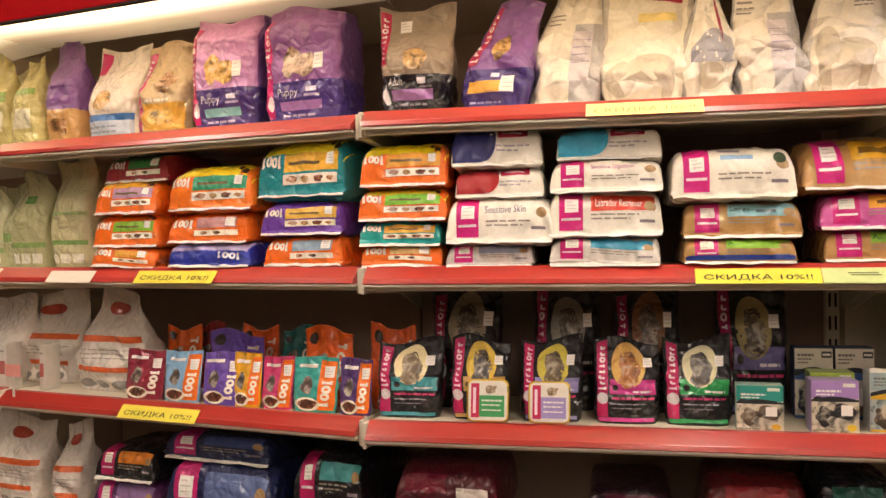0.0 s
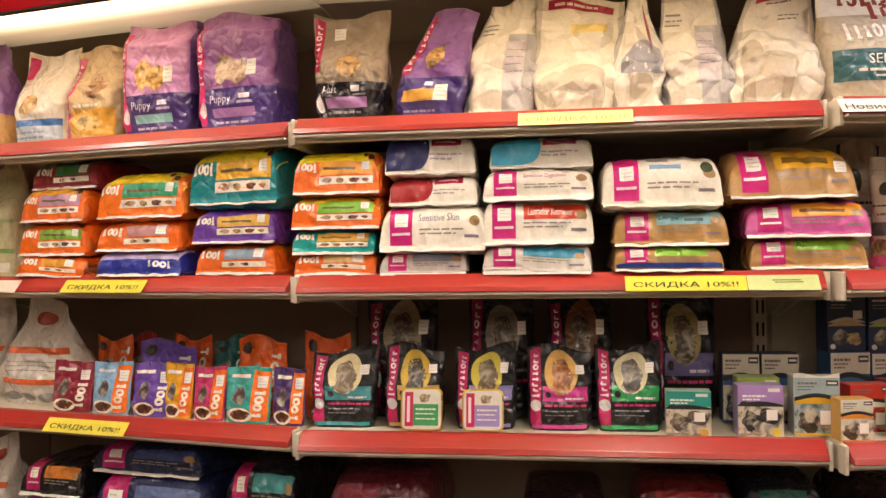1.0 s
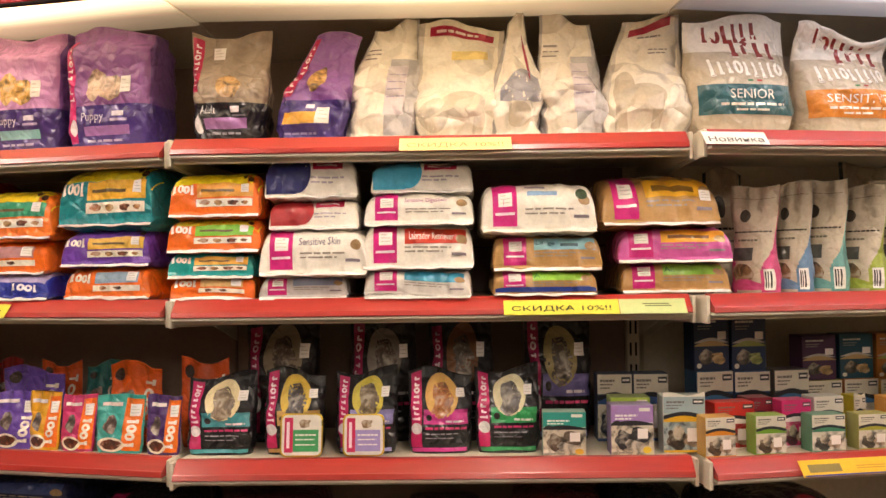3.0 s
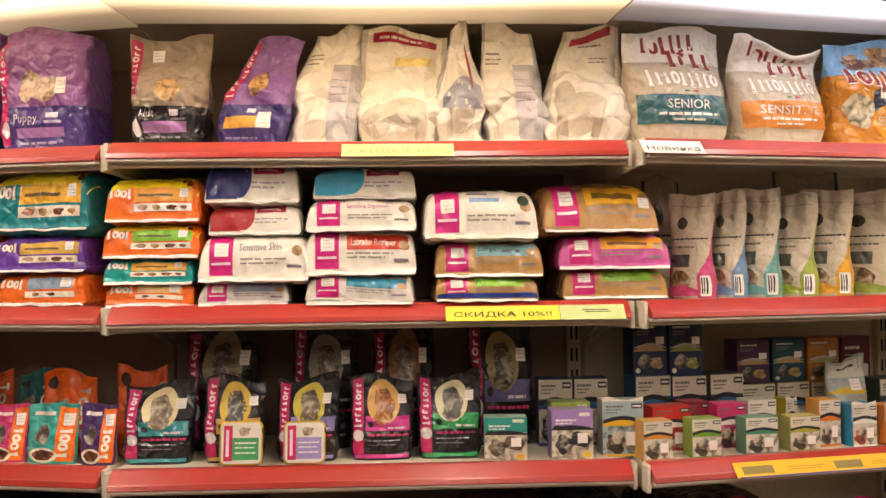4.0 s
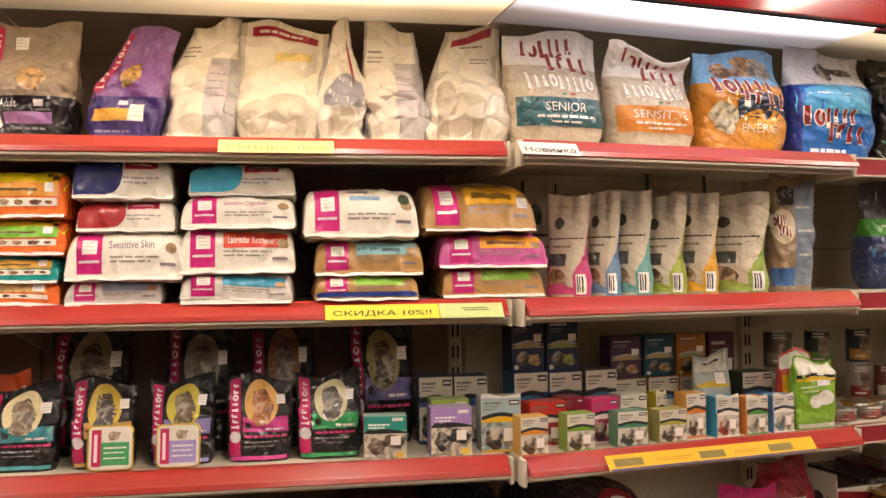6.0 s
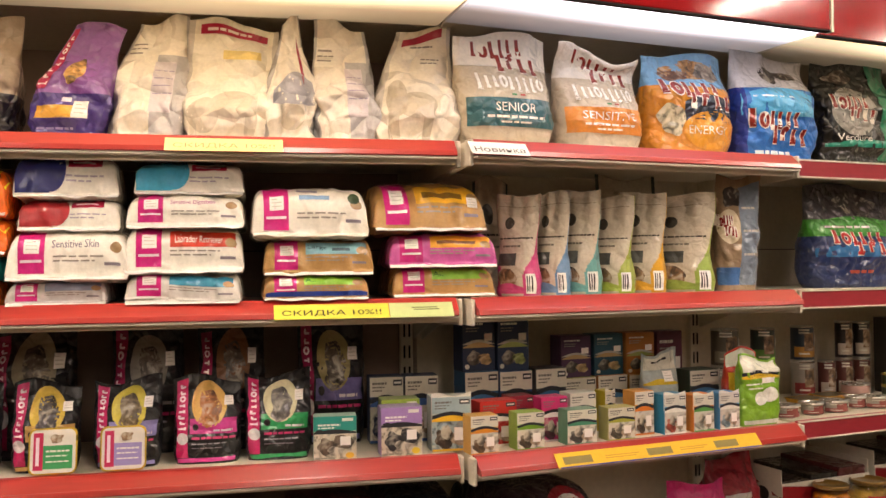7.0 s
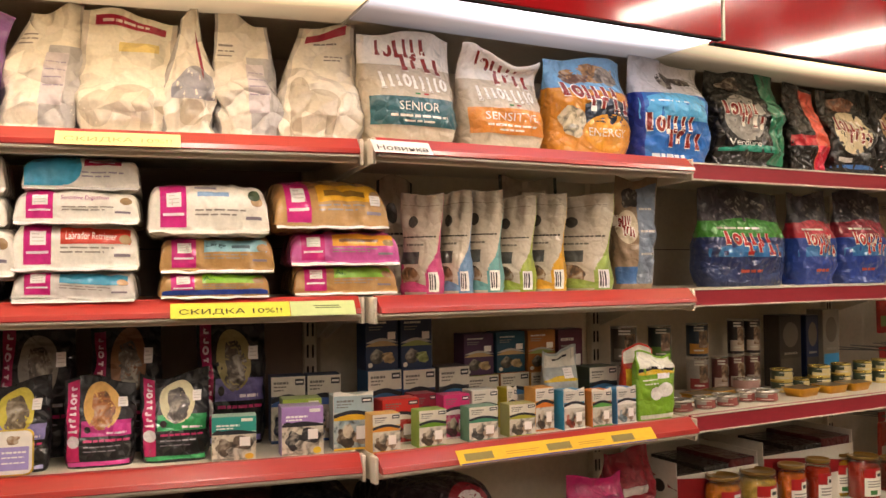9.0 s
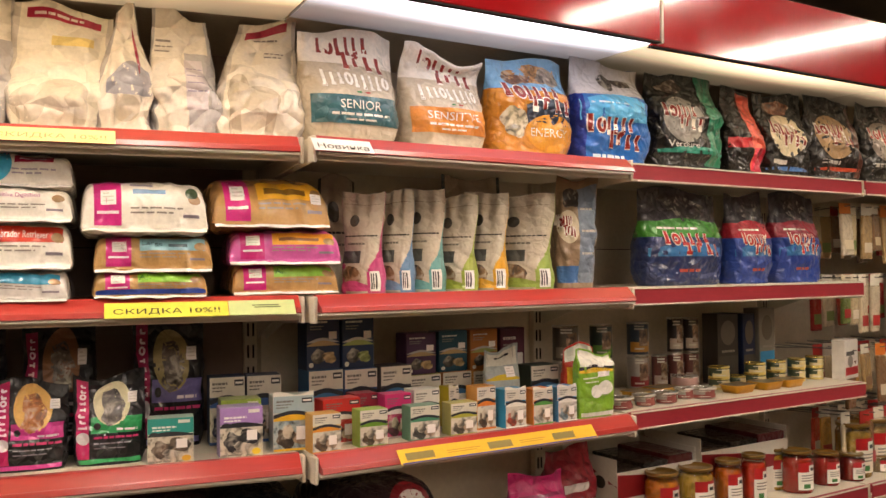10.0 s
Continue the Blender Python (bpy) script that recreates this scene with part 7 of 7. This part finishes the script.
upright_bag(place(3, "base", 0.596, 0.070), 0.162, 0.192, 0.08, "c41f6c", [("n", 0.2, 0.8, 0.5, 0.62, "f0dce4"), ("r", 0.1, 0.9, 0.72, 0.76, "8a1450")], "shiny magenta snack pack", name="snack_pack", category="pack", seed=337, taper=0.6, crumple=0.006)
upright_bag(place(3, "base", 0.773, 0.165), 0.152, 0.219, 0.09, "8a1626", [("n", 0.2, 0.8, 0.5, 0.6, "d8ccc8"), ("r", 0.05, 0.95, 0.05, 0.4, "cfc6bc")], "dark red and white snack pack", name="snack_pack", category="pack", seed=339, taper=0.6, crumple=0.006)
display_carton(place(4, "base", 0.22, 0.10, 0), 0.30, 0.17, 0.22)
display_carton(place(4, "base", 0.58, 0.10, 0), 0.38, 0.19, 0.22)
jar(place(4, "base", 0.196, 0.065), 0.045, 0.134, "e08a1e", "glass jar of orange pieces with a paper label")
jar(place(4, "base", 0.330, 0.068), 0.048, 0.131, "d8b450", "glass jar of yellow pieces with a paper label")
jar(place(4, "base", 0.449, 0.057), 0.037, 0.135, "e0701e", "glass jar of orange-red pieces with a paper label")
jar(place(4, "base", 0.554, 0.054), 0.034, 0.139, "c8301a", "glass jar of red pieces with a paper label")
jar(place(4, "base", 0.728, 0.128), 0.038, 0.125, "dcae34", "glass jar of yellow pieces with a paper label")
jar(place(4, "base", 0.765, 0.065), 0.045, 0.124, "c02a1c", "glass jar of red pieces with a paper label")
jar(place(4, "base", 0.911, 0.069), 0.039, 0.100, "b02420", "glass jar of dark red pieces with a paper label")
jar(place(4, "base", 1.026, 0.058), 0.038, 0.085, "9a201a", "glass jar of dark red pieces with a paper label")
jar(place(4, "base", 1.216, 0.087), 0.047, 0.055, "b8a070", "glass jar of pale pieces with a paper label")

# paper price strips on the rails
# first strip: paper lightened too, to look washed out by light
rail_sign(2, "top", 0.445, 0.658, "efe39a", "СКИДКА 10%!!")
rail_sign(1, "mid", 0.463, 0.685, "e6d848", "СКИДКА 10%!!")
rail_sign(1, "mid", 0.187, 0.332, "e6d8c8", "")
rail_sign(2, "mid", 0.639, 0.856, "e2dc4c", "СКИДКА 10%!!")
rail_sign(2, "mid", 0.857, 0.982, "c8d492", "|")
rail_sign(1, "low", 0.409, 0.633, "e8d84a", "СКИДКА 10%!!")
rail_sign(3, "top", -0.010, 0.117, "ece8e0", "Новинка")
rail_sign(3, "low", 0.172, 0.689, "e6b82c", "||")

# ---- far end: hooks with hanging packs ----
hook_codes = ["c8b48c", "a88a5c", "a82a26", "d8c8a8", "7f6042", "cbbba0", "b0402e", "e0d2b8", "7a8a4a", "c09048"]
rng = random.Random(7)
for r, z in enumerate((1.70, 1.47, 1.24, 1.03)):
    for k in range(15):
        for deep in range(2):
            code = hook_codes[rng.randrange(10)]
            w, h = rng.uniform(0.045, 0.065), rng.uniform(0.15, 0.2)
            v = 0.07 + 0.1 * deep + rng.uniform(0, 0.03)
            ob = thing("hanging_pack", M[5] @ pose(0.04 + 0.062 * k + rng.uniform(-0.006, 0.006), v, z - h, rng.uniform(-4, 2), 0, rng.uniform(-12, 12)), "narrow snack pack hanging from a hook", "pack", "packs hanging from hooks")
            part("header_card", block(-w / 2, w / 2, -0.001, 0.001, h * 0.8, h, 0.0004, 1), card(rng.choice(["e0d6c0", "cfc2a8", "b02c28", "ece4d2", "d87a2c"])), ob)
            part("pouch", block(-w / 2 + 0.002, w / 2 - 0.002, -0.007, 0.007, 0, h * 0.8 - 0.001, 0.005, 2), film(code), ob)
            part("label", block(-w * 0.36, w * 0.36, -0.0085, -0.0072, h * 0.12, h * 0.3), card(hook_codes[rng.randrange(10)]), ob)
            part("hook", block(-0.0015, 0.0015, -0.02, DEPTH - v - 0.002, h - 0.012, h - 0.009), STEEL, ob)
for k in range(7):
    jar(place(5, "base", 0.08 + 0.13 * k, 0.09 + 0.02 * (k % 2)), 0.055, 0.17, ["b8923a", "c8a878", "a86a34"][k % 3], "wide glass jar of pale biscuits", paper_code="e8dcc8")
for k in range(4):
    upright_bag(place(0, ["top", "mid", "low", "base"][k], 0.82, 0.12), 0.2, 0.23, 0.13, ["c9bd7c", "b9b78c", "ddd3c8", "ddd3c8"][k], [("r", 0.05, 0.95, 0.3, 0.4, ["8fae58", "8aa862", "d8602c", "d8602c"][k])], "pale food bag with a coloured band", seed=400 + k)

tag = thing("shelf_talker", M[1] @ pose(0.075, -0.045, REST["low"] + 0.045, 0, 0, -4), "small pink paper tag clipped over the rail", "tag")
part("tag_card", block(-0.028, 0.028, -0.0006, 0.0006, 0, 0.03, 0.0003, 1), paper("e89a90"), tag)
part("clip", block(-0.004, 0.004, 0.0008, 0.0022, -0.05, 0.012), surface("clear_plastic_clip", "cfc6bc", rough=0.2, coat=0.5, bump=0.02), tag)
